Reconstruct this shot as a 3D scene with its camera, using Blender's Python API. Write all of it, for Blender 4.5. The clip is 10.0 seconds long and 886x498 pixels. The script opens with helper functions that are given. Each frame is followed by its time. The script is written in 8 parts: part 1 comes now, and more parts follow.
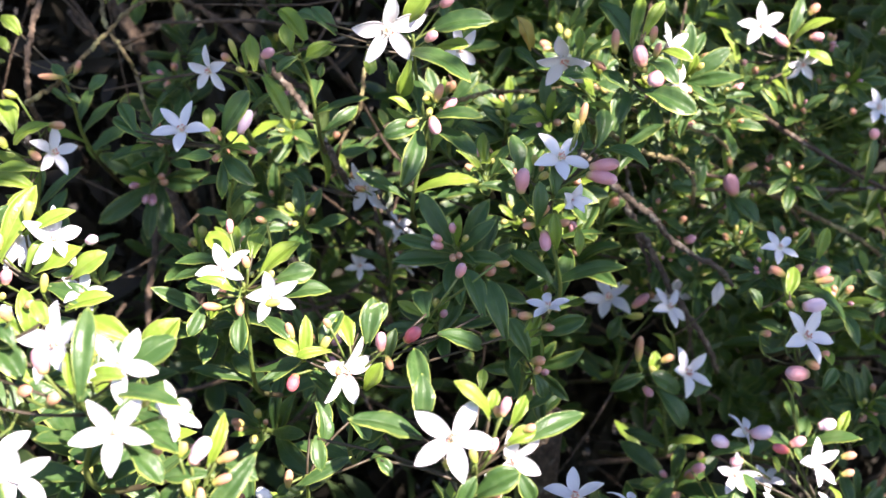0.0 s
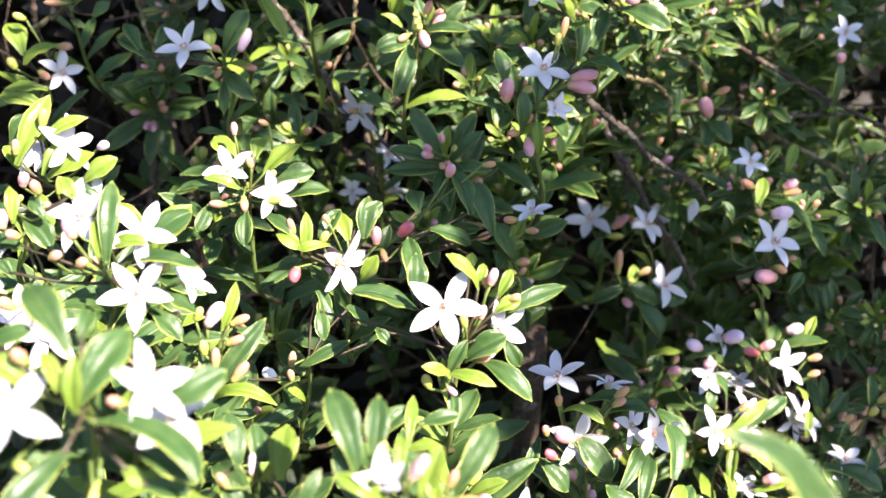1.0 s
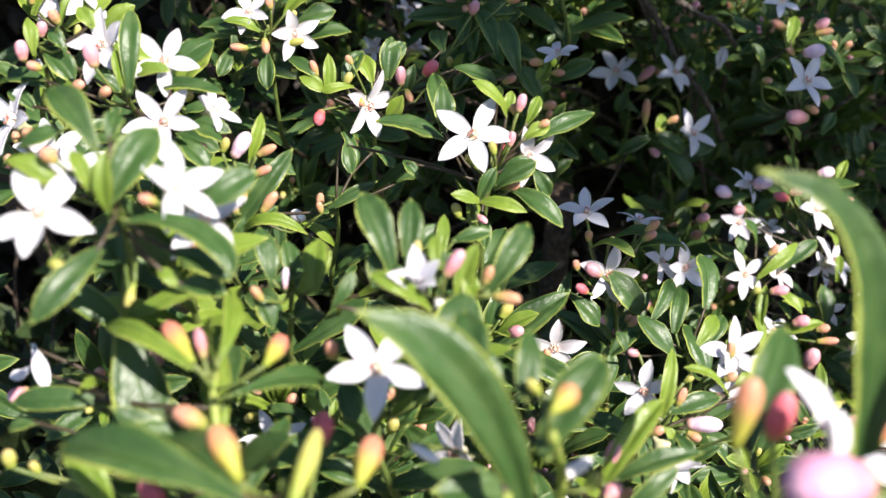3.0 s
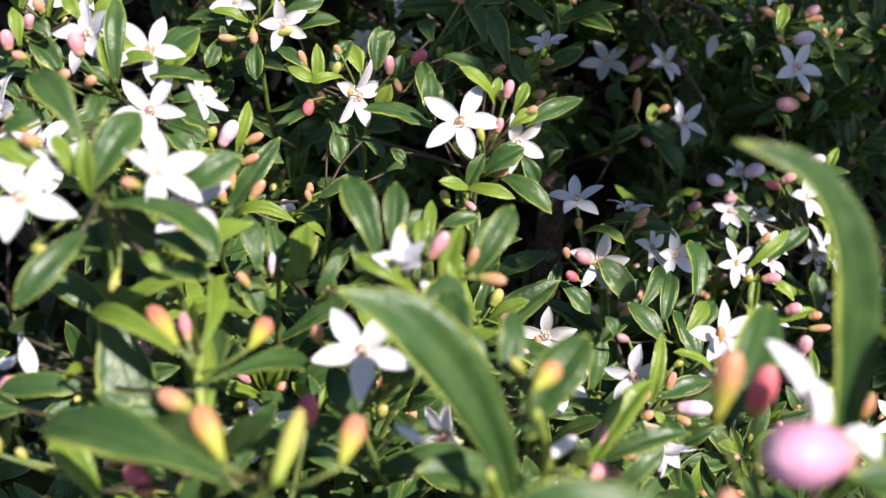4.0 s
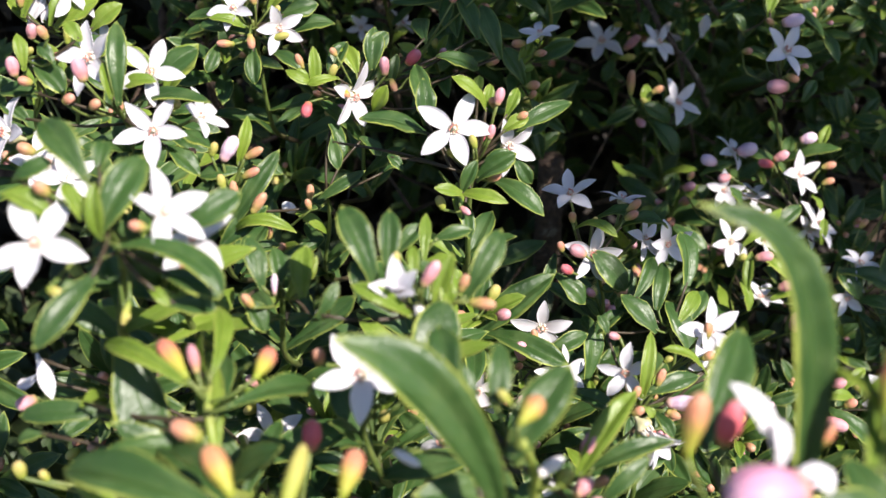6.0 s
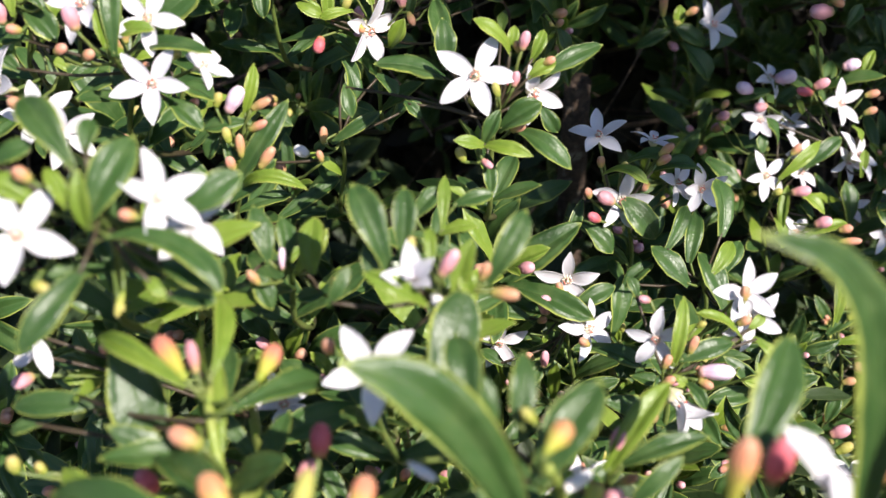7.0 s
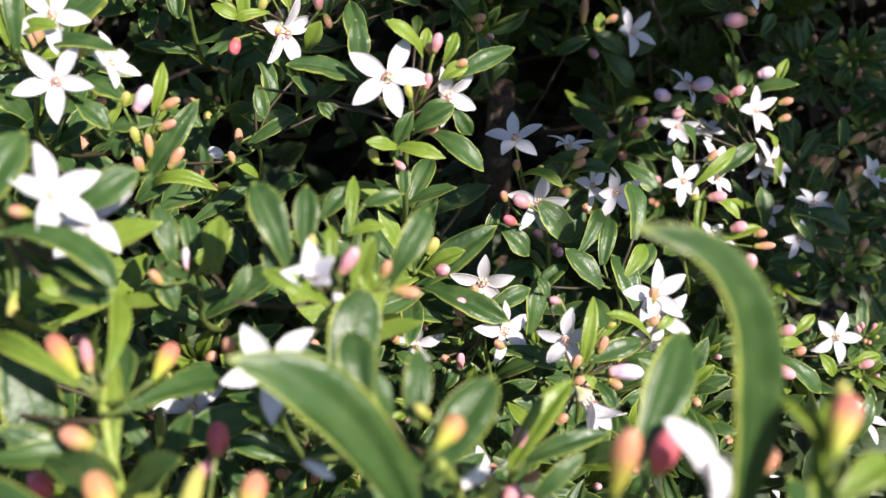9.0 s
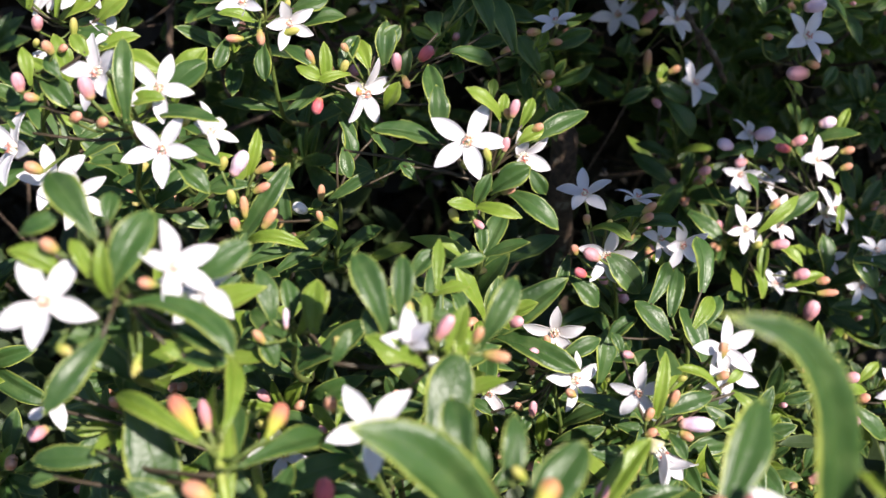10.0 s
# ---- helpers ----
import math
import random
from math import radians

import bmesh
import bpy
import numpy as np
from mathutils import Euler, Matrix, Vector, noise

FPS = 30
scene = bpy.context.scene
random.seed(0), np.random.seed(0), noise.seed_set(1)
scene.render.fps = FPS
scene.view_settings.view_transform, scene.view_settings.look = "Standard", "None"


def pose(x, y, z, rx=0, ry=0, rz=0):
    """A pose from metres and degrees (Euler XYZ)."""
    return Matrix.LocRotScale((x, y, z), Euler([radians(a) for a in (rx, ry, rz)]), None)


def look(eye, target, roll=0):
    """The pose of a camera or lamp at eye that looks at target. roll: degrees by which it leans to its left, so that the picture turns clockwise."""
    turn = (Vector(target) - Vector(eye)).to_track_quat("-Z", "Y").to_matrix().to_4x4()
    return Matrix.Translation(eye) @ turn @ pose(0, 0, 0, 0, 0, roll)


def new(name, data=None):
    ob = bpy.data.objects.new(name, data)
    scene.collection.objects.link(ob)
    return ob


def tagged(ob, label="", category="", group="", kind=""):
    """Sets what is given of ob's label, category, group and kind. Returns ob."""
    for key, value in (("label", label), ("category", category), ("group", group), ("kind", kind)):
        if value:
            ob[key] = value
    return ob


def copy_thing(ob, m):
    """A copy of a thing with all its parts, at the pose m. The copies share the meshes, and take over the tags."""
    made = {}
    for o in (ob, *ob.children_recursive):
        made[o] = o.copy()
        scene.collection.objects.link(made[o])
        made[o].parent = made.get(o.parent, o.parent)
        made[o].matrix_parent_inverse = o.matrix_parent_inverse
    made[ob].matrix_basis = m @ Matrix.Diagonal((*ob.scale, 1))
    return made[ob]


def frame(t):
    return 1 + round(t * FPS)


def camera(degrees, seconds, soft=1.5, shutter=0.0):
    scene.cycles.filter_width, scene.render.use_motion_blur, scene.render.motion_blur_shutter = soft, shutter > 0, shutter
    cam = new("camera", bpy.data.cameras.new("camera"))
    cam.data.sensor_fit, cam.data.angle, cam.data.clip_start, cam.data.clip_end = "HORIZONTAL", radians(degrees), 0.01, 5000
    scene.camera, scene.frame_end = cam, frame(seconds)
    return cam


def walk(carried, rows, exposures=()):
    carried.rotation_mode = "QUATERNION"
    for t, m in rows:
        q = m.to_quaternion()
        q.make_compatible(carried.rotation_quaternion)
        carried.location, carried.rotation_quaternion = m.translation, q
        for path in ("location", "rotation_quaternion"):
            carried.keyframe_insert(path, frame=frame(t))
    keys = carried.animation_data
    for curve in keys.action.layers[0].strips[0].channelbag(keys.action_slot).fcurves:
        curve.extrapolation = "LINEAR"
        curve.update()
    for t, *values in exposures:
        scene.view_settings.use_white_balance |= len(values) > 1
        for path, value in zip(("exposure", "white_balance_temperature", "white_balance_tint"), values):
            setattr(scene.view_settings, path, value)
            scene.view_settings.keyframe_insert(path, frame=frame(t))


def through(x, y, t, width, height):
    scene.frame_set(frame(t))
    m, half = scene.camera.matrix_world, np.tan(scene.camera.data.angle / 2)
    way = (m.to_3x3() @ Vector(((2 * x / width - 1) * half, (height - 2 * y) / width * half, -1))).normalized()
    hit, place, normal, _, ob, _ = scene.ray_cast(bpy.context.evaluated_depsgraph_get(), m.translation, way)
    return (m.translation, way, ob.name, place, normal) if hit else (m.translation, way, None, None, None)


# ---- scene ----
cam = camera(44.0, 10.0, soft=1.5)
# A small carried camera, focused on the flowers a quarter of a metre away: what is nearer blurs.
cam.data.dof.use_dof = True
cam.data.dof.focus_distance = 0.25
cam.data.dof.aperture_fstop = 26.0
# seconds, eye in metres, yaw, pitch, roll
ROWS = [
    (0, -0.0012, 0.0020, 1.0014, -0.34, -18.29, 0.18),
    (0.5, -0.0010, -0.0060, 1.0005, -0.71, -18.40, 0.68),
    (1, -0.0027, -0.0209, 0.9906, -1.15, -19.74, 0.08),
    (1.5, -0.0043, -0.0205, 0.9906, -0.68, -19.87, -0.48),
    (2, -0.0036, -0.0199, 0.9870, -0.68, -20.66, -1.07),
    (2.5, -0.0043, -0.0224, 0.9811, -0.44, -23.28, -1.44),
    (3, -0.0043, -0.0236, 0.9778, 0.16, -25.26, -1.83),
    (4.5, -0.0020, -0.0260, 0.9757, 0.04, -25.52, -2.54),
    (5, -0.0019, -0.0295, 0.9754, 0.53, -25.99, -2.86),
    (5.2, -0.0015, -0.0304, 0.9753, 0.30, -25.76, -2.72),
    (6.3, 0.0006, -0.0226, 0.9932, 1.14, -29.32, -4.69),
    (6.5, 0.0010, -0.0186, 0.9944, 1.70, -30.52, -4.95),
    (7, 0.0009, -0.0099, 0.9921, 2.40, -33.16, -4.82),
    (7.5, 0.0024, -0.0066, 0.9906, 0.41, -33.44, -3.13),
    (8, 0.0032, -0.0099, 0.9909, -1.46, -33.45, -2.17),
    (8.5, 0.0041, -0.0117, 0.9912, -1.23, -33.12, -2.49),
    (9, 0.0054, -0.0108, 0.9907, -1.56, -32.91, -2.65),
    (9.5, 0.0045, -0.0123, 0.9928, -0.85, -32.45, -3.00),
    (10, 0.0003, -0.0165, 1.0011, 1.45, -31.29, -4.09),
]
# seconds, stops, kelvin, tint: the camera darkens and cools a little as it goes down
EXPOSURES = [(0.0, 1.49, 6850, 20), (2.2, 1.36, 6950, 17), (2.5, 0.99, 6900, 16), (2.8, 0.66, 6800, 14), (3.2, 0.45, 6750, 14), (4.4, 0.21, 6750, 14), (6.5, 0.31, 6750, 14), (8.0, 0.28, 6800, 15), (10.0, 0.29, 6800, 15)]


def aim(yaw, pitch, roll):
    """The turn of a camera that looks along yaw and pitch and leans by roll."""
    return pose(0, 0, 0, 0, 0, yaw) @ pose(0, 0, 0, 90 + pitch) @ pose(0, 0, 0, 0, 0, roll)


walk(cam, [(t, Matrix.Translation((x, y, z)) @ aim(yaw, pitch, roll)) for t, x, y, z, yaw, pitch, roll in ROWS], EXPOSURES)

# ---- daylight ----
SUN = Vector((0.497, -0.553, 0.669)).normalized()
world = bpy.data.worlds.new("daylight")
world.use_nodes = True
scene.world = world
sky = world.node_tree.nodes.new("ShaderNodeTexSky")
sky.sky_type, sky.sun_disc = "NISHITA", False
sky.ozone_density, sky.dust_density = 3.0, 0.3
sky.sun_elevation = math.asin(SUN.z)
sky.sun_rotation = math.atan2(SUN.x, SUN.y)
world.node_tree.links.new(sky.outputs[0], world.node_tree.nodes["Background"].inputs[0])
world.node_tree.nodes["Background"].inputs[1].default_value = 0.125
sun = new("sun", bpy.data.lights.new("sun", "SUN"))
sun.data.energy, sun.data.angle, sun.data.color = 7.4, radians(0.53), (1.0, 0.96, 0.89)
sun.matrix_basis = look(SUN * 5, (0, 0, 0))


# ---- materials ----
class Nodes:
    """A short way to write a node material."""

    def __init__(self, name):
        self.mat = bpy.data.materials.new(name)
        self.mat.use_nodes = True
        self.tree = self.mat.node_tree
        self.shader = self.tree.nodes["Principled BSDF"]
        self.out = self.tree.nodes["Material Output"]

    def add(self, kind, **inputs):
        node = self.tree.nodes.new(kind)
        for key, value in inputs.items():
            self.put(node.inputs[key.replace("_", " ")], value)
        return node

    def put(self, socket, value):
        if isinstance(value, bpy.types.NodeSocket):
            self.tree.links.new(value, socket)
        else:
            socket.default_value = value

    def math(self, op, a, b=0.0, clamp=False):
        node = self.tree.nodes.new("ShaderNodeMath")
        node.operation, node.use_clamp = op, clamp
        self.put(node.inputs[0], a)
        self.put(node.inputs[1], b)
        return node.outputs[0]

    def ramp(self, value, lo, hi):
        node = self.add("ShaderNodeMapRange", Value=value, From_Min=lo, From_Max=hi)
        node.interpolation_type = "SMOOTHSTEP"
        return node.outputs[0]

    def mix(self, fac, a, b, blend="MIX"):
        node = self.tree.nodes.new("ShaderNodeMix")
        node.data_type, node.blend_type = "RGBA", blend
        self.put(node.inputs[0], fac)
        for socket, value in ((node.inputs[6], a), (node.inputs[7], b)):
            self.put(socket, (*value, 1) if isinstance(value, tuple) and len(value) == 3 else value)
        return node.outputs[2]

    def noise(self, scale, detail=3.0, rough=0.55, stretch=None):
        coord = self.add("ShaderNodeTexCoord").outputs["Object"]
        if stretch:
            coord = self.add("ShaderNodeMapping", Vector=coord, Scale=stretch).outputs[0]
        node = self.add("ShaderNodeTexNoise", Vector=coord, Scale=scale, Detail=detail, Roughness=rough)
        return node.outputs["Fac"]

    def uv(self):
        xyz = self.add("ShaderNodeSeparateXYZ", Vector=self.add("ShaderNodeTexCoord").outputs["UV"])
        return xyz.outputs[0], xyz.outputs[1]

    def bump(self, height, strength, distance):
        return self.add("ShaderNodeBump", Height=height, Strength=strength, Distance=distance).outputs[0]

    def finish(self, color, rough, bump=None, through=None, part=0.0, ior=1.45, spec=0.5, sheen=0.0):
        self.put(self.shader.inputs["Base Color"], (*color, 1) if isinstance(color, tuple) and len(color) == 3 else color)
        self.put(self.shader.inputs["Roughness"], rough)
        self.put(self.shader.inputs["Specular IOR Level"], spec)
        self.put(self.shader.inputs["IOR"], ior)
        if bump is not None:
            self.put(self.shader.inputs["Normal"], bump)
        if through is not None:
            glow = self.add("ShaderNodeBsdfTranslucent", Color=(*through, 1) if isinstance(through, tuple) else through)
            mix = self.add("ShaderNodeMixShader", Fac=part)
            self.tree.links.new(self.shader.outputs[0], mix.inputs[1])
            self.tree.links.new(glow.outputs[0], mix.inputs[2])
            self.tree.links.new(mix.outputs[0], self.out.inputs[0])
        return self.mat


def vary(n, color, dark, light):
    """The colour, a little darker or lighter from piece to piece and in blotches over each."""
    chance = n.add("ShaderNodeObjectInfo").outputs["Random"]
    color = n.mix(n.math("MULTIPLY", chance, 0.55), color, dark)
    return n.mix(n.math("MULTIPLY", n.ramp(n.noise(260), 0.42, 0.72), 0.45), color, light)


def leaf_material(name, base, dark, light, margin, through, rough, part, island=False):
    n = Nodes(name)
    u, v = n.uv()
    off = n.math("ABSOLUTE", n.math("SUBTRACT", u, 0.5))
    if island:
        chance = n.add("ShaderNodeNewGeometry").outputs["Random Per Island"]
        color = n.mix(n.math("MULTIPLY", chance, 0.7), base, dark)
        color = n.mix(n.math("MULTIPLY", n.ramp(n.noise(160), 0.45, 0.75), 0.4), color, light)
    else:
        color = vary(n, base, dark, light)
    # Side veins run from the midrib forward to the edge.
    wave = n.math("SINE", n.math("MULTIPLY", n.math("SUBTRACT", v, n.math("MULTIPLY", off, 0.45)), 78.0))
    veins = n.math("MULTIPLY", n.ramp(wave, 0.55, 1.0), 0.06)
    color = n.mix(veins, color, light)
    rib = n.math("SUBTRACT", 1.0, n.ramp(off, 0.008, 0.035))
    color = n.mix(n.math("MULTIPLY", rib, 0.35), color, light)
    edge = n.ramp(n.math("ADD", off, n.math("MULTIPLY", n.math("SUBTRACT", n.noise(300), 0.5), 0.05)), 0.425, 0.490)
    color = n.mix(n.math("MULTIPLY", edge, n.math("ADD", 0.34, n.math("MULTIPLY", n.ramp(n.noise(90, 1.0), 0.35, 0.65), 0.5))), color, margin)
    tip = n.ramp(v, 0.93, 1.0)
    color = n.mix(n.math("MULTIPLY", tip, 0.5), color, margin)
    # Pale specks of dust and oil glands.
    specks = n.ramp(n.noise(1500, 1.0), 0.70, 0.78)
    color = n.mix(n.math("MULTIPLY", specks, 0.25), color, light)
    height = n.math("SUBTRACT", n.math("ADD", n.math("MULTIPLY", n.noise(1500, 2.0), 0.55), n.math("MULTIPLY", n.noise(190, 2.0), 2.4)), n.math("ADD", n.math("MULTIPLY", rib, 0.8), veins))
    gloss = n.math("ADD", rough, n.math("MULTIPLY", n.noise(320), 0.24))
    return n.finish(color, gloss, n.bump(height, 0.36, 0.0006), through, part)


LEAF = leaf_material("leaf_green", (0.047, 0.104, 0.027), (0.025, 0.060, 0.018), (0.115, 0.180, 0.060), (0.50, 0.56, 0.12), (0.22, 0.42, 0.03), 0.24, 0.24)
LEAF_YOUNG = leaf_material("leaf_young", (0.18, 0.27, 0.032), (0.11, 0.19, 0.03), (0.28, 0.36, 0.07), (0.54, 0.57, 0.14), (0.34, 0.54, 0.05), 0.24, 0.30)
LEAF_RED = leaf_material("leaf_reddish", (0.30, 0.30, 0.05), (0.42, 0.13, 0.05), (0.42, 0.40, 0.10), (0.45, 0.10, 0.05), (0.55, 0.45, 0.05), 0.3, 0.3)
UNDER = leaf_material("leaf_underside", (0.15, 0.23, 0.07), (0.12, 0.19, 0.07), (0.20, 0.27, 0.10), (0.42, 0.48, 0.12), (0.20, 0.36, 0.03), 0.5, 0.22)
# Two darker copies of the leaf green, with inner shade put into the colour.
MASS = leaf_material("foliage_shade_green", (0.026, 0.052, 0.015), (0.022, 0.032, 0.012), (0.055, 0.09, 0.03), (0.16, 0.20, 0.06), (0.10, 0.17, 0.03), 0.4, 0.1, True)
THICK = leaf_material("leaf_thicket", (0.034, 0.074, 0.022), (0.018, 0.040, 0.015), (0.080, 0.135, 0.050), (0.45, 0.50, 0.12), (0.20, 0.36, 0.03), 0.30, 0.25, True)
# Dry brown taken nearly to black: the deep interior's shade is in the colour.
DRY_SHADE = leaf_material("foliage_dry_shade", (0.016, 0.013, 0.008), (0.018, 0.011, 0.007), (0.022, 0.019, 0.011), (0.022, 0.026, 0.012), (0.05, 0.04, 0.02), 0.6, 0.05, True)


def petal_material():
    n = Nodes("petal_white")
    u, v = n.uv()
    off = n.math("ABSOLUTE", n.math("SUBTRACT", u, 0.5))
    color = n.mix(n.math("MULTIPLY", n.math("SUBTRACT", 1.0, n.ramp(off, 0.0, 0.16)), 0.25), (0.85, 0.84, 0.88), (0.80, 0.72, 0.83))
    color = n.mix(n.math("MULTIPLY", n.math("SUBTRACT", 1.0, n.ramp(v, 0.0, 0.3)), 0.35), color, (0.80, 0.76, 0.62))
    chance = n.add("ShaderNodeObjectInfo").outputs["Random"]
    color = n.mix(n.math("MULTIPLY", chance, 0.12), color, (0.82, 0.70, 0.78))
    veins = n.ramp(n.math("SINE", n.math("MULTIPLY", u, 62.0)), 0.3, 1.0)
    height = n.math("ADD", n.math("MULTIPLY", veins, 0.5), n.noise(900))
    return n.finish(color, 0.5, n.bump(height, 0.25, 0.0004), (0.88, 0.86, 0.90), 0.40)


def bud_material(name, foot, low, high, crown, mid=0.5, rough=0.46):
    n = Nodes(name)
    u, v = n.uv()
    v = n.math("ADD", v, n.math("MULTIPLY", n.math("SUBTRACT", n.noise(300), 0.5), 0.16))
    color = n.mix(n.ramp(v, 0.05, 0.28), foot, low)
    color = n.mix(n.ramp(v, mid - 0.25, mid + 0.2), color, high)
    color = n.mix(n.ramp(v, 0.82, 1.0), color, crown)
    chance = n.add("ShaderNodeObjectInfo").outputs["Random"]
    color = n.mix(n.math("MULTIPLY", chance, 0.35), color, low)
    seam = n.math("SUBTRACT", 1.0, n.ramp(n.math("ABSOLUTE", n.math("SINE", n.math("MULTIPLY", u, 15.708))), 0.0, 0.18))
    color = n.mix(n.math("MULTIPLY", seam, 0.35), color, crown)
    dots = n.ramp(n.noise(1300, 1.0), 0.66, 0.74)
    color = n.mix(n.math("MULTIPLY", dots, 0.25), color, foot)
    height = n.math("SUBTRACT", n.noise(800), n.math("MULTIPLY", seam, 1.2))
    return n.finish(color, rough, n.bump(height, 0.45, 0.0005), high, 0.14, spec=0.35)


BUD = {
    "p": bud_material("bud_pink", (0.40, 0.32, 0.11), (0.62, 0.27, 0.26), (0.68, 0.32, 0.38), (0.74, 0.46, 0.52), 0.45),
    "k": bud_material("bud_deep_pink", (0.38, 0.26, 0.08), (0.62, 0.12, 0.12), (0.66, 0.15, 0.19), (0.72, 0.26, 0.30), 0.4),
    "l": bud_material("bud_lilac", (0.60, 0.36, 0.26), (0.76, 0.50, 0.64), (0.80, 0.62, 0.76), (0.85, 0.72, 0.83), 0.4),
    "o": bud_material("bud_salmon", (0.26, 0.30, 0.05), (0.44, 0.32, 0.11), (0.62, 0.27, 0.19), (0.66, 0.36, 0.28), 0.5),
    "g": bud_material("bud_green", (0.20, 0.28, 0.04), (0.34, 0.38, 0.07), (0.46, 0.42, 0.12), (0.54, 0.42, 0.18), 0.5),
    "q": bud_material("bud_club", (0.28, 0.36, 0.04), (0.44, 0.42, 0.07), (0.66, 0.21, 0.16), (0.70, 0.32, 0.26), 0.56),
    "m": bud_material("bud_mauve", (0.50, 0.32, 0.20), (0.64, 0.26, 0.38), (0.70, 0.34, 0.50), (0.76, 0.46, 0.60), 0.4),
    "w": bud_material("bud_white", (0.50, 0.46, 0.20), (0.84, 0.78, 0.80), (0.86, 0.83, 0.86), (0.88, 0.86, 0.88), 0.3),
}
PETAL = petal_material()
FILAMENT = Nodes("filament").finish((0.80, 0.76, 0.70), 0.5)
n = Nodes("anther")
ANTHER = n.finish(n.mix(n.ramp(n.noise(900), 0.4, 0.6), (0.58, 0.14, 0.11), (0.74, 0.44, 0.33)), 0.6)
n = Nodes("disc")
DISC = n.finish(n.mix(n.ramp(n.noise(900), 0.4, 0.6), (0.50, 0.50, 0.27), (0.60, 0.54, 0.36)), 0.4)
n = Nodes("stem_green")
STEM_FRESH = n.finish(n.mix(n.ramp(n.noise(240), 0.35, 0.7), (0.22, 0.30, 0.05), (0.32, 0.36, 0.09)), 0.42, n.bump(n.noise(900), 0.3, 0.0005), (0.4, 0.5, 0.05), 0.12)
n = Nodes("stem_brown_green")
fresh = n.mix(n.ramp(n.noise(240), 0.35, 0.7), (0.10, 0.15, 0.035), (0.17, 0.20, 0.055))
STEM = n.finish(n.mix(n.ramp(n.math("ADD", n.uv()[1], n.math("MULTIPLY", n.noise(200), 0.2)), 0.25, 0.55), (0.060, 0.044, 0.028), fresh), 0.45, n.bump(n.noise(900), 0.3, 0.0005), (0.4, 0.5, 0.05), 0.1)


def bark(name, base, light, lichen, much):
    n = Nodes(name)
    color = n.mix(n.ramp(n.noise(500, 5.0, 0.6), 0.35, 0.7), base, light)
    color = n.mix(n.ramp(n.noise(170, 4.0), 0.62 - much, 0.72 - much), color, lichen)
    height = n.math("ADD", n.noise(650, 5.0, 0.65), n.math("MULTIPLY", n.noise(150), 0.8))
    return n.finish(color, 0.85, n.bump(height, 0.9, 0.0016))


BARK = {
    "grey": bark("bark_grey", (0.065, 0.046, 0.034), (0.15, 0.115, 0.09), (0.26, 0.235, 0.20), 0.06),
    "brown": bark("bark_brown", (0.055, 0.036, 0.026), (0.14, 0.095, 0.065), (0.22, 0.19, 0.15), 0.02),
    "lichen": bark("bark_lichen", (0.09, 0.065, 0.035), (0.20, 0.15, 0.07), (0.34, 0.29, 0.13), 0.10),
}
n = Nodes("soil")
SOIL = n.finish(n.mix(n.ramp(n.noise(30, 6.0), 0.35, 0.7), (0.030, 0.023, 0.017), (0.075, 0.058, 0.042)), 0.95, n.bump(n.noise(90, 6.0), 0.8, 0.02))


# ---- shapes ----
def mesh(name, verts, faces, mats, uvs=None, slots=None, flat=False):
    """A mesh from rows of places in centimetres. uvs: one pair for each vertex."""
    me = bpy.data.meshes.new(name)
    me.from_pydata([tuple(v) for v in np.asarray(verts) / 100], [], faces)
    for mat in mats:
        me.materials.append(mat)
    if uvs is not None:
        layer = me.uv_layers.new(name="UVMap")
        index = np.empty(len(me.loops), dtype=np.int32)
        me.loops.foreach_get("vertex_index", index)
        layer.data.foreach_set("uv", np.asarray(uvs, dtype=np.float32)[index].ravel())
    if slots is not None:
        me.polygons.foreach_set("material_index", slots)
    if not flat:
        me.polygons.foreach_set("use_smooth", [True] * len(me.polygons))
    me.update()
    return me


def part(name, me, parent, m=None, label=""):
    ob = new(name, me)
    ob.parent = parent
    if m is not None:
        ob.matrix_basis = m
    return tagged(ob, label)


def unit(v):
    v = np.asarray(v, float)
    return v / max(np.linalg.norm(v), 1e-9)


def grid_faces(rows, cols, start=0, turn=False, ring=False):
    """Quads of a grid of rows by cols vertices."""
    faces = []
    for i in range(rows - 1):
        for j in range(cols if ring else cols - 1):
            a, b = start + i * cols + j, start + i * cols + (j + 1) % cols
            quad = (a, b, b + cols, a + cols)
            faces.append(quad[::-1] if turn else quad)
    return faces


def tube(points, radii, sides=7, start=0):
    """The vertices, faces and uvs of a tube along points, closed at both ends."""
    points = np.asarray(points, float)
    ways = np.gradient(points, axis=0)
    side = unit(np.cross(ways[0], (0.31, 0.22, 0.92)))
    verts, uvs = [], []
    for i, (p, w) in enumerate(zip(points, ways)):
        w = unit(w)
        side = unit(side - (side @ w) * w)
        other = np.cross(w, side)
        for k in range(sides):
            a = 2 * math.pi * k / sides
            verts.append(p + radii[i] * (math.cos(a) * side + math.sin(a) * other))
            uvs.append((k / sides, i / (len(points) - 1)))
    faces = grid_faces(len(points), sides, start, True, True)
    faces.append(tuple(range(start, start + sides)))
    last = start + (len(points) - 1) * sides
    faces.append(tuple(reversed(range(last, last + sides))))
    return verts, faces, uvs


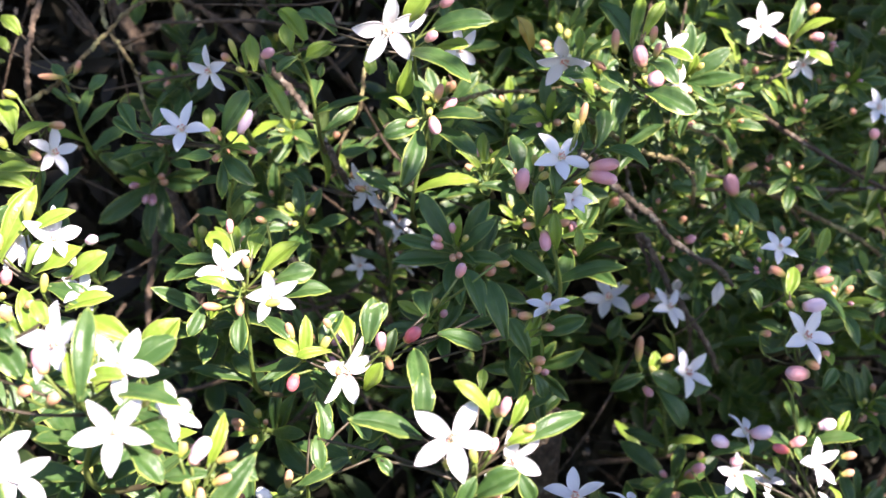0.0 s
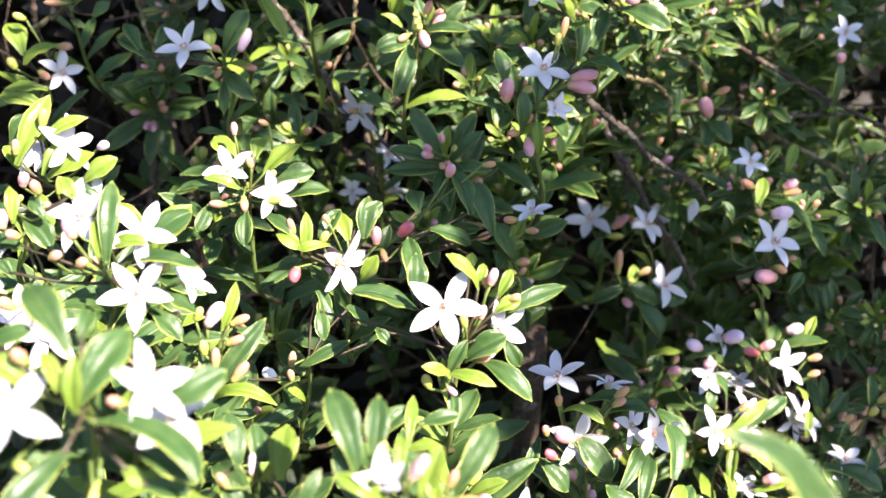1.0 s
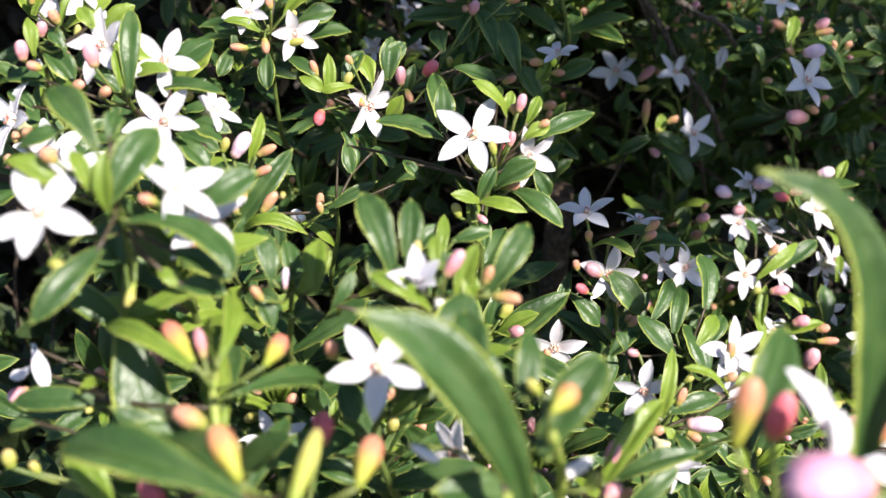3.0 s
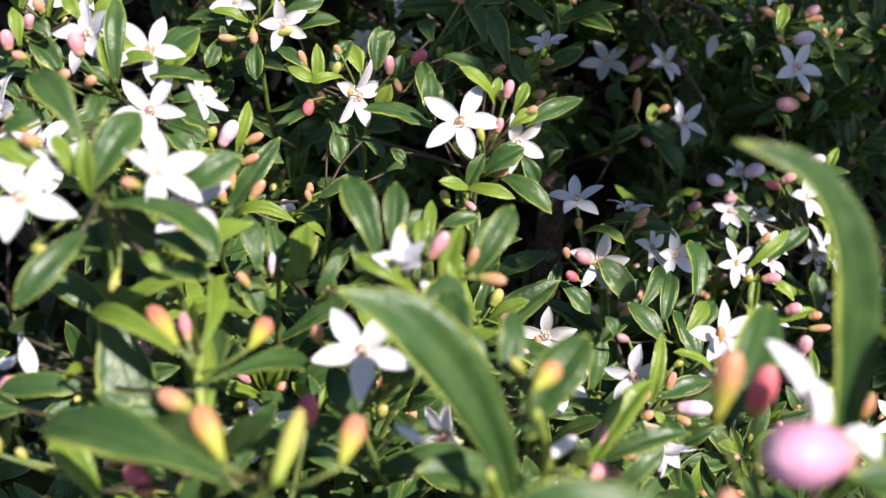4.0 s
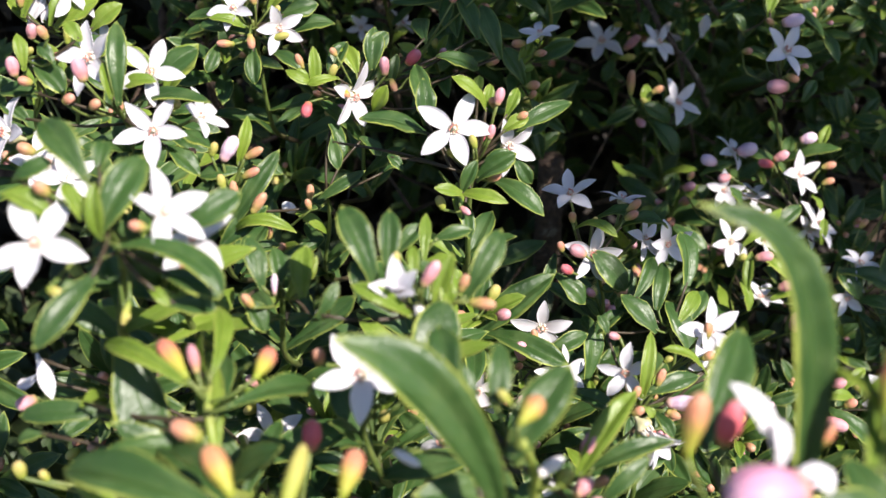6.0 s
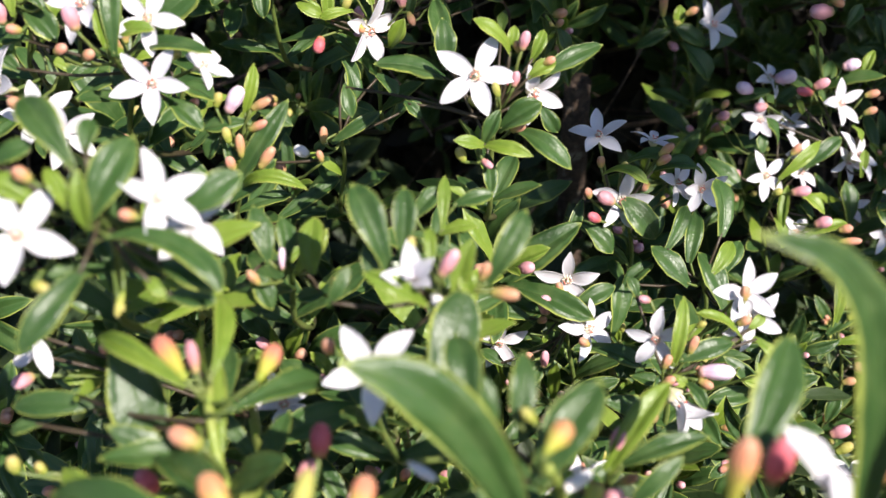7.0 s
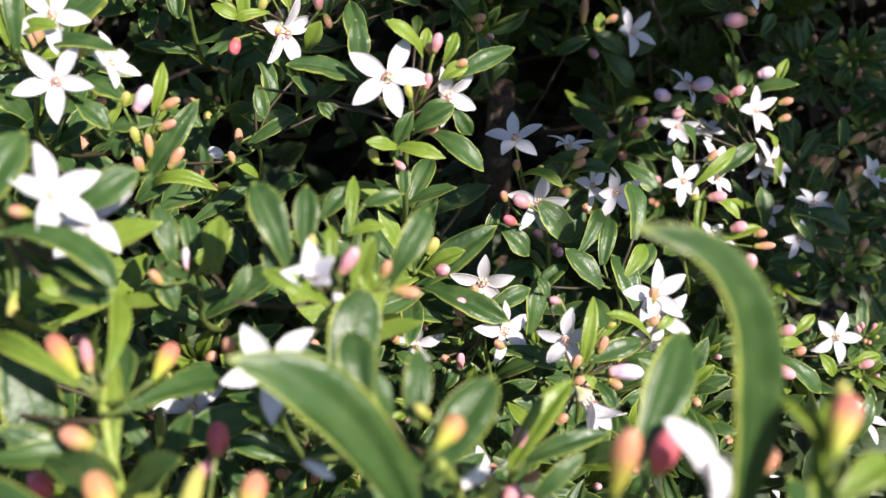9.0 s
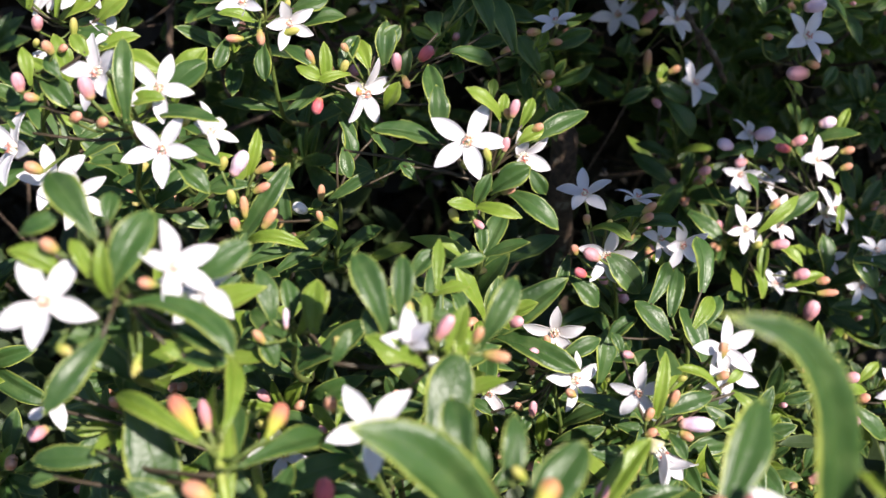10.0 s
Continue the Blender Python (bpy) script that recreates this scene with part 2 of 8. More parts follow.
def smooth_line(points, count):
    """A smooth line of count places through the points."""
    p = np.asarray(points, float)
    if len(p) == 2:
        return p[0] + (p[1] - p[0]) * np.linspace(0, 1, count)[:, None]
    ends = np.vstack([2 * p[0] - p[1], p, 2 * p[-1] - p[-2]])
    out = []
    for s in np.linspace(0, len(p) - 1, count):
        i = min(int(s), len(p) - 2)
        t = s - i
        a, b, c, d = ends[i : i + 4]
        out.append(0.5 * (2 * b + (c - a) * t + (2 * a - 5 * b + 4 * c - d) * t * t + (3 * b - a - 3 * c + d) * t**3))
    return np.array(out)


def leaf_shape(rib, width, normal, rng, across=9, crease=None):
    """A pointed elliptic leaf along its midrib, with a fold, rolled margins and a thickness."""
    rib = np.asarray(rib, float)
    along = len(rib)
    ways = np.gradient(rib, axis=0)
    fold, twist, wave = rng.uniform(0.12, 0.72), rng.normal(0, 0.40), rng.uniform(0, 6.3)
    if crease is not None:
        fold, twist = crease, 0.0
    peak, blunt = rng.uniform(1.1, 1.75), rng.uniform(0.66, 0.9)
    thick = 0.016 + 0.018 * min(width, 1.0)
    recurve = rng.uniform(0.0, 0.10) * np.linalg.norm(rib[-1] - rib[0])
    top, low, uvs = [], [], []
    for i in range(along):
        s = i / (along - 1)
        x = unit(ways[i])
        up = unit(np.asarray(normal, float) - (np.asarray(normal, float) @ x) * x)
        y = np.cross(up, x)
        half = width / 2 * max(0.05, math.sin(math.pi * min(1.0, 0.06 + 0.93 * s**peak)) ** blunt)
        if s > 0.999:
            half = width * 0.012
        c, d = math.cos(twist * (s - 0.5)), math.sin(twist * (s - 0.5))
        yy, zz = c * y + d * up, c * up - d * y
        for j in range(across):
            e = 2 * j / (across - 1) - 1
            lift = half * (1.5 * fold * abs(e) ** 1.35 - (0.12 + abs(fold)) * e**6)
            lift += half * (0.13 * math.sin(wave + 9 * s + 2 * e) + 0.06 * math.sin(2 * wave + 21 * s - 3 * e)) * e * e
            place = rib[i] + yy * half * e + zz * (lift - recurve * s**3)
            top.append(place)
            rim = 0.25 if j in (0, across - 1) else 1.0
            low.append(place - zz * thick * rim)
            uvs.append((0.5 + e / 2, s))
    count = along * across
    faces = grid_faces(along, across, 0, True) + grid_faces(along, across, count)
    slots = [0] * ((along - 1) * (across - 1)) + [1] * ((along - 1) * (across - 1))
    for i in range(along - 1):
        a, b = i * across, (i + 1) * across
        faces += [(a, b, b + count, a + count), (a + across - 1, a + across - 1 + count, b + across - 1 + count, b + across - 1)]
        slots += [1, 1]
    return np.array(top + low), faces, uvs + uvs, slots


def arched(base, tip, normal, arch, count=10):
    """A midrib from base to tip that bulges along the normal."""
    s = np.linspace(0, 1, count)[:, None]
    x = unit(tip - base)
    z = unit(np.asarray(normal, float) - (np.asarray(normal, float) @ x) * x)
    return base + (tip - base) * s + z * arch * np.linalg.norm(tip - base) * 4 * s * (1 - s)


def bud_shape(base, tip, width, kind):
    """A closed bud: five petals rolled into a drop on a small cup."""
    base, tip = np.asarray(base, float), np.asarray(tip, float)
    x = unit(tip - base)
    side = unit(np.cross(x, (0.3, 0.5, 0.8)))
    other = np.cross(x, side)
    length = np.linalg.norm(tip - base)
    if kind == "q":
        outline = ((0, 0.30), (0.12, 0.42), (0.28, 0.62), (0.44, 0.88), (0.6, 1.0), (0.76, 0.99), (0.89, 0.80), (0.97, 0.48), (1, 0.10))
    else:
        outline = ((0, 0.34), (0.06, 0.60), (0.16, 0.72), (0.2, 0.68), (0.34, 0.92), (0.52, 1.0), (0.7, 0.95), (0.85, 0.78), (0.95, 0.50), (1, 0.12))
    verts, uvs, sides = [], [], 20
    wonky = CHANCE.uniform(0.02, 0.09)
    for s, r in outline:
        for k in range(sides):
            a = 2 * math.pi * k / sides
            lobe = 1 - (0.13 if s > 0.2 else 0.03) * (1 - abs(math.sin(2.5 * a + 0.9 * s))) ** 2 + wonky * math.cos(a + 5 * wonky)
            verts.append(base + x * length * s + width / 2 * r * lobe * (math.cos(a) * side + math.sin(a) * other))
            uvs.append((k / sides, s))
    faces = grid_faces(len(outline), sides, 0, True, True)
    last = (len(outline) - 1) * sides
    faces.append(tuple(reversed(range(last, last + sides))))
    faces.append(tuple(range(sides)))
    return np.array(verts), faces, uvs


def petal_mesh(seed):
    """One petal of a flower of radius 1, lying along +x: pointed, hollow along the middle, curling at its end."""
    rng = random.Random(seed)
    curl, width, skew = rng.uniform(-0.08, 0.20), rng.uniform(0.36, 0.45), rng.uniform(-0.08, 0.08)
    along, across = 9, 6
    top, uvs = [], []
    for i in range(along):
        s = i / (along - 1)
        half = width / 2 * max(0.22 * (1 - s), math.sin(math.pi * min(1, 0.10 + 0.89 * s**1.05)) ** 0.8)
        half = 0.02 if i == along - 1 else half
        for j in range(across):
            e = 2 * j / (across - 1) - 1
            height = 0.10 + 0.42 * s - 0.30 * s * s - curl * s**3 + 0.16 * half * (e * e - 0.3)
            top.append((0.07 + 0.93 * s, half * e + skew * s * s, height))
            uvs.append((0.5 + e / 2, s))
    top = np.array(top)
    low = top - (0, 0, 0.022)
    count = along * across
    faces = grid_faces(along, across, 0, True) + grid_faces(along, across, count)
    for i in range(along - 1):
        a, b = i * across, (i + 1) * across
        faces += [(a, b, b + count, a + count), (a + across - 1, a + across - 1 + count, b + across - 1 + count, b + across - 1)]
    return mesh("petal", np.vstack([top, low]), faces, [PETAL], uvs + uvs)


def drop_shape(place, way, radius, length, start, sides=6):
    outline = ((0, 0.3), (0.25, 0.9), (0.6, 1.0), (0.88, 0.6), (1, 0.1))
    points = [np.asarray(place) + np.asarray(way) * length * s for s, _ in outline]
    return tube(points, [radius * r for _, r in outline], sides, start)


def stamens_mesh(seed):
    """Ten short filaments that lean together round the style, each with its anther."""
    rng = random.Random(seed)
    verts, faces, slots = [], [], []
    for k in range(10):
        a = 2 * math.pi * k / 10 + rng.uniform(-0.15, 0.15)
        foot = np.array((0.13 * math.cos(a), 0.13 * math.sin(a), 0.10))
        lean = rng.uniform(0.05, 0.13)
        head = np.array((lean * math.cos(a), lean * math.sin(a), rng.uniform(0.22, 0.31)))
        for shape, slot in ((tube([foot, (foot + head) / 2 + (0.02 * math.cos(a), 0.02 * math.sin(a), 0), head], (0.026, 0.020, 0.012), 5, len(verts)), 0),):
            verts += list(shape[0])
            faces += shape[1]
            slots += [slot] * len(shape[1])
        shape = drop_shape(head - (0, 0, 0.02), unit((rng.uniform(-0.5, 0.5), rng.uniform(-0.5, 0.5), 1)), 0.026, 0.075, len(verts), 5)
        verts += list(shape[0])
        faces += shape[1]
        slots += [1] * len(shape[1])
    shape = tube([(0, 0, 0.08), (0, 0, 0.22), (0.01, 0, 0.30)], (0.05, 0.03, 0.035), 6, len(verts))
    verts += list(shape[0])
    faces += shape[1]
    slots += [0] * len(shape[1])
    return mesh("flower_centre", verts, faces, [FILAMENT, ANTHER], None, slots)


def cup_mesh():
    """The green disc and the small five-lobed cup under the petals."""
    outline = ((-0.30, 0.045), (-0.16, 0.06), (-0.08, 0.13), (0.02, 0.19), (0.08, 0.20), (0.12, 0.14), (0.13, 0.05))
    sides, verts = 15, []
    for z, r in outline:
        for k in range(sides):
            a = 2 * math.pi * k / sides
            lobe = 1 + (0.14 * math.cos(5 * a) if 0 < z < 0.1 else 0)
            verts.append((r * lobe * math.cos(a), r * lobe * math.sin(a), z))
    faces = grid_faces(len(outline), sides, 0, True, True)
    last = (len(outline) - 1) * sides
    faces += [tuple(range(sides)), tuple(reversed(range(last, last + sides)))]
    return mesh("flower", verts, faces, [DISC])


PETALS = [petal_mesh(k) for k in range(6)]
STAMENS = [stamens_mesh(k) for k in range(3)]
CUP = cup_mesh()
CHANCE = random.Random(7)
LEAF_KINDS = {"d": (LEAF, UNDER), "y": (LEAF_YOUNG, UNDER), "r": (LEAF_RED, UNDER), "w": (PETAL, PETAL)}


def plain_leaf(seed):
    """A leaf of length 1 along +x, for the lower part of the shoots."""
    rng = np.random.default_rng(seed)
    rib = arched(np.zeros(3), np.array((1.0, 0, 0)), (0, 0, 1), rng.uniform(-0.03, 0.12), 8)
    verts, faces, uvs, slots = leaf_shape(rib, rng.uniform(0.23, 0.32), (0, 0, 1), rng, 7)
    return mesh("leaf", verts, faces, [LEAF_YOUNG if seed % 4 == 0 else LEAF, UNDER], uvs, slots)


LEAVES = [plain_leaf(60 + k) for k in range(8)]


# ---- growing a sprig ----
def sprig(base, tip, radius, label, lower=True):
    """A green shoot on an Empty at its base; leaves, buds and flowers are put on it afterwards."""
    base, tip = np.asarray(base, float), np.asarray(tip, float)
    ob = new("flowering_sprig")
    ob.location = base / 100
    tagged(ob, label, "sprig", "sprigs of the shrub")
    bend = np.array((CHANCE.uniform(-0.2, 0.2), 0.15, 0.1)) * np.linalg.norm(tip - base) * 0.4
    points = [base, (base + tip) / 2 + bend, tip]
    if lower:
        points = [base + (CHANCE.uniform(-1.5, 1.5), 5.0, -3.0), base + (0, 1.4, -1.2)] + points
    line = smooth_line(points, 6 + 4 * len(points))
    verts, faces, uvs = tube(line - base, np.linspace(radius * 1.05, radius * 0.55, len(line)), 8)
    part("stem", mesh("stem", verts, faces, [STEM_FRESH if radius > 0.09 and lower else STEM], uvs), ob)
    LINES[ob.name] = line
    if lower:
        clothe(ob, line - base)
    return ob


def clothe(ob, line):
    """Leaves round the lower part of a shoot."""
    for k in range(8):
        place = line[3 + int((len(line) - 12) * k / 7)]
        a = 2.4 * k + CHANCE.uniform(-0.4, 0.4)
        way = unit((math.cos(a), 0.75 * math.sin(a) + 0.25, CHANCE.uniform(0.1, 0.9)))
        z = unit(np.array((0.1, -0.5, 1.0)) - way * (way @ np.array((0.1, -0.5, 1.0))))
        y = np.cross(z, way)
        m = Matrix([[way[i], y[i], z[i], 0] for i in range(3)] + [[0, 0, 0, 1]])
        part("leaf", LEAVES[CHANCE.randrange(len(LEAVES))], ob, Matrix.Translation(place / 100) @ m @ Matrix.Scale(CHANCE.uniform(1.1, 1.9), 4))


LINES = {}


def joint(s, place, back):
    """The place on the sprig's shoot from which a stalk to the given place starts."""
    line = LINES[s.name]
    near = int(np.argmin(np.linalg.norm(line - place, axis=1)))
    return line[max(0, near - back)]


def stalk(s, place, way, radius, name):
    """A thin stalk from the shoot to a place, arriving along way."""
    base = np.array(s.location) * 100
    start = joint(s, np.asarray(place) - np.asarray(way) * 0.5, 1)
    gap = np.linalg.norm(place - start)
    middle = (start + np.asarray(place)) / 2 - np.asarray(way) * 0.18 * gap
    if gap > 1.0:
        middle = middle + np.array((0, 0.34, -0.30)) * (gap - 0.6)
    line = smooth_line([start, middle, np.asarray(place)], 7)
    verts, faces, uvs = tube(line - base, np.linspace(radius * 0.8, radius, 7), 6)
    uvs = [(u, 1.0 - (1.0 - v) * min(1.0, gap / 1.3)) for u, v in uvs]
    part(name, mesh(name, verts, faces, [STEM], uvs), s)


def blade(s, rib, width, normal, kind, crease=None):
    """A leaf or loose petal along a midrib, joined by a short stalk to its shoot."""
    root = np.array(s.location) * 100
    verts, faces, uvs, slots = leaf_shape(rib - root, width, normal, CHANCE_NP, 9, crease)
    way = unit(rib[1] - rib[0])
    start = joint(s, rib[0], 1) - root
    line = smooth_line([start, (start + rib[0] - root) / 2 - way * 0.1, rib[0] - root + way * 0.08], 5)
    gap = np.linalg.norm(start + root - rib[0])
    more, ring, _ = tube(line, np.linspace(0.035, 0.03, 5), 5, len(verts))
    verts = np.vstack([verts, more])
    name = "petal" if kind == "w" else "leaf"
    me = mesh(name, verts, faces + ring, [*LEAF_KINDS[kind], STEM], uvs + [(0.5, 0.9 if gap < 0.7 else 0.1)] * len(more), slots + [2] * len(ring))
    part(name, me, s, None, LEAF_LABELS[kind])


def leaf(s, base, tip, width, normal, arch, kind, crease=None):
    base, tip = np.asarray(base, float), np.asarray(tip, float)
    blade(s, arched(base, tip, normal, arch), 0.9 * width, normal, kind, crease)


def long_leaf(s, points, width, normal, kind, crease=None):
    """A leaf that bends along several places of its midrib."""
    blade(s, smooth_line(points, 16), width, normal, kind, crease)


CHANCE_NP = np.random.default_rng(3)
LEAF_LABELS = {"d": "", "y": "young yellow-green leaf", "r": "young reddish leaf", "w": "white petal of a half-open flower"}
BUD_LABELS = {"p": "closed pink bud", "k": "closed deep pink bud", "l": "closed lilac bud", "o": "small salmon bud", "g": "small green bud", "q": "club-shaped salmon bud", "m": "large closed mauve bud", "w": "white folded petals"}


def bud(s, base, tip, width, kind):
    base, tip = np.asarray(base, float), np.asarray(tip, float)
    if base[1] > 13:
        base, tip = base + (0, -0.2, 0.11), tip + (0, -0.2, 0.11)
    root = np.array(s.location) * 100
    verts, faces, uvs = bud_shape(base - root, tip - root, 0.86 * width, kind)
    part("bud", mesh("bud", verts, faces, [BUD[kind]], uvs), s, None, BUD_LABELS[kind])
    stalk(s, base, unit(tip - base), 0.032, "bud_stalk")


def flower(s, place, facing, spin, radius, lift=0):
    """A star of five petals round a ring of stamens. facing: the way it looks; spin: the turn of its first petal from upright; lift: how far it is still closed."""
    place, z = np.asarray(place, float), unit(facing)
    root = np.array(s.location) * 100
    x = unit(np.array((0, 0, 1.0)) - z[2] * z)
    y = np.cross(z, x)
    m = Matrix([[x[i], y[i], z[i], 0] for i in range(3)] + [[0, 0, 0, 1]])
    m = Matrix.Translation((place - root) / 100) @ m @ Matrix.Rotation(radians(spin), 4, "Z") @ Matrix.Scale(radius, 4)
    star = part("flower", CUP, s, m, "half-open pinkish white flower" if lift else "open white star flower")
    cupped = lift + CHANCE.uniform(0, 16)
    for k in range(5):
        turn = pose(0, 0, 0, 0, CHANCE.uniform(-11, 11) - cupped, 72 * k + CHANCE.uniform(-7, 7)) @ pose(0, 0, 0, CHANCE.uniform(-13, 13))
        part("petal", PETALS[CHANCE.randrange(6)], star, turn)
    part("flower_centre", STAMENS[CHANCE.randrange(3)], star, pose(0, 0, 0, 0, 0, CHANCE.uniform(0, 360)), "pale filaments with red-orange anthers")
    stalk(s, place - z * 0.25 * radius, z, 0.036, "flower_stalk")


LABELS = {"grey": "bare grey-barked twig inside the shrub", "brown": "bare dark brown twig inside the shrub", "lichen": "bare twig with yellowish lichen inside the shrub"}


def branch(points, radius, kind):
    """A bare woody twig with knots, running on into the shrub at both ends."""
    points = [np.asarray(p, float) for p in points]
    points = [points[0] + (points[0] - points[1]) * 0.8 + (0, 1.2, 0)] + points + [points[-1] + (points[-1] - points[-2]) * 0.8 + (0, 1.5, -0.6)]
    line = smooth_line(points, 12 * len(points))
    line[1:-1] += CHANCE_NP.normal(0, 0.09 * radius + 0.012, (len(line) - 2, 3))
    radii = np.linspace(radius * 1.15, radius * 0.8, len(line)) * (1 + 0.18 * CHANCE_NP.standard_normal(len(line)).clip(-1.4, 1.4))
    verts, faces, uvs = tube(line - line[0], radii, 9)
    ob = new("twig", mesh("twig", verts, faces, [BARK[kind]], uvs))
    ob.location = line[0] / 100
    tagged(ob, LABELS[kind], "twig", "bare twigs of the shrub")


# ---- ground ----
def ground():
    size, count = 40.0, 24
    side = np.sign(np.linspace(-1, 1, count)) * np.abs(np.linspace(-1, 1, count)) ** 3 * size
    verts = [(x * 100, (y + 0.4) * 100, 100 * 0.03 * noise.noise(Vector((x * 1.3, y * 1.3, 0)))) for y in side for x in side]
    tagged(new("ground", mesh("ground", verts, grid_faces(count, count), [SOIL])), "dark bare soil under the shrub", "ground", "", "structure")


ground()


# ---- the mass of the shrub ----
def foliage(name, label, count, sample, seed, size=2.3, stuff=MASS):
    """Leaves past counting, deep in the shrub: each a folded blade of its own."""
    rng = np.random.default_rng(seed)
    verts, faces, uvs = [], [], []
    for _ in range(count):
        place = np.array(sample(rng))
        way = unit(rng.normal(0, 1, 3) + (0, -0.35, 0.75))
        z = unit(rng.normal(0, 0.7, 3) + (0.2, -0.6, 0.8))
        z = unit(z - (z @ way) * way)
        y = np.cross(z, way)
        length = size * rng.uniform(0.6, 1.25)
        half, arch = length * rng.uniform(0.13, 0.19), rng.uniform(0.02, 0.12)
        start = len(verts)
        for s, w in ((0, 0.12), (0.22, 0.72), (0.5, 1.0), (0.78, 0.78), (1, 0.06)):
            mid = place + way * length * s + z * arch * length * 4 * s * (1 - s)
            for e in (-1, 0, 1):
                verts.append(mid + y * half * w * e + z * half * 0.3 * abs(e) * w)
                uvs.append((0.5 + e / 2, s))
        faces += grid_faces(5, 3, start, True)
    tagged(new(name, mesh(name, verts, faces, [stuff], uvs)), label, "foliage", "", "stuff")


def thicket(name, label, count, sample, seed, size=1.0):
    """Leafy shoots past counting: rosettes of folded blunt leaves round short stems."""
    rng = np.random.default_rng(seed)
    rows = ((0, 0.14), (0.2, 0.55), (0.45, 0.88), (0.68, 1.0), (0.88, 0.72), (1, 0.08))
    verts, faces, uvs = [], [], []
    for _ in range(count):
        foot = np.array(sample(rng))
        axis = unit(rng.normal(0, 0.35, 3) + (0.1, -0.55, 0.8))
        side = unit(np.cross(axis, rng.normal(0, 1, 3)))
        other = np.cross(axis, side)
        grown = size * rng.uniform(0.75, 1.2)
        leaves = rng.integers(8, 13)
        for k in range(leaves):
            a, h = 2.4 * k + rng.uniform(-0.3, 0.3), k / leaves
            out = math.cos(a) * side + math.sin(a) * other
            way = unit(out + axis * (0.15 + 1.5 * h * h + rng.uniform(-0.1, 0.2)))
            z = unit(axis * 1.1 - out * 0.9 - way * ((axis * 1.1 - out * 0.9) @ way))
            y = np.cross(z, way)
            length = grown * rng.uniform(1.3, 2.2) * (1 - 0.35 * h)
            half, arch, fold = length * rng.uniform(0.14, 0.19), rng.uniform(-0.05, 0.10), rng.uniform(0.1, 0.6)
            place = foot + axis * grown * 1.6 * h
            start = len(verts)
            for s, w in rows:
                mid = place + way * length * s + z * arch * length * 4 * s * (1 - s)
                for e in (-1, -0.5, 0, 0.5, 1):
                    verts.append(mid + y * half * w * e + z * half * w * fold * abs(e))
                    uvs.append((0.5 + e / 2, s))
            faces += grid_faces(6, 5, start, True)
    tagged(new(name, mesh(name, verts, faces, [THICK], uvs)), label, "foliage", "", "stuff")


def deep(rng):
    x = rng.uniform(-34, 42)
    return x, 46 + 0.25 * max(0, x - 8) + rng.uniform(0, 20), rng.uniform(58, 118)


def below(rng):
    x, y = rng.uniform(-26, 34), rng.uniform(6, 46)
    top = 81.3 - 0.22 * (y - 8) + 1.5 * math.sin(x * 0.7) + 1.5 * math.sin(y * 0.5 + x * 0.3)
    top -= 0.5 * min(6.0, max(0.0, x - 7))
    return x, y, top - rng.uniform(0, 1) ** 1.6 * 18


E1, E2 = unit(np.cross((0, 0, 1), SUN)), unit(np.cross(SUN, np.cross((0, 0, 1), SUN)))


def shade_cloud(a, b, s, wide, high, thick):
    """A cloud of unseen leaves added to cast shade; a, b: its place across the sunlight; s: towards the sun."""

    def sample(rng):
        u = unit(rng.normal(0, 1, 3)) * rng.uniform(0, 1) ** 0.4
        return E1 * (a + u[0] * wide) + E2 * (b + u[1] * high) + np.array(SUN) * (s + u[2] * thick)

    return sample


# places across the sunlight (a, b), half sizes and counts of unseen leaves added for shade
SHADE_CLOUDS = [(27.5, 78.2, 5.6, 3.1, 120), (21, 93.5, 8, 4.6, 700), (42, 84.5, 7.6, 5, 900), (19.6, 74.8, 4.2, 2.8, 430), (37.5, 77.2, 4.5, 4.4, 500), (45, 71, 8, 6, 900), (37, 68, 4.5, 5, 500), (33, 94, 8, 5, 800), (20.6, 70.5, 1.8, 3.0, 160), (14.5, 89.0, 2.4, 2.0, 170), (22.6, 85.3, 1.7, 1.2, 60), (18.9, 80.0, 2.8, 2.3, 220), (15.2, 82.4, 0.9, 1.5, 45), (32.2, 72.2, 2.4, 3.0, 140), (25, 103, 10, 5.5, 900), (28.8, 65.8, 1.5, 1.1, 55), (25.6, 74.2, 0.8, 0.6, 24), (31.6, 68.4, 1.7, 2.1, 165), (33.8, 74.6, 2.0, 2.4, 50), (21.2, 85.6, 0.9, 1.3, 45), (15.9, 77.0, 0.9, 1.2, 45), (28.0, 74.6, 0.8, 0.7, 30), (28.6, 67.2, 1.5, 1.0, 70), (15.6, 85.6, 0.9, 0.9, 30), (28.2, 80.4, 3.4, 1.3, 75)]
for k, (a, b, wide, high, count) in enumerate(SHADE_CLOUDS):
    foliage("upper_foliage", "unseen leaves added overhead to shade the sprigs", count, shade_cloud(a, b, 104, wide, high, 5), 21 + k)
foliage("far_foliage", "dry brown leaves deep inside the shrub, darkened in colour for shade", 26000, deep, 5, 2.3, DRY_SHADE)
foliage("far_foliage", "dry brown leaves deep inside the shrub, darkened in colour for shade", 6000, lambda rng: (rng.uniform(-80, 95), rng.uniform(70, 130), rng.uniform(5, 135)), 8, 5.5, DRY_SHADE)


def mound(x, y, z, wide, deep_, high):
    """A rounded mass of leaves."""

    def sample(rng):
        u = unit(rng.normal(0, 1, 3)) * rng.uniform(0, 1) ** 0.45
        return x + u[0] * wide, y + u[1] * deep_, z + u[2] * high

    return sample


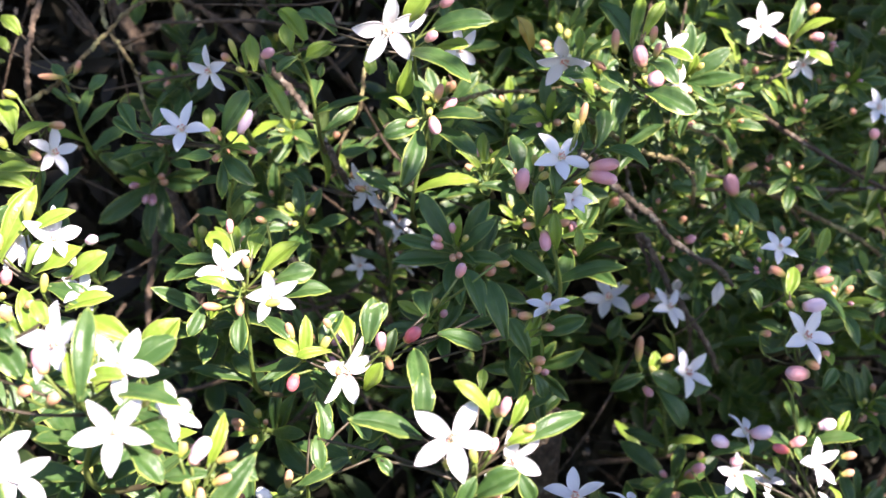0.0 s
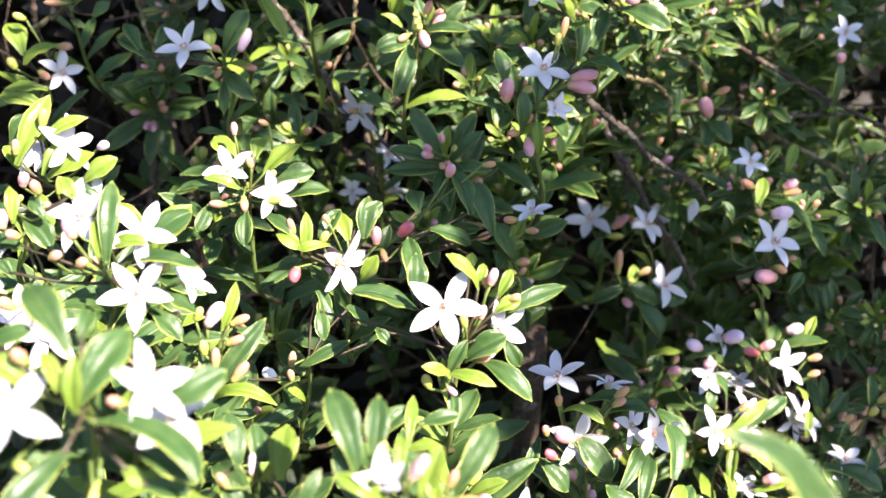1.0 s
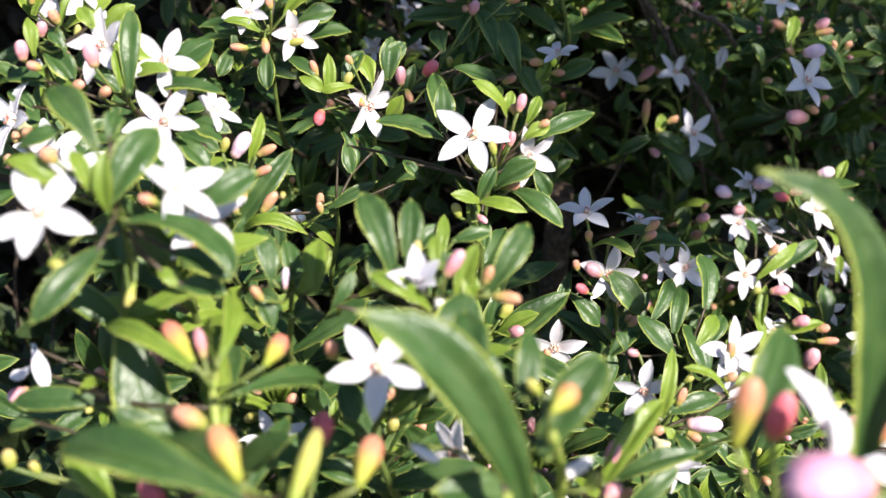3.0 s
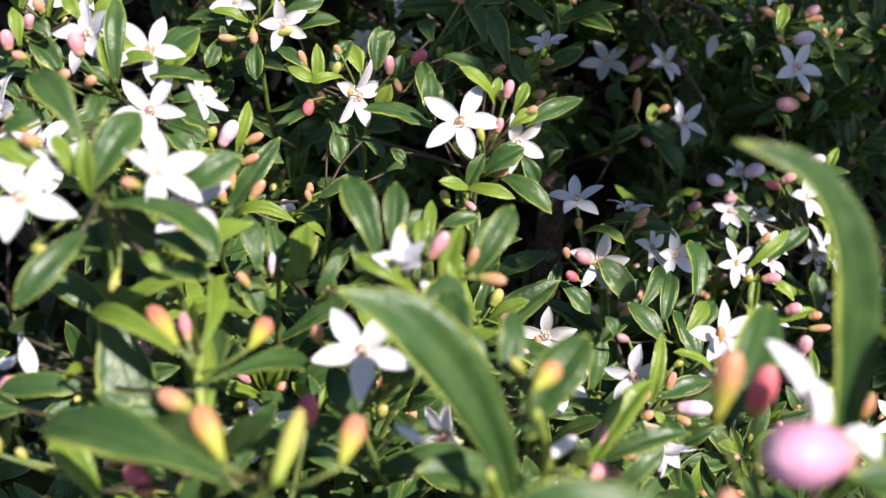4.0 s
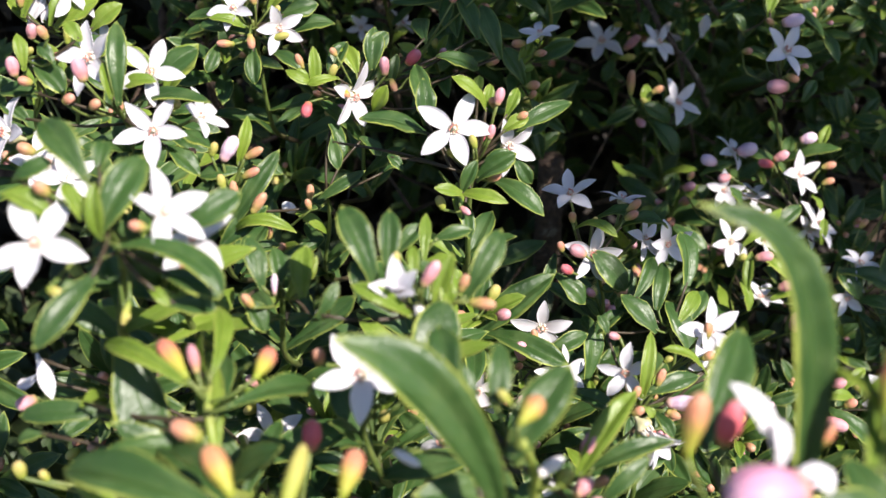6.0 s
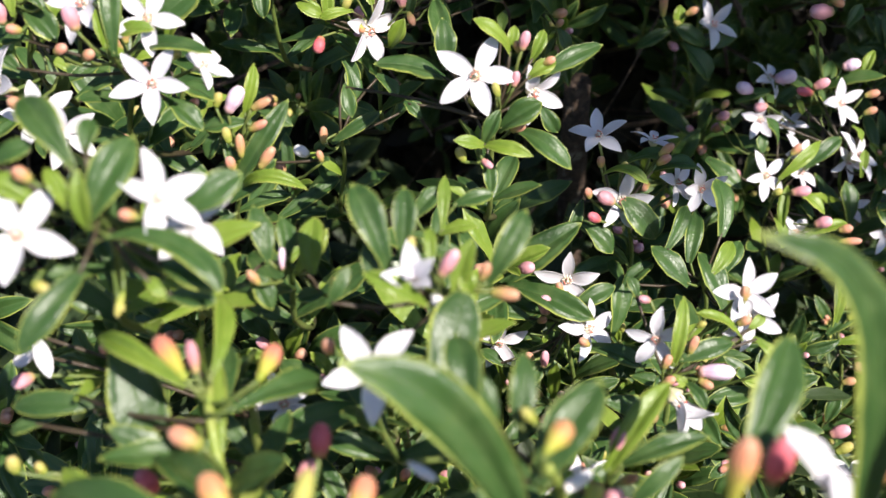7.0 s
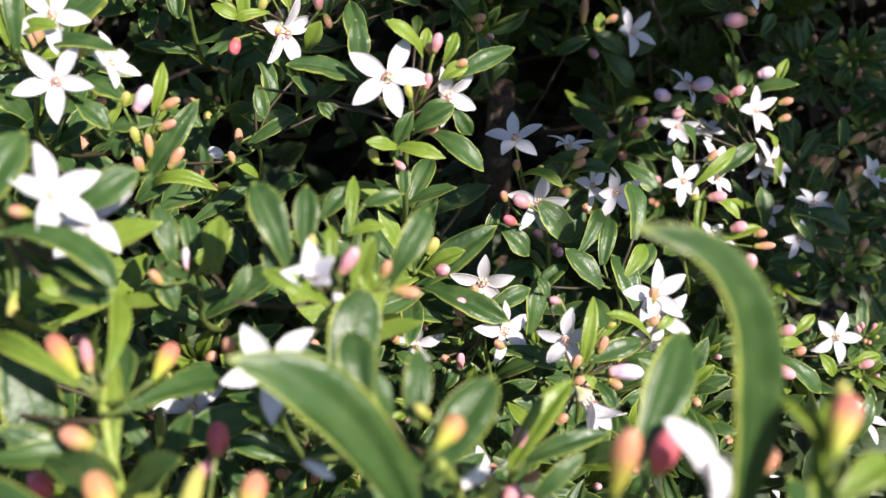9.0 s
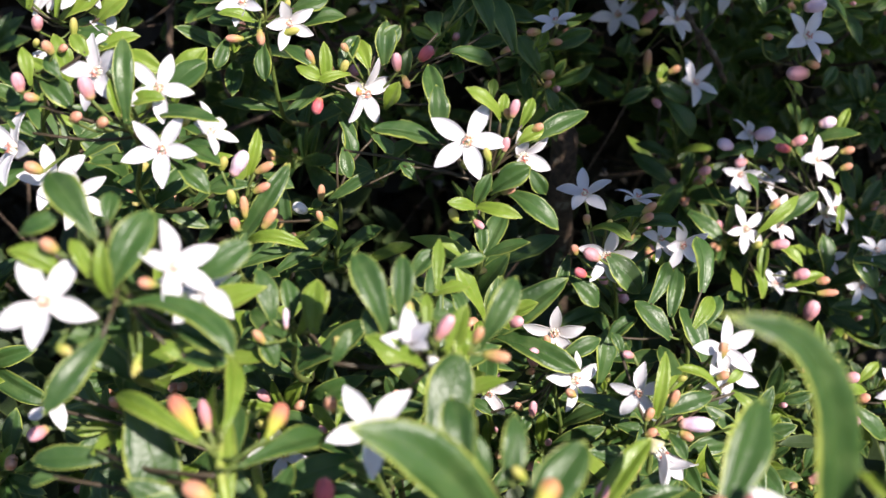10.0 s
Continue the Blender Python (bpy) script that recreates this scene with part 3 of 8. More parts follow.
# Out-of-view leaf masses at both sides and above, added to keep sky light out.
foliage("side_foliage", "unseen leaves added beside the opening to block sky light", 2800, mound(-68, 50, 75, 26, 42, 66), 9, 6.0)
foliage("side_foliage", "unseen leaves added beside the opening to block sky light", 2800, mound(80, 58, 72, 28, 40, 64), 10, 6.0)
foliage("side_foliage", "unseen leaves added above the opening to block sky light", 2400, mound(5, 76, 130, 58, 36, 11), 11, 6.0)
foliage("rear_foliage", "leaves at the back of the shrub, green darkened for shade", 3000, mound(5, 122, 70, 84, 34, 68), 12, 6.0)
foliage("low_foliage", "dense leaves in the lower shrub, green darkened for shade", 5000, below, 6)


def hollow(rng):
    """A place behind the flowering sprigs, thinner where bare branches show."""
    while True:
        x, z = rng.uniform(-15, 19), rng.uniform(76, 99)
        if rng.uniform(0, 1) > (0.12 if x < -5 and z > 85 else 0.12 if 0 < x < 10 and z < 86.3 else 0.2 if x < 0.5 else 1.0):
            continue
        return x, 40.5 + rng.uniform(0, 7) + 0.12 * abs(x), z


def under(rng):
    x, y, z = below(rng)
    return x, y, z - 3.6


thicket("inner_foliage", "shaded leafy shoots inside the shrub", 430, hollow, 13)
thicket("low_foliage", "crowded leafy shoots in the lower shrub", 420, under, 14)


def tangle(count, seed):
    """Thin bare twigs past counting, crossing each other deep in the shrub."""
    rng = np.random.default_rng(seed)
    verts, faces = [], []
    for _ in range(count):
        x = rng.uniform(-30, 38)
        start = np.array((x, 36 + 0.25 * max(0, x - 6) + rng.uniform(0, 16), rng.uniform(70, 106)))
        way = unit(rng.normal(0, 1, 3) * (1, 0.5, 1) + (0, -0.2, 0.5)) * rng.uniform(4, 14)
        bend = rng.normal(0, 0.9, 3)
        thick = rng.choice((0.04, 0.05, 0.07, 0.10))
        line = smooth_line([start, start + way / 2 + bend, start + way], 9)
        more, ring, _ = tube(line, np.linspace(thick, thick * 0.6, 9) * rng.uniform(0.85, 1.15, 9), 5, len(verts))
        verts += more
        faces += ring
    tagged(new("twig_tangle", mesh("twig_tangle", verts, faces, [BARK["brown"]])), "tangle of bare brown twigs deep inside the shrub", "twigs", "", "stuff")


tangle(330, 31)


def trunk():
    ob = new("shrub_trunk")
    ob.location = (0.02, 0.62, 0.0)
    tagged(ob, "dark brown forked woody trunk of the shrub", "trunk")
    for k, (x, y) in enumerate(((-0.22, -0.20), (0.02, -0.26), (0.25, -0.12), (-0.10, 0.08), (0.16, 0.10))):
        line = smooth_line([(0, 0, -2), (x * 20, y * 20, 22), (x * 60, y * 60, 48), (x * 100, y * 100, 82)], 20)
        verts, faces, uvs = tube(line, np.linspace(2.2, 0.5, 20), 10)
        part("limb", mesh("limb", verts, faces, [BARK["brown"]], uvs), ob)
    # Unseen limbs added to carry the shading leaves overhead.
    foot = np.array((2, 62, 0))
    for a, b in ((24, 96), (45, 78), (12, 92)):
        end = E1 * a + E2 * b + np.array(SUN) * 106
        line = smooth_line([(0, 0, -2), (4, 4, 60), (end[0] * 0.3, -14, 124), end * (0.7, 1, 1) - foot + (0, 14, 6), end - foot], 40)
        verts, faces, uvs = tube(line, np.linspace(2.0, 0.25, 40), 10)
        part("limb", mesh("limb", verts, faces, [BARK["brown"]], uvs), ob)


trunk()

# ---- the sprigs ----

s = sprig((-0.39, 30.11, 93.62), (-0.74, 28.52, 96.54), 0.075, "sunlit sprig with a wide open white flower and green leaves")
flower(s, (-1.42, 28.59, 96.75), (0.32, -0.90, -0.29), 6, 1.08)
flower(s, (0.39, 29.21, 96.09), (0.60, -0.80, -0.05), 20, 0.70)
bud(s, (-0.41, 28.47, 96.31), (-0.12, 28.35, 96.54), 0.31, "p")
bud(s, (-0.33, 28.35, 95.99), (-0.09, 28.25, 96.08), 0.22, "o")
bud(s, (-0.03, 28.78, 97.15), (0.28, 28.61, 97.36), 0.33, "p")
leaf(s, (-0.74, 28.39, 96.13), (0.77, 27.15, 95.62), 0.77, (-0.04, -0.43, 0.90), 0.12, "d")
leaf(s, (-0.23, 28.57, 96.68), (1.33, 28.13, 96.99), 0.77, (-0.32, -0.70, 0.64), 0.12, "d")
leaf(s, (-0.16, 28.71, 96.16), (0.71, 28.45, 96.34), 0.44, (-0.34, -0.70, 0.62), 0.1, "y")
leaf(s, (-0.81, 28.32, 95.93), (-1.02, 28.51, 94.92), 0.50, (-0.01, -0.98, -0.19), 0.1, "y")
leaf(s, (-1.40, 28.65, 95.95), (-1.23, 28.72, 95.23), 0.38, (0.61, -0.79, 0.05), 0.1, "d")
leaf(s, (-1.91, 28.69, 96.09), (-1.82, 28.21, 95.58), 0.44, (0.39, -0.63, 0.67), 0.1, "y")
leaf(s, (-0.95, 28.61, 96.82), (-0.23, 28.37, 97.69), 0.66, (-0.47, -0.87, 0.15), 0.1, "y")
leaf(s, (-3.10, 29.13, 96.75), (-3.76, 29.23, 97.03), 0.45, (0.23, -0.61, 0.76), 0.1, "d")
leaf(s, (-2.89, 29.07, 96.25), (-3.55, 28.96, 95.90), 0.47, (-0.08, -0.90, 0.43), 0.1, "y")
leaf(s, (-2.74, 29.14, 96.46), (-3.40, 29.37, 97.16), 0.49, (0.23, -0.84, 0.50), 0.1, "d")

s = sprig((-3.57, 31.27, 93.87), (-3.97, 29.50, 96.26), 0.075, "sprig of pale sunlit leaves with one pink bud")
leaf(s, (-3.97, 29.41, 95.98), (-4.20, 29.64, 96.69), 0.48, (0.28, -0.88, 0.38), 0.1, "y")
leaf(s, (-3.82, 29.36, 95.84), (-4.42, 29.25, 95.48), 0.44, (-0.24, -0.73, 0.64), 0.1, "d")
leaf(s, (-3.60, 29.50, 96.27), (-4.33, 30.18, 97.04), 0.64, (0.21, -0.63, 0.75), 0.1, "y")
leaf(s, (-3.67, 29.31, 95.70), (-2.77, 29.47, 96.20), 0.60, (-0.30, -0.60, 0.74), 0.1, "y")
leaf(s, (-3.18, 29.61, 95.65), (-3.25, 29.49, 95.29), 0.24, (-0.01, -0.95, 0.31), 0.1, "d")
bud(s, (-4.72, 29.34, 95.76), (-4.39, 29.24, 95.97), 0.32, "p")

s = sprig((-0.77, 29.59, 92.01), (-0.30, 27.93, 94.76), 0.075, "sprig of dark leaves carrying pink and orange buds")
bud(s, (-0.16, 27.95, 94.83), (-0.00, 27.97, 95.31), 0.26, "o")
bud(s, (0.06, 27.88, 94.63), (0.37, 27.84, 94.96), 0.28, "p")
bud(s, (-0.59, 27.82, 94.42), (-0.89, 27.65, 94.29), 0.24, "o")
bud(s, (-0.26, 27.54, 94.55), (-0.11, 27.23, 94.18), 0.37, "p")
bud(s, (-0.28, 27.97, 94.68), (-0.34, 27.74, 94.54), 0.22, "g")
bud(s, (-0.30, 28.00, 94.97), (-0.49, 27.89, 94.92), 0.18, "g")
leaf(s, (-0.30, 27.83, 94.46), (1.00, 26.88, 94.79), 0.47, (-0.48, -0.38, 0.79), 0.12, "d")
leaf(s, (-0.55, 27.75, 94.22), (-0.99, 26.81, 92.95), 0.68, (0.42, -0.79, 0.44), 0.1, "d")
leaf(s, (-0.59, 27.79, 94.32), (-1.47, 27.23, 94.21), 0.61, (0.33, -0.66, 0.67), 0.1, "d")
leaf(s, (-0.23, 27.77, 94.28), (0.91, 27.07, 93.76), 0.61, (0.06, -0.53, 0.85), 0.1, "d")
leaf(s, (-0.59, 28.16, 94.50), (-0.76, 29.18, 95.35), 0.45, (0.38, -0.56, 0.74), 0.1, "d")
leaf(s, (-0.74, 28.09, 94.59), (-1.36, 28.03, 95.03), 0.34, (0.56, -0.43, 0.71), 0.1, "y")

s = sprig((4.76, 32.22, 93.72), (3.48, 30.26, 95.49), 0.075, "sprig with one white star flower above a reddish young leaf")
flower(s, (3.37, 30.34, 95.74), (-0.13, -0.86, -0.49), 0, 0.92)
leaf(s, (4.33, 30.14, 95.16), (3.25, 29.60, 95.40), 0.65, (0.42, -0.49, 0.76), 0.1, "d")
leaf(s, (2.51, 30.90, 95.82), (2.08, 30.69, 96.77), 0.62, (0.71, -0.68, 0.17), 0.1, "r")
leaf(s, (2.68, 30.81, 95.25), (2.03, 30.83, 95.92), 0.58, (0.64, -0.46, 0.62), 0.1, "d")
leaf(s, (3.86, 30.98, 95.78), (3.89, 31.18, 96.38), 0.35, (-0.09, -0.94, 0.32), 0.1, "y")
bud(s, (4.09, 30.28, 95.57), (4.46, 30.08, 95.34), 0.23, "o")

s = sprig((5.17, 31.37, 92.74), (5.16, 29.77, 95.65), 0.075, "crowded sprig with large pink buds and side-facing flowers")
bud(s, (5.34, 29.43, 95.53), (5.17, 29.35, 96.09), 0.47, "p")
bud(s, (5.96, 29.36, 95.35), (5.44, 29.02, 95.17), 0.52, "p")
bud(s, (4.63, 29.82, 95.79), (4.65, 29.90, 96.46), 0.28, "o")
bud(s, (5.62, 29.91, 96.08), (5.70, 29.93, 96.53), 0.25, "o")
bud(s, (5.69, 29.79, 95.72), (5.82, 29.80, 96.10), 0.23, "o")
bud(s, (5.24, 29.72, 95.51), (5.47, 29.55, 95.38), 0.25, "g")
flower(s, (6.14, 30.19, 95.97), (0.60, -0.61, 0.52), 0, 0.70)
flower(s, (6.29, 29.88, 95.02), (0.75, -0.66, 0.01), 40, 0.70)
leaf(s, (5.16, 29.87, 95.94), (4.34, 30.63, 97.28), 0.83, (0.36, -0.70, 0.62), 0.1, "d")
leaf(s, (5.09, 29.89, 96.01), (5.47, 30.65, 97.35), 0.40, (-0.10, -0.85, 0.51), 0.15, "y")
leaf(s, (5.52, 30.31, 96.33), (6.06, 30.60, 97.21), 0.44, (-0.34, -0.81, 0.47), 0.1, "y")
leaf(s, (5.48, 29.48, 95.72), (6.22, 28.79, 95.24), 0.53, (0.03, -0.55, 0.83), 0.15, "d")
leaf(s, (5.34, 29.24, 94.98), (6.67, 28.36, 94.58), 0.80, (-0.24, -0.68, 0.70), 0.12, "d")
leaf(s, (5.89, 30.08, 95.94), (6.69, 29.39, 95.79), 0.39, (-0.28, -0.51, 0.81), 0.12, "y")
leaf(s, (5.01, 29.53, 94.93), (4.37, 30.03, 95.46), 0.54, (0.23, -0.56, 0.80), 0.1, "d")
leaf(s, (4.70, 29.60, 93.83), (5.04, 30.18, 94.97), 0.66, (0.08, -0.90, 0.44), 0.1, "d")

s = sprig((3.26, 28.42, 89.82), (2.83, 26.90, 92.96), 0.075, "sprig with a white star, a half-open flower and pink buds")
flower(s, (2.95, 27.11, 93.61), (0.26, -0.66, 0.70), 24, 0.84)
flower(s, (3.14, 26.40, 92.73), (0.35, -0.85, 0.30), 54, 0.62, 38)
bud(s, (3.69, 27.03, 93.37), (4.41, 26.87, 93.53), 0.40, "p")
bud(s, (3.61, 26.97, 93.21), (4.36, 26.73, 93.12), 0.40, "p")
bud(s, (1.96, 26.64, 92.81), (2.04, 26.64, 93.46), 0.42, "p")
bud(s, (3.47, 27.36, 94.38), (3.60, 27.42, 94.94), 0.24, "o")
bud(s, (3.33, 27.30, 94.18), (3.38, 27.30, 94.54), 0.22, "g")
bud(s, (2.34, 26.59, 92.01), (2.01, 26.46, 92.01), 0.24, "o")
bud(s, (2.55, 26.54, 91.88), (2.60, 26.21, 91.45), 0.35, "p")
bud(s, (2.83, 26.58, 92.01), (3.20, 26.49, 92.13), 0.24, "o")
bud(s, (2.48, 26.65, 92.22), (2.67, 26.63, 92.50), 0.22, "o")
leaf(s, (2.38, 26.32, 92.17), (2.42, 26.37, 93.27), 0.46, (0.23, -0.97, 0.03), 0.1, "d")
leaf(s, (2.80, 26.54, 92.84), (2.78, 26.78, 93.57), 0.46, (0.48, -0.83, 0.28), 0.1, "d")
leaf(s, (1.99, 27.21, 93.25), (1.81, 27.61, 94.16), 0.60, (0.38, -0.81, 0.44), 0.12, "d")
leaf(s, (2.86, 26.21, 91.54), (2.79, 26.31, 92.46), 0.38, (-0.01, -0.99, 0.10), 0.1, "y")
leaf(s, (3.45, 26.36, 91.34), (3.43, 26.58, 92.02), 0.32, (0.31, -0.90, 0.30), 0.1, "y")
leaf(s, (3.97, 27.15, 93.75), (5.09, 26.06, 93.67), 0.56, (-0.12, -0.19, 0.97), 0.2, "d")
leaf(s, (2.34, 26.59, 92.01), (3.00, 26.29, 92.40), 0.30, (-0.58, -0.66, 0.48), 0.1, "y")
leaf(s, (3.96, 27.59, 93.82), (4.20, 28.11, 94.74), 0.61, (0.37, -0.85, 0.38), 0.1, "d")
leaf(s, (3.67, 27.64, 93.95), (3.26, 28.09, 94.67), 0.58, (0.70, -0.35, 0.62), 0.1, "d")

s = sprig((-6.20, 30.92, 91.17), (-5.93, 29.16, 93.59), 0.075, "shaded sprig with a white star flower and a lilac bud")
flower(s, (-6.95, 29.25, 93.85), (-0.08, -0.74, 0.67), 48, 0.84)
bud(s, (-5.92, 29.21, 93.73), (-6.14, 29.14, 93.91), 0.23, "o")
bud(s, (-5.92, 29.04, 93.24), (-6.07, 28.86, 93.07), 0.23, "o")
bud(s, (-5.40, 29.20, 93.74), (-5.07, 29.22, 94.38), 0.37, "l")
bud(s, (-5.48, 29.10, 93.42), (-4.89, 28.92, 93.29), 0.25, "o")
leaf(s, (-5.89, 29.16, 93.59), (-5.09, 29.09, 95.01), 0.74, (-0.52, -0.82, 0.25), 0.1, "d")
leaf(s, (-7.01, 28.63, 93.25), (-5.99, 28.06, 93.45), 0.49, (-0.34, -0.30, 0.89), 0.1, "d")
leaf(s, (-5.89, 28.99, 93.09), (-5.91, 28.67, 92.12), 0.37, (0.29, -0.91, 0.29), 0.1, "d")
leaf(s, (-5.86, 29.04, 93.23), (-4.90, 28.20, 92.63), 0.57, (-0.29, -0.75, 0.59), 0.12, "d")
leaf(s, (-6.34, 29.52, 93.74), (-6.31, 29.75, 94.43), 0.40, (0.23, -0.93, 0.30), 0.1, "y")
leaf(s, (-5.89, 29.10, 93.42), (-5.04, 28.61, 93.54), 0.35, (-0.22, -0.15, 0.97), 0.1, "y")
leaf(s, (-8.09, 29.48, 93.59), (-9.01, 29.98, 94.11), 0.54, (0.11, -0.62, 0.78), 0.1, "d")
leaf(s, (-8.29, 29.53, 93.74), (-8.83, 30.12, 94.54), 0.47, (0.24, -0.70, 0.67), 0.1, "d")
leaf(s, (-7.86, 29.68, 93.86), (-7.59, 30.06, 94.40), 0.43, (0.15, -0.84, 0.53), 0.1, "d")
leaf(s, (-7.83, 29.46, 93.52), (-8.38, 29.78, 93.53), 0.36, (-0.26, -0.46, 0.85), 0.1, "d")

s = sprig((-5.81, 32.22, 93.53), (-5.49, 30.28, 95.39), 0.075, "sprig with a white flower beside narrow young leaves")
flower(s, (-6.30, 30.27, 95.36), (-0.41, -0.91, -0.06), 0, 0.68)
bud(s, (-5.71, 30.33, 95.53), (-5.96, 30.24, 95.70), 0.26, "o")
bud(s, (-5.57, 30.35, 95.61), (-5.75, 30.40, 96.11), 0.21, "g")
bud(s, (-5.34, 30.23, 95.25), (-5.57, 30.16, 95.35), 0.19, "g")
leaf(s, (-5.39, 30.59, 95.38), (-5.45, 30.82, 96.09), 0.26, (0.26, -0.91, 0.32), 0.1, "y")
leaf(s, (-5.10, 30.25, 95.32), (-5.23, 30.58, 96.33), 0.44, (0.16, -0.93, 0.33), 0.1, "y")
leaf(s, (-4.76, 30.52, 95.20), (-4.97, 31.20, 96.27), 0.36, (0.37, -0.75, 0.54), 0.1, "d")
leaf(s, (-4.83, 29.91, 95.27), (-4.05, 29.23, 94.17), 0.47, (0.13, -0.80, 0.59), 0.15, "y")
leaf(s, (-6.48, 30.70, 95.71), (-7.08, 31.03, 95.74), 0.41, (-0.15, -0.35, 0.92), 0.1, "d")

s = sprig((-12.24, 32.40, 90.76), (-11.58, 30.60, 93.09), 0.075, "sprig with a shaded white flower among yellow-green leaves")
flower(s, (-11.03, 30.56, 92.97), (0.83, -0.53, 0.18), 54, 0.76)
bud(s, (-11.47, 30.35, 92.96), (-11.13, 30.14, 92.81), 0.29, "o")
bud(s, (-11.02, 30.78, 93.63), (-10.51, 30.63, 93.66), 0.29, "o")
leaf(s, (-10.92, 30.32, 93.83), (-11.99, 30.15, 93.32), 0.74, (-0.33, -0.45, 0.83), 0.12, "y")
leaf(s, (-11.23, 30.11, 92.56), (-12.45, 29.82, 92.63), 0.52, (0.16, -0.47, 0.87), 0.12, "y")
leaf(s, (-12.06, 30.73, 93.47), (-12.65, 31.53, 94.29), 0.76, (0.23, -0.60, 0.76), 0.1, "y")
leaf(s, (-11.46, 29.96, 92.11), (-12.61, 29.77, 92.48), 0.74, (0.34, -0.54, 0.77), 0.1, "y")
leaf(s, (-12.02, 29.33, 90.82), (-11.28, 29.48, 92.24), 0.81, (-0.18, -0.96, 0.19), 0.12, "y")
bud(s, (-12.21, 30.58, 93.01), (-12.39, 30.53, 93.35), 0.32, "g")
bud(s, (-11.90, 31.03, 94.38), (-12.25, 30.95, 94.56), 0.27, "g")

s = sprig((-11.54, 35.06, 92.46), (-11.47, 33.31, 94.90), 0.075, "small leafy sprig beside bare lichen-covered twigs")
leaf(s, (-11.04, 33.25, 94.74), (-10.79, 33.33, 94.99), 0.22, (-0.07, -0.93, 0.37), 0.1, "d")
leaf(s, (-10.61, 33.09, 94.26), (-10.07, 33.25, 94.75), 0.46, (-0.15, -0.88, 0.45), 0.1, "d")
leaf(s, (-11.21, 33.15, 94.42), (-11.72, 33.36, 95.06), 0.37, (0.31, -0.80, 0.51), 0.1, "d")
leaf(s, (-11.29, 33.07, 94.18), (-10.87, 32.98, 93.94), 0.31, (0.37, -0.46, 0.81), 0.1, "d")
bud(s, (-11.29, 33.20, 94.58), (-12.02, 33.10, 94.63), 0.23, "o")
bud(s, (-10.95, 33.22, 94.66), (-10.75, 33.24, 95.08), 0.23, "o")
leaf(s, (-12.66, 33.63, 95.87), (-13.25, 33.82, 96.43), 0.52, (0.37, -0.69, 0.62), 0.1, "y")
leaf(s, (-13.00, 33.47, 95.38), (-13.51, 33.64, 95.87), 0.45, (0.51, -0.50, 0.70), 0.1, "y")

s = sprig((-1.74, 35.20, 88.29), (-2.10, 33.51, 90.90), 0.075, "shaded sprig with a white flower in front of bare twigs")
flower(s, (-2.28, 33.61, 91.19), (-0.50, -0.85, -0.15), 12, 0.92)
bud(s, (-2.36, 33.35, 91.04), (-2.67, 33.27, 91.20), 0.24, "o")
leaf(s, (-3.05, 33.63, 91.23), (-3.18, 34.11, 91.75), 0.42, (0.28, -0.66, 0.70), 0.1, "d")
leaf(s, (-2.99, 33.71, 91.49), (-3.29, 34.26, 92.18), 0.33, (0.19, -0.73, 0.66), 0.1, "y")
leaf(s, (-2.21, 34.11, 91.76), (-2.21, 34.27, 92.23), 0.31, (0.33, -0.90, 0.30), 0.1, "d")
leaf(s, (-4.24, 33.63, 91.23), (-4.95, 33.73, 91.51), 0.48, (0.25, -0.53, 0.81), 0.1, "d")
leaf(s, (-4.06, 33.60, 91.15), (-4.51, 33.82, 91.79), 0.41, (0.46, -0.69, 0.55), 0.1, "d")
leaf(s, (-3.59, 33.31, 91.23), (-3.83, 33.62, 92.81), 0.37, (0.62, -0.74, 0.24), 0.2, "y")

s = sprig((-1.93, 38.83, 84.92), (-2.05, 37.06, 87.31), 0.075, "deep shaded sprig with pale flowers beside a brown branch")
flower(s, (-2.86, 37.07, 87.31), (0.02, -0.90, 0.44), 36, 0.60)
flower(s, (-1.41, 37.06, 87.32), (0.69, -0.24, 0.69), 0, 0.68)
flower(s, (-1.57, 37.95, 88.41), (0.19, -0.64, 0.74), 10, 0.70)
leaf(s, (-1.65, 37.38, 88.27), (-2.25, 37.51, 88.65), 0.45, (0.27, -0.70, 0.67), 0.1, "d")

s = sprig((7.96, 34.81, 84.23), (7.49, 33.11, 86.47), 0.075, "deep shaded sprig with two bluish-white star flowers")
flower(s, (7.37, 33.42, 87.13), (0.42, -0.63, 0.66), 18, 0.76)
long_leaf(s, [(8.90, 33.48, 87.24), (8.99, 33.48, 87.59), (9.09, 33.50, 88.00)], 0.42, (0.32, -0.75, 0.57), "w")

s = sprig((6.61, 37.67, 83.16), (6.31, 35.99, 85.81), 0.075, "deep shaded sprig with two bluish-white star flowers")
flower(s, (5.91, 36.18, 86.37), (-0.10, -0.64, 0.76), 24, 1.00)
bud(s, (6.70, 36.08, 86.09), (7.26, 36.04, 86.60), 0.39, "p")
bud(s, (6.35, 36.40, 86.93), (6.64, 36.24, 86.99), 0.27, "g")
bud(s, (6.51, 35.99, 85.81), (7.07, 35.85, 85.87), 0.30, "g")
leaf(s, (6.31, 35.99, 85.81), (5.91, 35.74, 85.05), 0.52, (-0.20, -0.90, 0.40), 0.1, "d")
leaf(s, (6.71, 35.74, 85.06), (6.11, 35.87, 85.43), 0.44, (0.33, -0.61, 0.72), 0.1, "d")
flower(s, (8.42, 38.09, 85.82), (0.26, -0.66, 0.70), 24, 0.84)
bud(s, (8.51, 37.17, 86.22), (8.28, 36.88, 85.78), 0.28, "g")

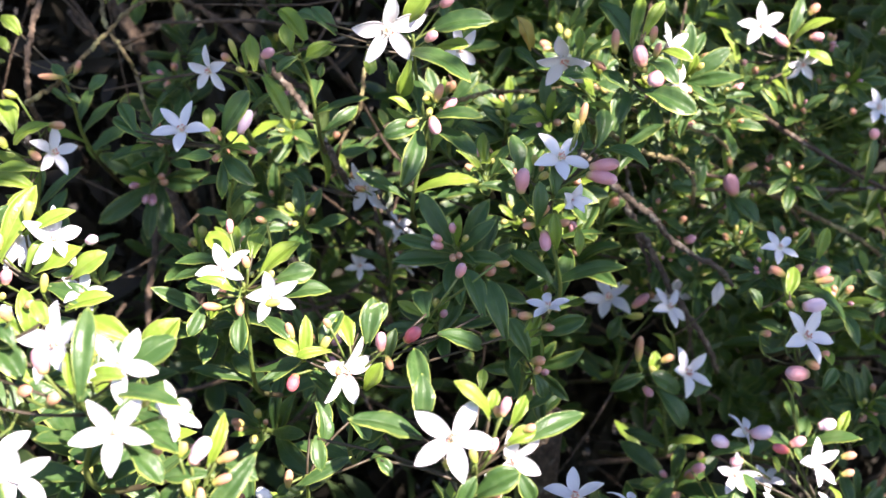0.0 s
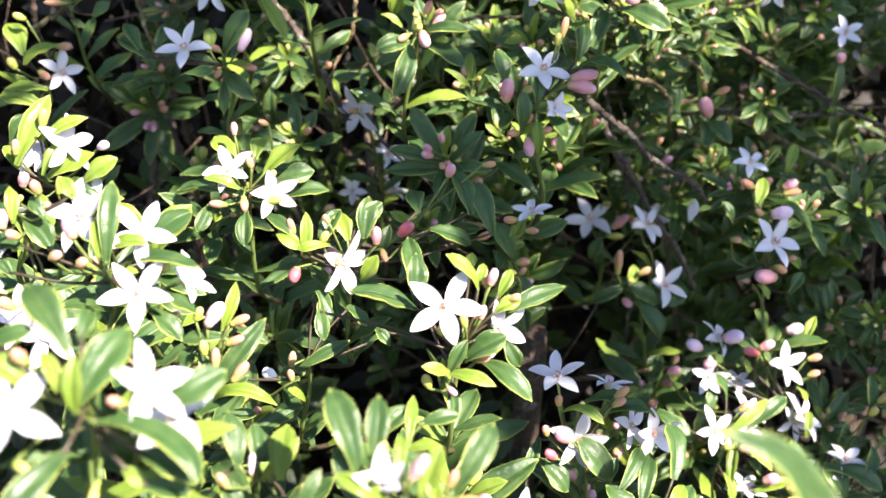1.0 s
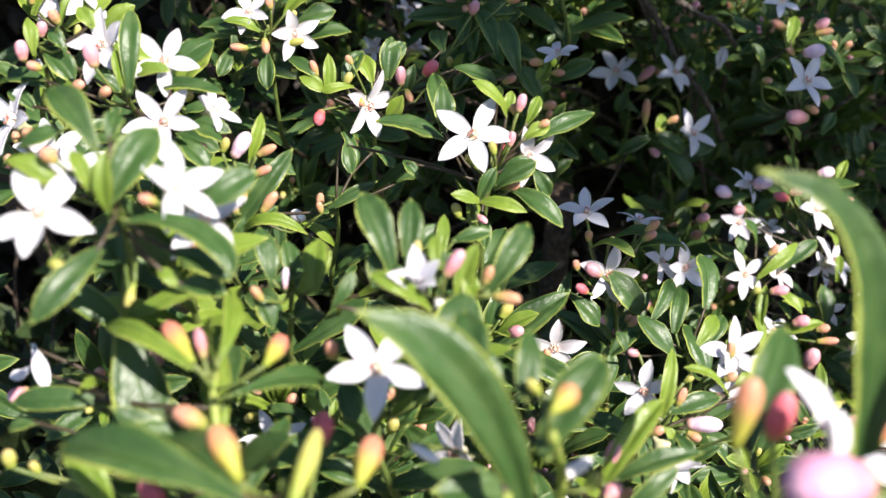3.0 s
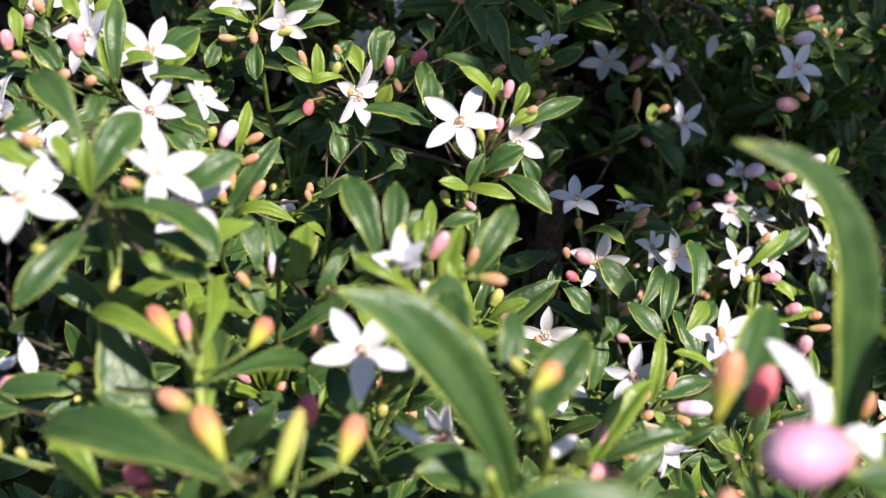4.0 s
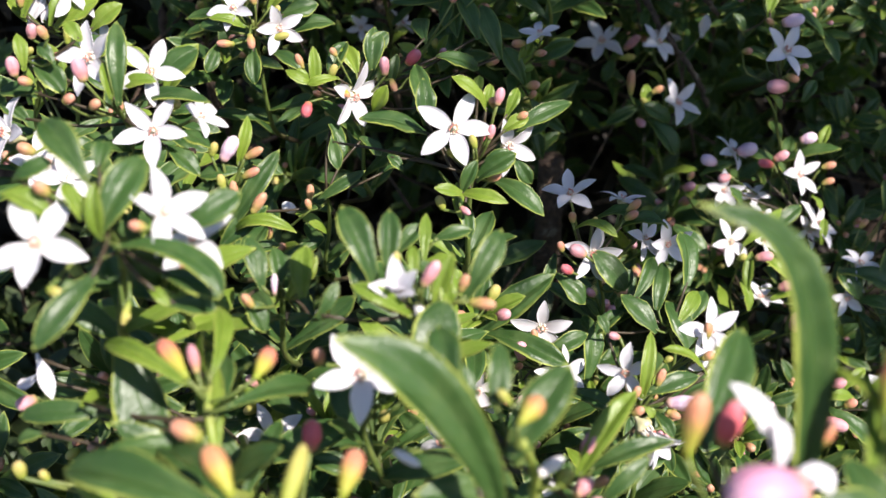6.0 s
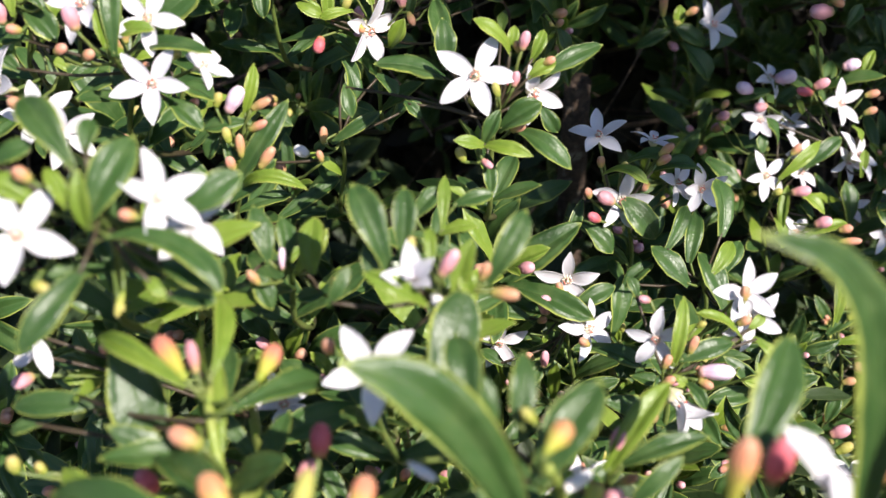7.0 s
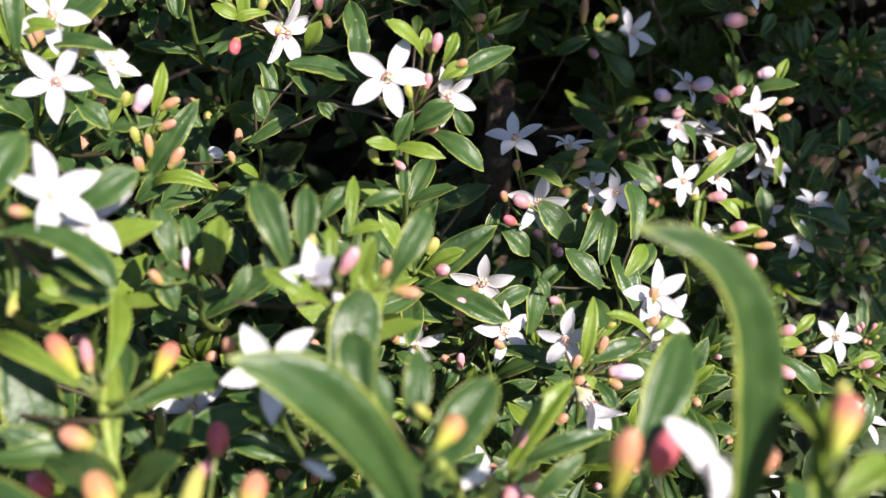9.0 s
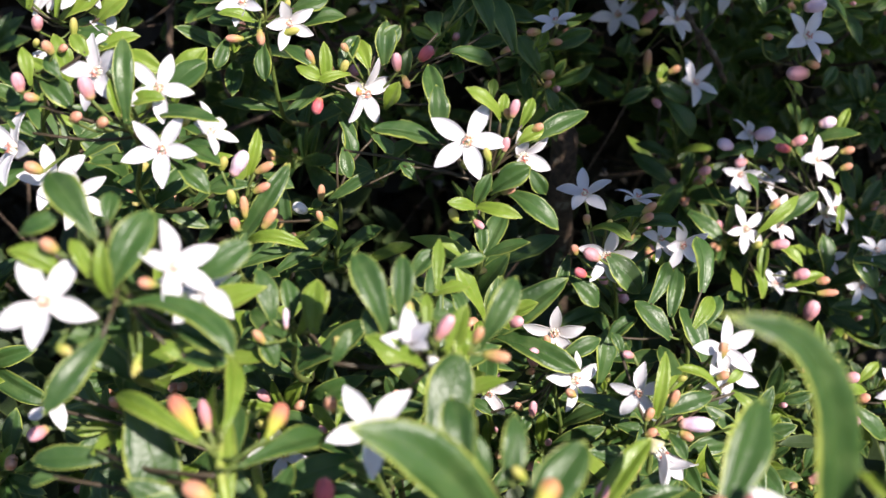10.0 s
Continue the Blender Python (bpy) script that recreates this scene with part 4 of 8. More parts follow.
s = sprig((7.69, 33.43, 82.14), (7.12, 31.87, 85.15), 0.075, "shaded sprig with a bluish-white star flower and broad leaves")
flower(s, (7.73, 31.98, 85.49), (0.49, -0.75, 0.44), 12, 0.92)
bud(s, (6.23, 32.10, 85.82), (6.30, 32.20, 86.65), 0.33, "o")
bud(s, (6.94, 32.10, 85.83), (7.36, 32.01, 86.06), 0.30, "o")
bud(s, (6.85, 31.98, 85.48), (6.56, 31.93, 85.71), 0.25, "g")
bud(s, (6.42, 31.91, 85.02), (6.66, 31.61, 84.87), 0.32, "p")
leaf(s, (7.51, 31.53, 85.07), (6.56, 31.44, 85.74), 0.72, (0.46, -0.69, 0.56), 0.1, "d")
leaf(s, (6.79, 31.55, 85.14), (7.64, 30.98, 84.05), 0.92, (0.39, -0.65, 0.65), 0.12, "d")
leaf(s, (6.59, 31.99, 85.48), (5.33, 31.82, 84.97), 0.47, (-0.10, -0.86, 0.51), 0.1, "d")
leaf(s, (6.67, 31.96, 85.40), (6.85, 32.21, 86.17), 0.47, (0.19, -0.94, 0.27), 0.1, "y")
leaf(s, (8.02, 31.75, 84.81), (8.63, 32.25, 85.36), 0.60, (0.09, -0.79, 0.61), 0.1, "d")

s = sprig((10.86, 29.83, 84.03), (10.17, 28.41, 87.48), 0.075, "sprig with a white star flower between lilac and pink buds")
flower(s, (10.09, 28.45, 88.22), (0.40, -0.70, 0.59), 30, 0.92)
bud(s, (10.09, 28.89, 88.91), (10.67, 28.70, 89.10), 0.47, "l")
bud(s, (10.18, 28.12, 87.23), (9.50, 27.90, 87.37), 0.52, "p")
bud(s, (10.17, 28.41, 87.48), (10.52, 28.22, 87.36), 0.29, "o")
bud(s, (10.56, 28.47, 87.63), (10.81, 28.37, 87.76), 0.24, "o")
bud(s, (9.85, 28.89, 88.91), (9.61, 28.84, 89.10), 0.22, "o")
bud(s, (8.90, 28.67, 88.23), (9.18, 28.54, 88.25), 0.24, "o")
leaf(s, (10.65, 28.55, 87.90), (10.87, 28.02, 87.57), 0.41, (0.30, -0.41, 0.86), 0.1, "y")
leaf(s, (9.77, 29.01, 89.29), (10.03, 29.54, 89.94), 0.47, (0.07, -0.79, 0.61), 0.1, "y")
leaf(s, (10.09, 28.11, 86.58), (9.78, 28.26, 87.03), 0.35, (0.57, -0.57, 0.59), 0.1, "y")
leaf(s, (10.73, 28.16, 86.73), (11.13, 28.36, 87.33), 0.41, (-0.28, -0.84, 0.46), 0.1, "d")

s = sprig((11.43, 32.46, 86.59), (10.49, 30.76, 89.17), 0.075, "sprig with a small white flower and salmon buds")
flower(s, (10.02, 31.02, 89.96), (0.11, -0.53, 0.84), 18, 0.60)
bud(s, (10.99, 30.76, 89.17), (11.40, 30.66, 89.45), 0.36, "p")
bud(s, (10.99, 30.70, 89.01), (11.53, 30.60, 89.14), 0.28, "o")
bud(s, (10.15, 30.76, 89.17), (9.64, 30.70, 89.47), 0.31, "o")
bud(s, (10.32, 30.76, 89.17), (10.61, 30.73, 89.53), 0.28, "o")
leaf(s, (10.66, 30.68, 88.93), (11.84, 29.78, 88.13), 0.66, (0.32, -0.36, 0.88), 0.15, "d")
leaf(s, (10.32, 30.55, 88.53), (10.15, 30.81, 89.33), 0.51, (0.46, -0.81, 0.37), 0.1, "y")
leaf(s, (10.99, 30.60, 88.69), (10.99, 30.86, 89.49), 0.37, (0.13, -0.94, 0.31), 0.1, "y")
leaf(s, (9.49, 30.45, 88.21), (9.15, 30.66, 88.85), 0.46, (0.49, -0.72, 0.50), 0.1, "d")
leaf(s, (11.16, 30.91, 89.65), (11.49, 31.23, 90.60), 0.41, (-0.17, -0.92, 0.36), 0.1, "y")

s = sprig((10.08, 36.58, 87.87), (9.50, 35.05, 90.98), 0.075, "leafy sprig with a round pink bud and dark leaves")
bud(s, (9.53, 34.62, 90.58), (9.25, 34.51, 91.27), 0.60, "p")
bud(s, (9.78, 35.14, 91.24), (10.29, 35.07, 91.49), 0.28, "o")
bud(s, (9.50, 35.17, 91.33), (9.37, 35.17, 91.71), 0.23, "o")
leaf(s, (9.31, 35.11, 91.15), (9.40, 35.49, 92.30), 0.48, (0.28, -0.92, 0.28), 0.12, "y")
leaf(s, (8.48, 34.97, 90.71), (8.44, 35.32, 91.77), 0.61, (0.43, -0.85, 0.30), 0.1, "d")
leaf(s, (9.59, 34.87, 90.45), (10.34, 34.15, 89.86), 0.74, (0.08, -0.58, 0.81), 0.1, "d")
leaf(s, (9.41, 34.87, 90.45), (9.46, 34.11, 89.71), 0.66, (0.42, -0.61, 0.67), 0.1, "d")
leaf(s, (8.66, 34.97, 90.71), (7.49, 34.74, 90.96), 0.74, (0.27, -0.69, 0.67), 0.1, "d")
leaf(s, (9.78, 34.99, 90.80), (10.15, 35.16, 91.33), 0.38, (-0.26, -0.85, 0.46), 0.1, "y")
bud(s, (7.80, 34.63, 89.61), (7.99, 34.56, 89.86), 0.25, "o")
bud(s, (7.98, 34.43, 89.01), (8.29, 34.31, 89.26), 0.33, "p")

s = sprig((12.41, 38.04, 92.32), (11.44, 36.44, 95.21), 0.075, "sunlit sprig with a white flower, pink buds and yellow-green leaves")
flower(s, (10.51, 36.63, 95.77), (0.02, -0.90, 0.44), 6, 0.84)
bud(s, (11.28, 36.21, 95.15), (10.80, 36.12, 95.51), 0.39, "p")
bud(s, (12.00, 36.49, 95.39), (12.46, 36.33, 95.45), 0.33, "p")
bud(s, (11.99, 36.73, 96.09), (12.31, 36.66, 96.43), 0.34, "o")
leaf(s, (11.43, 36.15, 95.29), (12.74, 36.10, 96.13), 0.60, (-0.54, -0.18, 0.82), 0.15, "y")
leaf(s, (11.44, 36.54, 95.53), (11.90, 36.95, 96.76), 0.61, (0.26, -0.94, 0.21), 0.1, "d")
leaf(s, (11.71, 36.08, 95.08), (12.71, 35.64, 94.74), 0.52, (-0.00, -0.62, 0.79), 0.12, "y")
leaf(s, (10.32, 36.69, 94.99), (9.66, 36.90, 95.61), 0.57, (0.24, -0.81, 0.53), 0.1, "d")
leaf(s, (9.85, 36.57, 94.63), (9.29, 36.96, 95.78), 0.53, (0.62, -0.60, 0.50), 0.1, "y")
leaf(s, (11.44, 36.26, 94.68), (11.26, 36.12, 94.24), 0.31, (0.13, -0.96, 0.26), 0.1, "y")
flower(s, (11.81, 36.27, 94.72), (0.30, -0.84, -0.46), 10, 0.70)
flower(s, (14.14, 35.31, 93.36), (0.10, -0.90, 0.40), 10, 0.67)
bud(s, (13.92, 34.97, 92.35), (13.97, 34.92, 92.70), 0.39, "p")
bud(s, (13.32, 35.58, 93.06), (13.44, 35.45, 93.18), 0.28, "o")
leaf(s, (13.87, 34.85, 90.87), (14.04, 34.96, 92.54), 0.40, (0.15, -0.65, 0.74), 0.08, "d")
leaf(s, (10.69, 36.63, 93.87), (11.38, 36.88, 93.35), 0.56, (0.58, -0.68, 0.45), 0.12, "y")
leaf(s, (10.69, 36.57, 93.69), (11.38, 36.70, 92.81), 0.45, (0.60, -0.71, 0.37), 0.12, "d")

s = sprig((18.85, 47.73, 86.71), (18.39, 46.12, 89.58), 0.075, "far sprig with a shaded white flower")
flower(s, (18.65, 46.59, 91.01), (-0.28, -0.91, 0.30), 18, 0.84)
leaf(s, (17.78, 45.61, 88.02), (18.26, 46.20, 89.81), 0.51, (-0.09, -0.94, 0.33), 0.12, "y")
leaf(s, (16.93, 45.60, 87.97), (16.88, 45.90, 88.89), 0.57, (0.32, -0.89, 0.31), 0.1, "y")
bud(s, (16.69, 46.59, 90.96), (17.36, 46.40, 90.87), 0.29, "o")
flower(s, (18.50, 47.80, 94.64), (0.20, -0.98, -0.10), 0, 0.70)
leaf(s, (17.51, 46.90, 95.09), (18.46, 46.93, 95.21), 0.59, (-0.06, -0.72, 0.69), 0.1, "d")
bud(s, (17.10, 47.91, 94.79), (17.39, 47.77, 95.12), 0.37, "o")

s = sprig((-4.71, 25.30, 88.54), (-4.53, 23.73, 91.53), 0.075, "sunlit sprig of rounded leaves with half-open flowers and buds")
flower(s, (-3.92, 23.48, 91.42), (0.45, -0.89, -0.07), 10, 0.70)
flower(s, (-4.90, 23.72, 91.81), (-0.21, -0.72, 0.66), 30, 0.70)
bud(s, (-4.40, 23.83, 91.83), (-4.45, 23.80, 92.12), 0.23, "o")
bud(s, (-4.98, 23.55, 90.98), (-5.40, 23.45, 91.06), 0.23, "o")
bud(s, (-4.54, 23.33, 91.27), (-4.50, 23.09, 90.96), 0.25, "o")
bud(s, (-4.08, 23.56, 91.04), (-3.62, 23.48, 91.15), 0.22, "g")
bud(s, (-3.95, 23.72, 91.53), (-3.81, 23.71, 91.81), 0.20, "g")
bud(s, (-4.79, 24.07, 92.57), (-4.79, 24.07, 92.91), 0.21, "p")
bud(s, (-3.96, 24.15, 92.82), (-4.20, 24.09, 92.93), 0.18, "o")
leaf(s, (-4.87, 24.07, 91.93), (-5.44, 24.68, 92.48), 0.62, (0.20, -0.54, 0.82), 0.1, "y")
leaf(s, (-4.37, 24.10, 92.02), (-4.28, 24.67, 92.48), 0.46, (0.07, -0.63, 0.77), 0.1, "y")
leaf(s, (-4.11, 23.80, 91.75), (-3.23, 24.03, 92.47), 0.61, (-0.40, -0.61, 0.69), 0.1, "y")
leaf(s, (-3.82, 23.74, 91.60), (-2.87, 23.82, 91.84), 0.59, (-0.10, -0.77, 0.62), 0.1, "d")
leaf(s, (-3.61, 23.92, 91.18), (-2.54, 23.97, 91.34), 0.55, (-0.10, -0.53, 0.84), 0.1, "d")
leaf(s, (-4.52, 23.23, 90.97), (-4.51, 22.67, 90.26), 0.48, (-0.03, -0.79, 0.61), 0.12, "d")
leaf(s, (-4.67, 23.40, 91.49), (-5.47, 23.21, 91.85), 0.39, (0.46, -0.40, 0.79), 0.12, "y")
leaf(s, (-5.09, 23.66, 91.31), (-5.86, 23.73, 91.53), 0.45, (0.18, -0.54, 0.83), 0.1, "d")
leaf(s, (-5.43, 23.57, 91.04), (-5.69, 22.98, 90.53), 0.42, (0.47, -0.68, 0.55), 0.1, "d")
leaf(s, (-4.08, 23.48, 90.80), (-3.38, 22.95, 90.47), 0.39, (0.03, -0.49, 0.87), 0.1, "d")

s = sprig((-2.29, 24.68, 86.71), (-2.15, 23.15, 89.83), 0.075, "sprig with a side-facing white flower and deep pink buds")
flower(s, (-2.30, 22.83, 89.81), (0.78, -0.62, -0.09), 54, 0.92)
# A small bud shape added as the red-orange centre of the flower.
bud(s, (-2.32, 22.66, 89.94), (-2.28, 22.52, 89.78), 0.18, "q")
bud(s, (-1.37, 23.22, 90.05), (-1.37, 23.22, 90.52), 0.30, "p")
bud(s, (-0.83, 23.29, 90.26), (-0.50, 23.21, 90.61), 0.36, "k")
bud(s, (-3.29, 23.08, 89.54), (-3.41, 22.79, 89.26), 0.34, "k")
bud(s, (-3.37, 23.32, 90.31), (-3.49, 23.33, 90.70), 0.22, "o")
bud(s, (-2.73, 23.23, 90.07), (-2.55, 23.21, 90.41), 0.25, "g")
bud(s, (-2.53, 23.39, 90.56), (-2.65, 23.36, 90.78), 0.20, "o")
bud(s, (-1.25, 23.19, 89.95), (-1.14, 22.99, 89.69), 0.22, "o")
leaf(s, (-3.13, 22.97, 89.91), (-3.08, 23.31, 90.93), 0.37, (0.33, -0.90, 0.28), 0.1, "y")
leaf(s, (-2.77, 23.23, 90.05), (-2.30, 23.81, 90.88), 0.59, (-0.27, -0.71, 0.65), 0.1, "d")
leaf(s, (-2.08, 23.27, 90.19), (-2.38, 23.87, 90.72), 0.52, (0.18, -0.60, 0.78), 0.1, "y")
leaf(s, (-1.71, 23.45, 90.12), (-1.58, 23.99, 91.11), 0.60, (0.08, -0.88, 0.47), 0.1, "d")
leaf(s, (-1.91, 23.67, 90.45), (-1.26, 23.94, 90.96), 0.52, (0.12, -0.93, 0.35), 0.1, "d")
leaf(s, (-3.09, 23.01, 90.03), (-3.79, 22.96, 90.49), 0.40, (0.37, -0.81, 0.46), 0.12, "y")
leaf(s, (-2.51, 23.05, 90.15), (-3.27, 22.74, 90.17), 0.31, (0.27, -0.62, 0.73), 0.12, "y")
leaf(s, (-0.57, 22.94, 89.22), (-0.50, 23.27, 90.22), 0.61, (-0.24, -0.92, 0.32), 0.1, "d")
leaf(s, (-1.24, 23.15, 89.83), (-1.07, 23.40, 90.59), 0.35, (-0.26, -0.90, 0.36), 0.1, "d")
leaf(s, (-2.69, 22.91, 89.09), (-2.64, 22.26, 88.40), 0.43, (0.16, -0.71, 0.68), 0.12, "d")
leaf(s, (-1.76, 22.95, 89.22), (-1.35, 22.78, 89.99), 0.45, (-0.27, -0.96, -0.07), 0.1, "y")
leaf(s, (-0.34, 23.46, 90.81), (-0.48, 24.23, 91.21), 0.54, (-0.21, -0.48, 0.85), 0.1, "d")
leaf(s, (-0.09, 23.34, 90.45), (0.97, 23.79, 89.90), 0.61, (0.55, -0.41, 0.73), 0.1, "d")
leaf(s, (1.50, 23.85, 90.09), (1.09, 24.68, 91.33), 0.60, (-0.02, -0.83, 0.55), 0.15, "d")
leaf(s, (0.97, 24.02, 90.59), (0.58, 24.77, 91.59), 0.59, (0.22, -0.74, 0.64), 0.1, "d")
bud(s, (0.37, 24.31, 91.44), (0.50, 24.26, 91.79), 0.30, "p")
bud(s, (1.23, 24.39, 91.72), (1.56, 24.30, 91.78), 0.20, "o")

s = sprig((2.12, 28.10, 85.97), (1.98, 26.57, 89.10), 0.075, "shaded sprig with a half-open pinkish flower and orange buds")
flower(s, (2.79, 26.78, 89.73), (-0.15, -0.27, 0.95), 24, 0.60)
bud(s, (2.35, 26.71, 89.52), (1.97, 26.59, 89.57), 0.27, "o")
bud(s, (2.57, 26.61, 89.24), (2.92, 26.50, 89.29), 0.25, "o")
bud(s, (2.32, 26.35, 88.39), (2.67, 26.20, 88.50), 0.31, "o")
bud(s, (1.25, 26.55, 89.03), (1.61, 26.48, 89.21), 0.25, "o")
bud(s, (2.40, 26.26, 88.09), (2.56, 26.19, 88.31), 0.22, "o")
leaf(s, (2.57, 26.57, 89.10), (3.69, 26.13, 89.72), 0.56, (-0.48, -0.83, 0.28), 0.1, "d")
leaf(s, (2.13, 26.52, 88.96), (2.57, 26.73, 89.59), 0.44, (-0.05, -0.94, 0.34), 0.1, "y")
leaf(s, (2.28, 26.39, 88.54), (1.76, 26.71, 89.52), 0.62, (0.23, -0.88, 0.41), 0.1, "d")
leaf(s, (2.42, 26.25, 88.12), (2.72, 26.04, 87.50), 0.45, (0.43, -0.78, 0.46), 0.1, "d")
leaf(s, (2.13, 26.48, 88.82), (2.57, 26.52, 88.96), 0.29, (-0.12, -0.77, 0.63), 0.1, "y")
leaf(s, (1.84, 26.30, 88.26), (2.10, 26.94, 88.62), 0.48, (-0.06, -0.47, 0.88), 0.1, "d")

s = sprig((0.33, 19.47, 86.91), (0.59, 18.15, 89.98), 0.085, "sunlit sprig with a large white star flower and young leaves")
flower(s, (0.18, 18.10, 90.57), (-0.02, -0.83, 0.55), 48, 0.84)
leaf(s, (-0.39, 20.38, 89.84), (-0.61, 21.65, 90.88), 0.54, (0.20, -0.85, 0.50), 0.08, "d")
leaf(s, (0.76, 20.23, 90.47), (0.83, 20.60, 90.85), 0.26, (0.15, -0.65, 0.74), 0.08, "y")
bud(s, (0.82, 19.36, 89.96), (0.72, 19.18, 89.82), 0.23, "k")
bud(s, (0.60, 19.23, 89.91), (0.61, 19.38, 90.00), 0.19, "g")
bud(s, (0.94, 19.10, 88.96), (1.09, 19.17, 89.12), 0.21, "o")
flower(s, (1.24, 18.51, 90.04), (0.42, -0.86, -0.27), 20, 0.70)
bud(s, (1.07, 18.37, 90.89), (1.19, 18.41, 91.25), 0.24, "p")
bud(s, (0.88, 18.08, 90.29), (0.96, 18.11, 90.59), 0.20, "p")
bud(s, (0.58, 17.92, 90.18), (0.51, 17.95, 90.47), 0.19, "g")
bud(s, (1.47, 18.43, 90.56), (1.69, 18.38, 90.68), 0.19, "o")
bud(s, (1.03, 18.54, 90.78), (0.97, 18.54, 91.01), 0.19, "o")
bud(s, (0.79, 17.90, 89.46), (1.07, 17.86, 89.58), 0.19, "o")
bud(s, (-0.14, 17.68, 88.98), (-0.24, 17.69, 89.29), 0.24, "g")
bud(s, (0.14, 18.14, 89.93), (0.03, 18.12, 90.13), 0.19, "g")
bud(s, (0.20, 17.51, 89.10), (0.39, 17.36, 88.99), 0.18, "p")
leaf(s, (0.87, 18.35, 90.85), (0.22, 18.30, 91.69), 0.39, (0.70, -0.50, 0.51), 0.15, "y")
leaf(s, (0.86, 18.56, 90.84), (0.99, 18.77, 91.27), 0.26, (0.13, -0.91, 0.39), 0.1, "y")
leaf(s, (1.25, 18.46, 90.62), (1.56, 18.72, 91.17), 0.28, (0.05, -0.91, 0.41), 0.12, "y")
leaf(s, (1.16, 18.15, 90.43), (1.72, 18.27, 90.69), 0.36, (-0.19, -0.66, 0.72), 0.12, "y")
leaf(s, (1.40, 18.34, 90.37), (2.67, 18.84, 90.73), 0.46, (0.01, -0.59, 0.81), 0.1, "d")
leaf(s, (-0.41, 18.56, 90.36), (-1.73, 18.27, 90.92), 0.67, (0.42, -0.20, 0.89), 0.08, "d")
leaf(s, (-0.41, 19.18, 90.28), (-0.39, 19.62, 91.21), 0.52, (0.27, -0.87, 0.41), 0.1, "d")
leaf(s, (0.56, 17.65, 89.63), (1.39, 17.59, 90.20), 0.56, (-0.44, -0.70, 0.57), 0.1, "d")
leaf(s, (0.23, 17.45, 89.42), (0.59, 17.56, 90.13), 0.34, (-0.25, -0.93, 0.28), 0.1, "d")
leaf(s, (0.21, 17.46, 89.45), (1.17, 16.99, 89.40), 0.34, (-0.23, -0.55, 0.80), 0.12, "y")
leaf(s, (0.30, 17.44, 89.42), (-0.30, 17.15, 89.74), 0.29, (0.59, -0.61, 0.53), 0.12, "y")
leaf(s, (0.91, 17.92, 89.49), (1.94, 17.14, 89.01), 0.53, (-0.02, -0.54, 0.84), 0.15, "d")
leaf(s, (1.35, 18.49, 89.76), (1.73, 18.21, 89.17), 0.38, (0.12, -0.87, 0.49), 0.1, "d")
leaf(s, (0.30, 17.74, 89.12), (0.34, 17.14, 88.55), 0.33, (0.20, -0.66, 0.72), 0.12, "d")
leaf(s, (-1.24, 18.66, 89.88), (-0.94, 18.50, 89.55), 0.30, (0.41, -0.62, 0.68), 0.1, "d")
leaf(s, (-2.40, 18.92, 90.21), (-2.29, 18.46, 89.70), 0.35, (0.07, -0.73, 0.68), 0.1, "d")

s = sprig((-5.13, 11.65, 90.11), (-4.56, 10.21, 92.93), 0.085, "near sprig with large dark leaves round a white flower")
flower(s, (-5.37, 10.03, 92.54), (0.07, -0.69, 0.72), 32, 0.70)
leaf(s, (-4.68, 10.38, 93.27), (-5.37, 11.13, 93.93), 0.51, (0.19, -0.54, 0.82), 0.1, "d")
leaf(s, (-4.64, 10.79, 93.21), (-4.59, 11.15, 93.51), 0.30, (0.22, -0.64, 0.74), 0.1, "d")
leaf(s, (-4.58, 10.08, 92.65), (-3.98, 10.79, 93.45), 0.58, (0.12, -0.78, 0.61), 0.1, "d")
leaf(s, (-5.16, 10.32, 92.69), (-5.82, 10.35, 93.21), 0.41, (0.58, -0.30, 0.75), 0.15, "y")
leaf(s, (-4.78, 10.16, 92.81), (-4.99, 10.38, 93.29), 0.25, (0.52, -0.66, 0.55), 0.1, "y")
leaf(s, (-4.55, 10.03, 92.56), (-4.55, 10.18, 93.33), 0.31, (-0.18, -0.97, 0.18), 0.1, "y")
leaf(s, (-4.59, 9.67, 92.26), (-5.27, 8.76, 91.74), 0.42, (0.24, -0.61, 0.75), 0.1, "d")
bud(s, (-5.29, 9.78, 92.03), (-5.09, 9.67, 92.00), 0.18, "g")
bud(s, (-5.17, 10.31, 93.13), (-5.33, 10.29, 93.33), 0.21, "o")
leaf(s, (-5.76, 10.68, 93.22), (-5.19, 10.68, 93.45), 0.33, (-0.29, -0.64, 0.72), 0.1, "d")
long_leaf(s, [(-4.44, 10.17, 92.38), (-3.93, 10.09, 92.43), (-3.43, 9.92, 92.31), (-3.11, 9.71, 92.11), (-3.01, 9.51, 91.92)], 0.34, (-0.07, -0.33, 0.94), "d")
leaf(s, (-3.91, 10.27, 91.89), (-3.10, 9.94, 91.66), 0.42, (0.08, -0.44, 0.89), 0.12, "d")
leaf(s, (-4.13, 10.28, 91.66), (-3.81, 10.18, 91.46), 0.24, (0.21, -0.72, 0.66), 0.1, "y")
leaf(s, (-3.88, 10.18, 91.46), (-3.24, 10.14, 91.37), 0.40, (0.09, -0.50, 0.86), 0.1, "d")
bud(s, (-4.48, 10.38, 91.43), (-4.58, 10.18, 91.17), 0.14, "g")
bud(s, (-4.56, 10.34, 91.33), (-4.49, 10.22, 91.23), 0.12, "g")

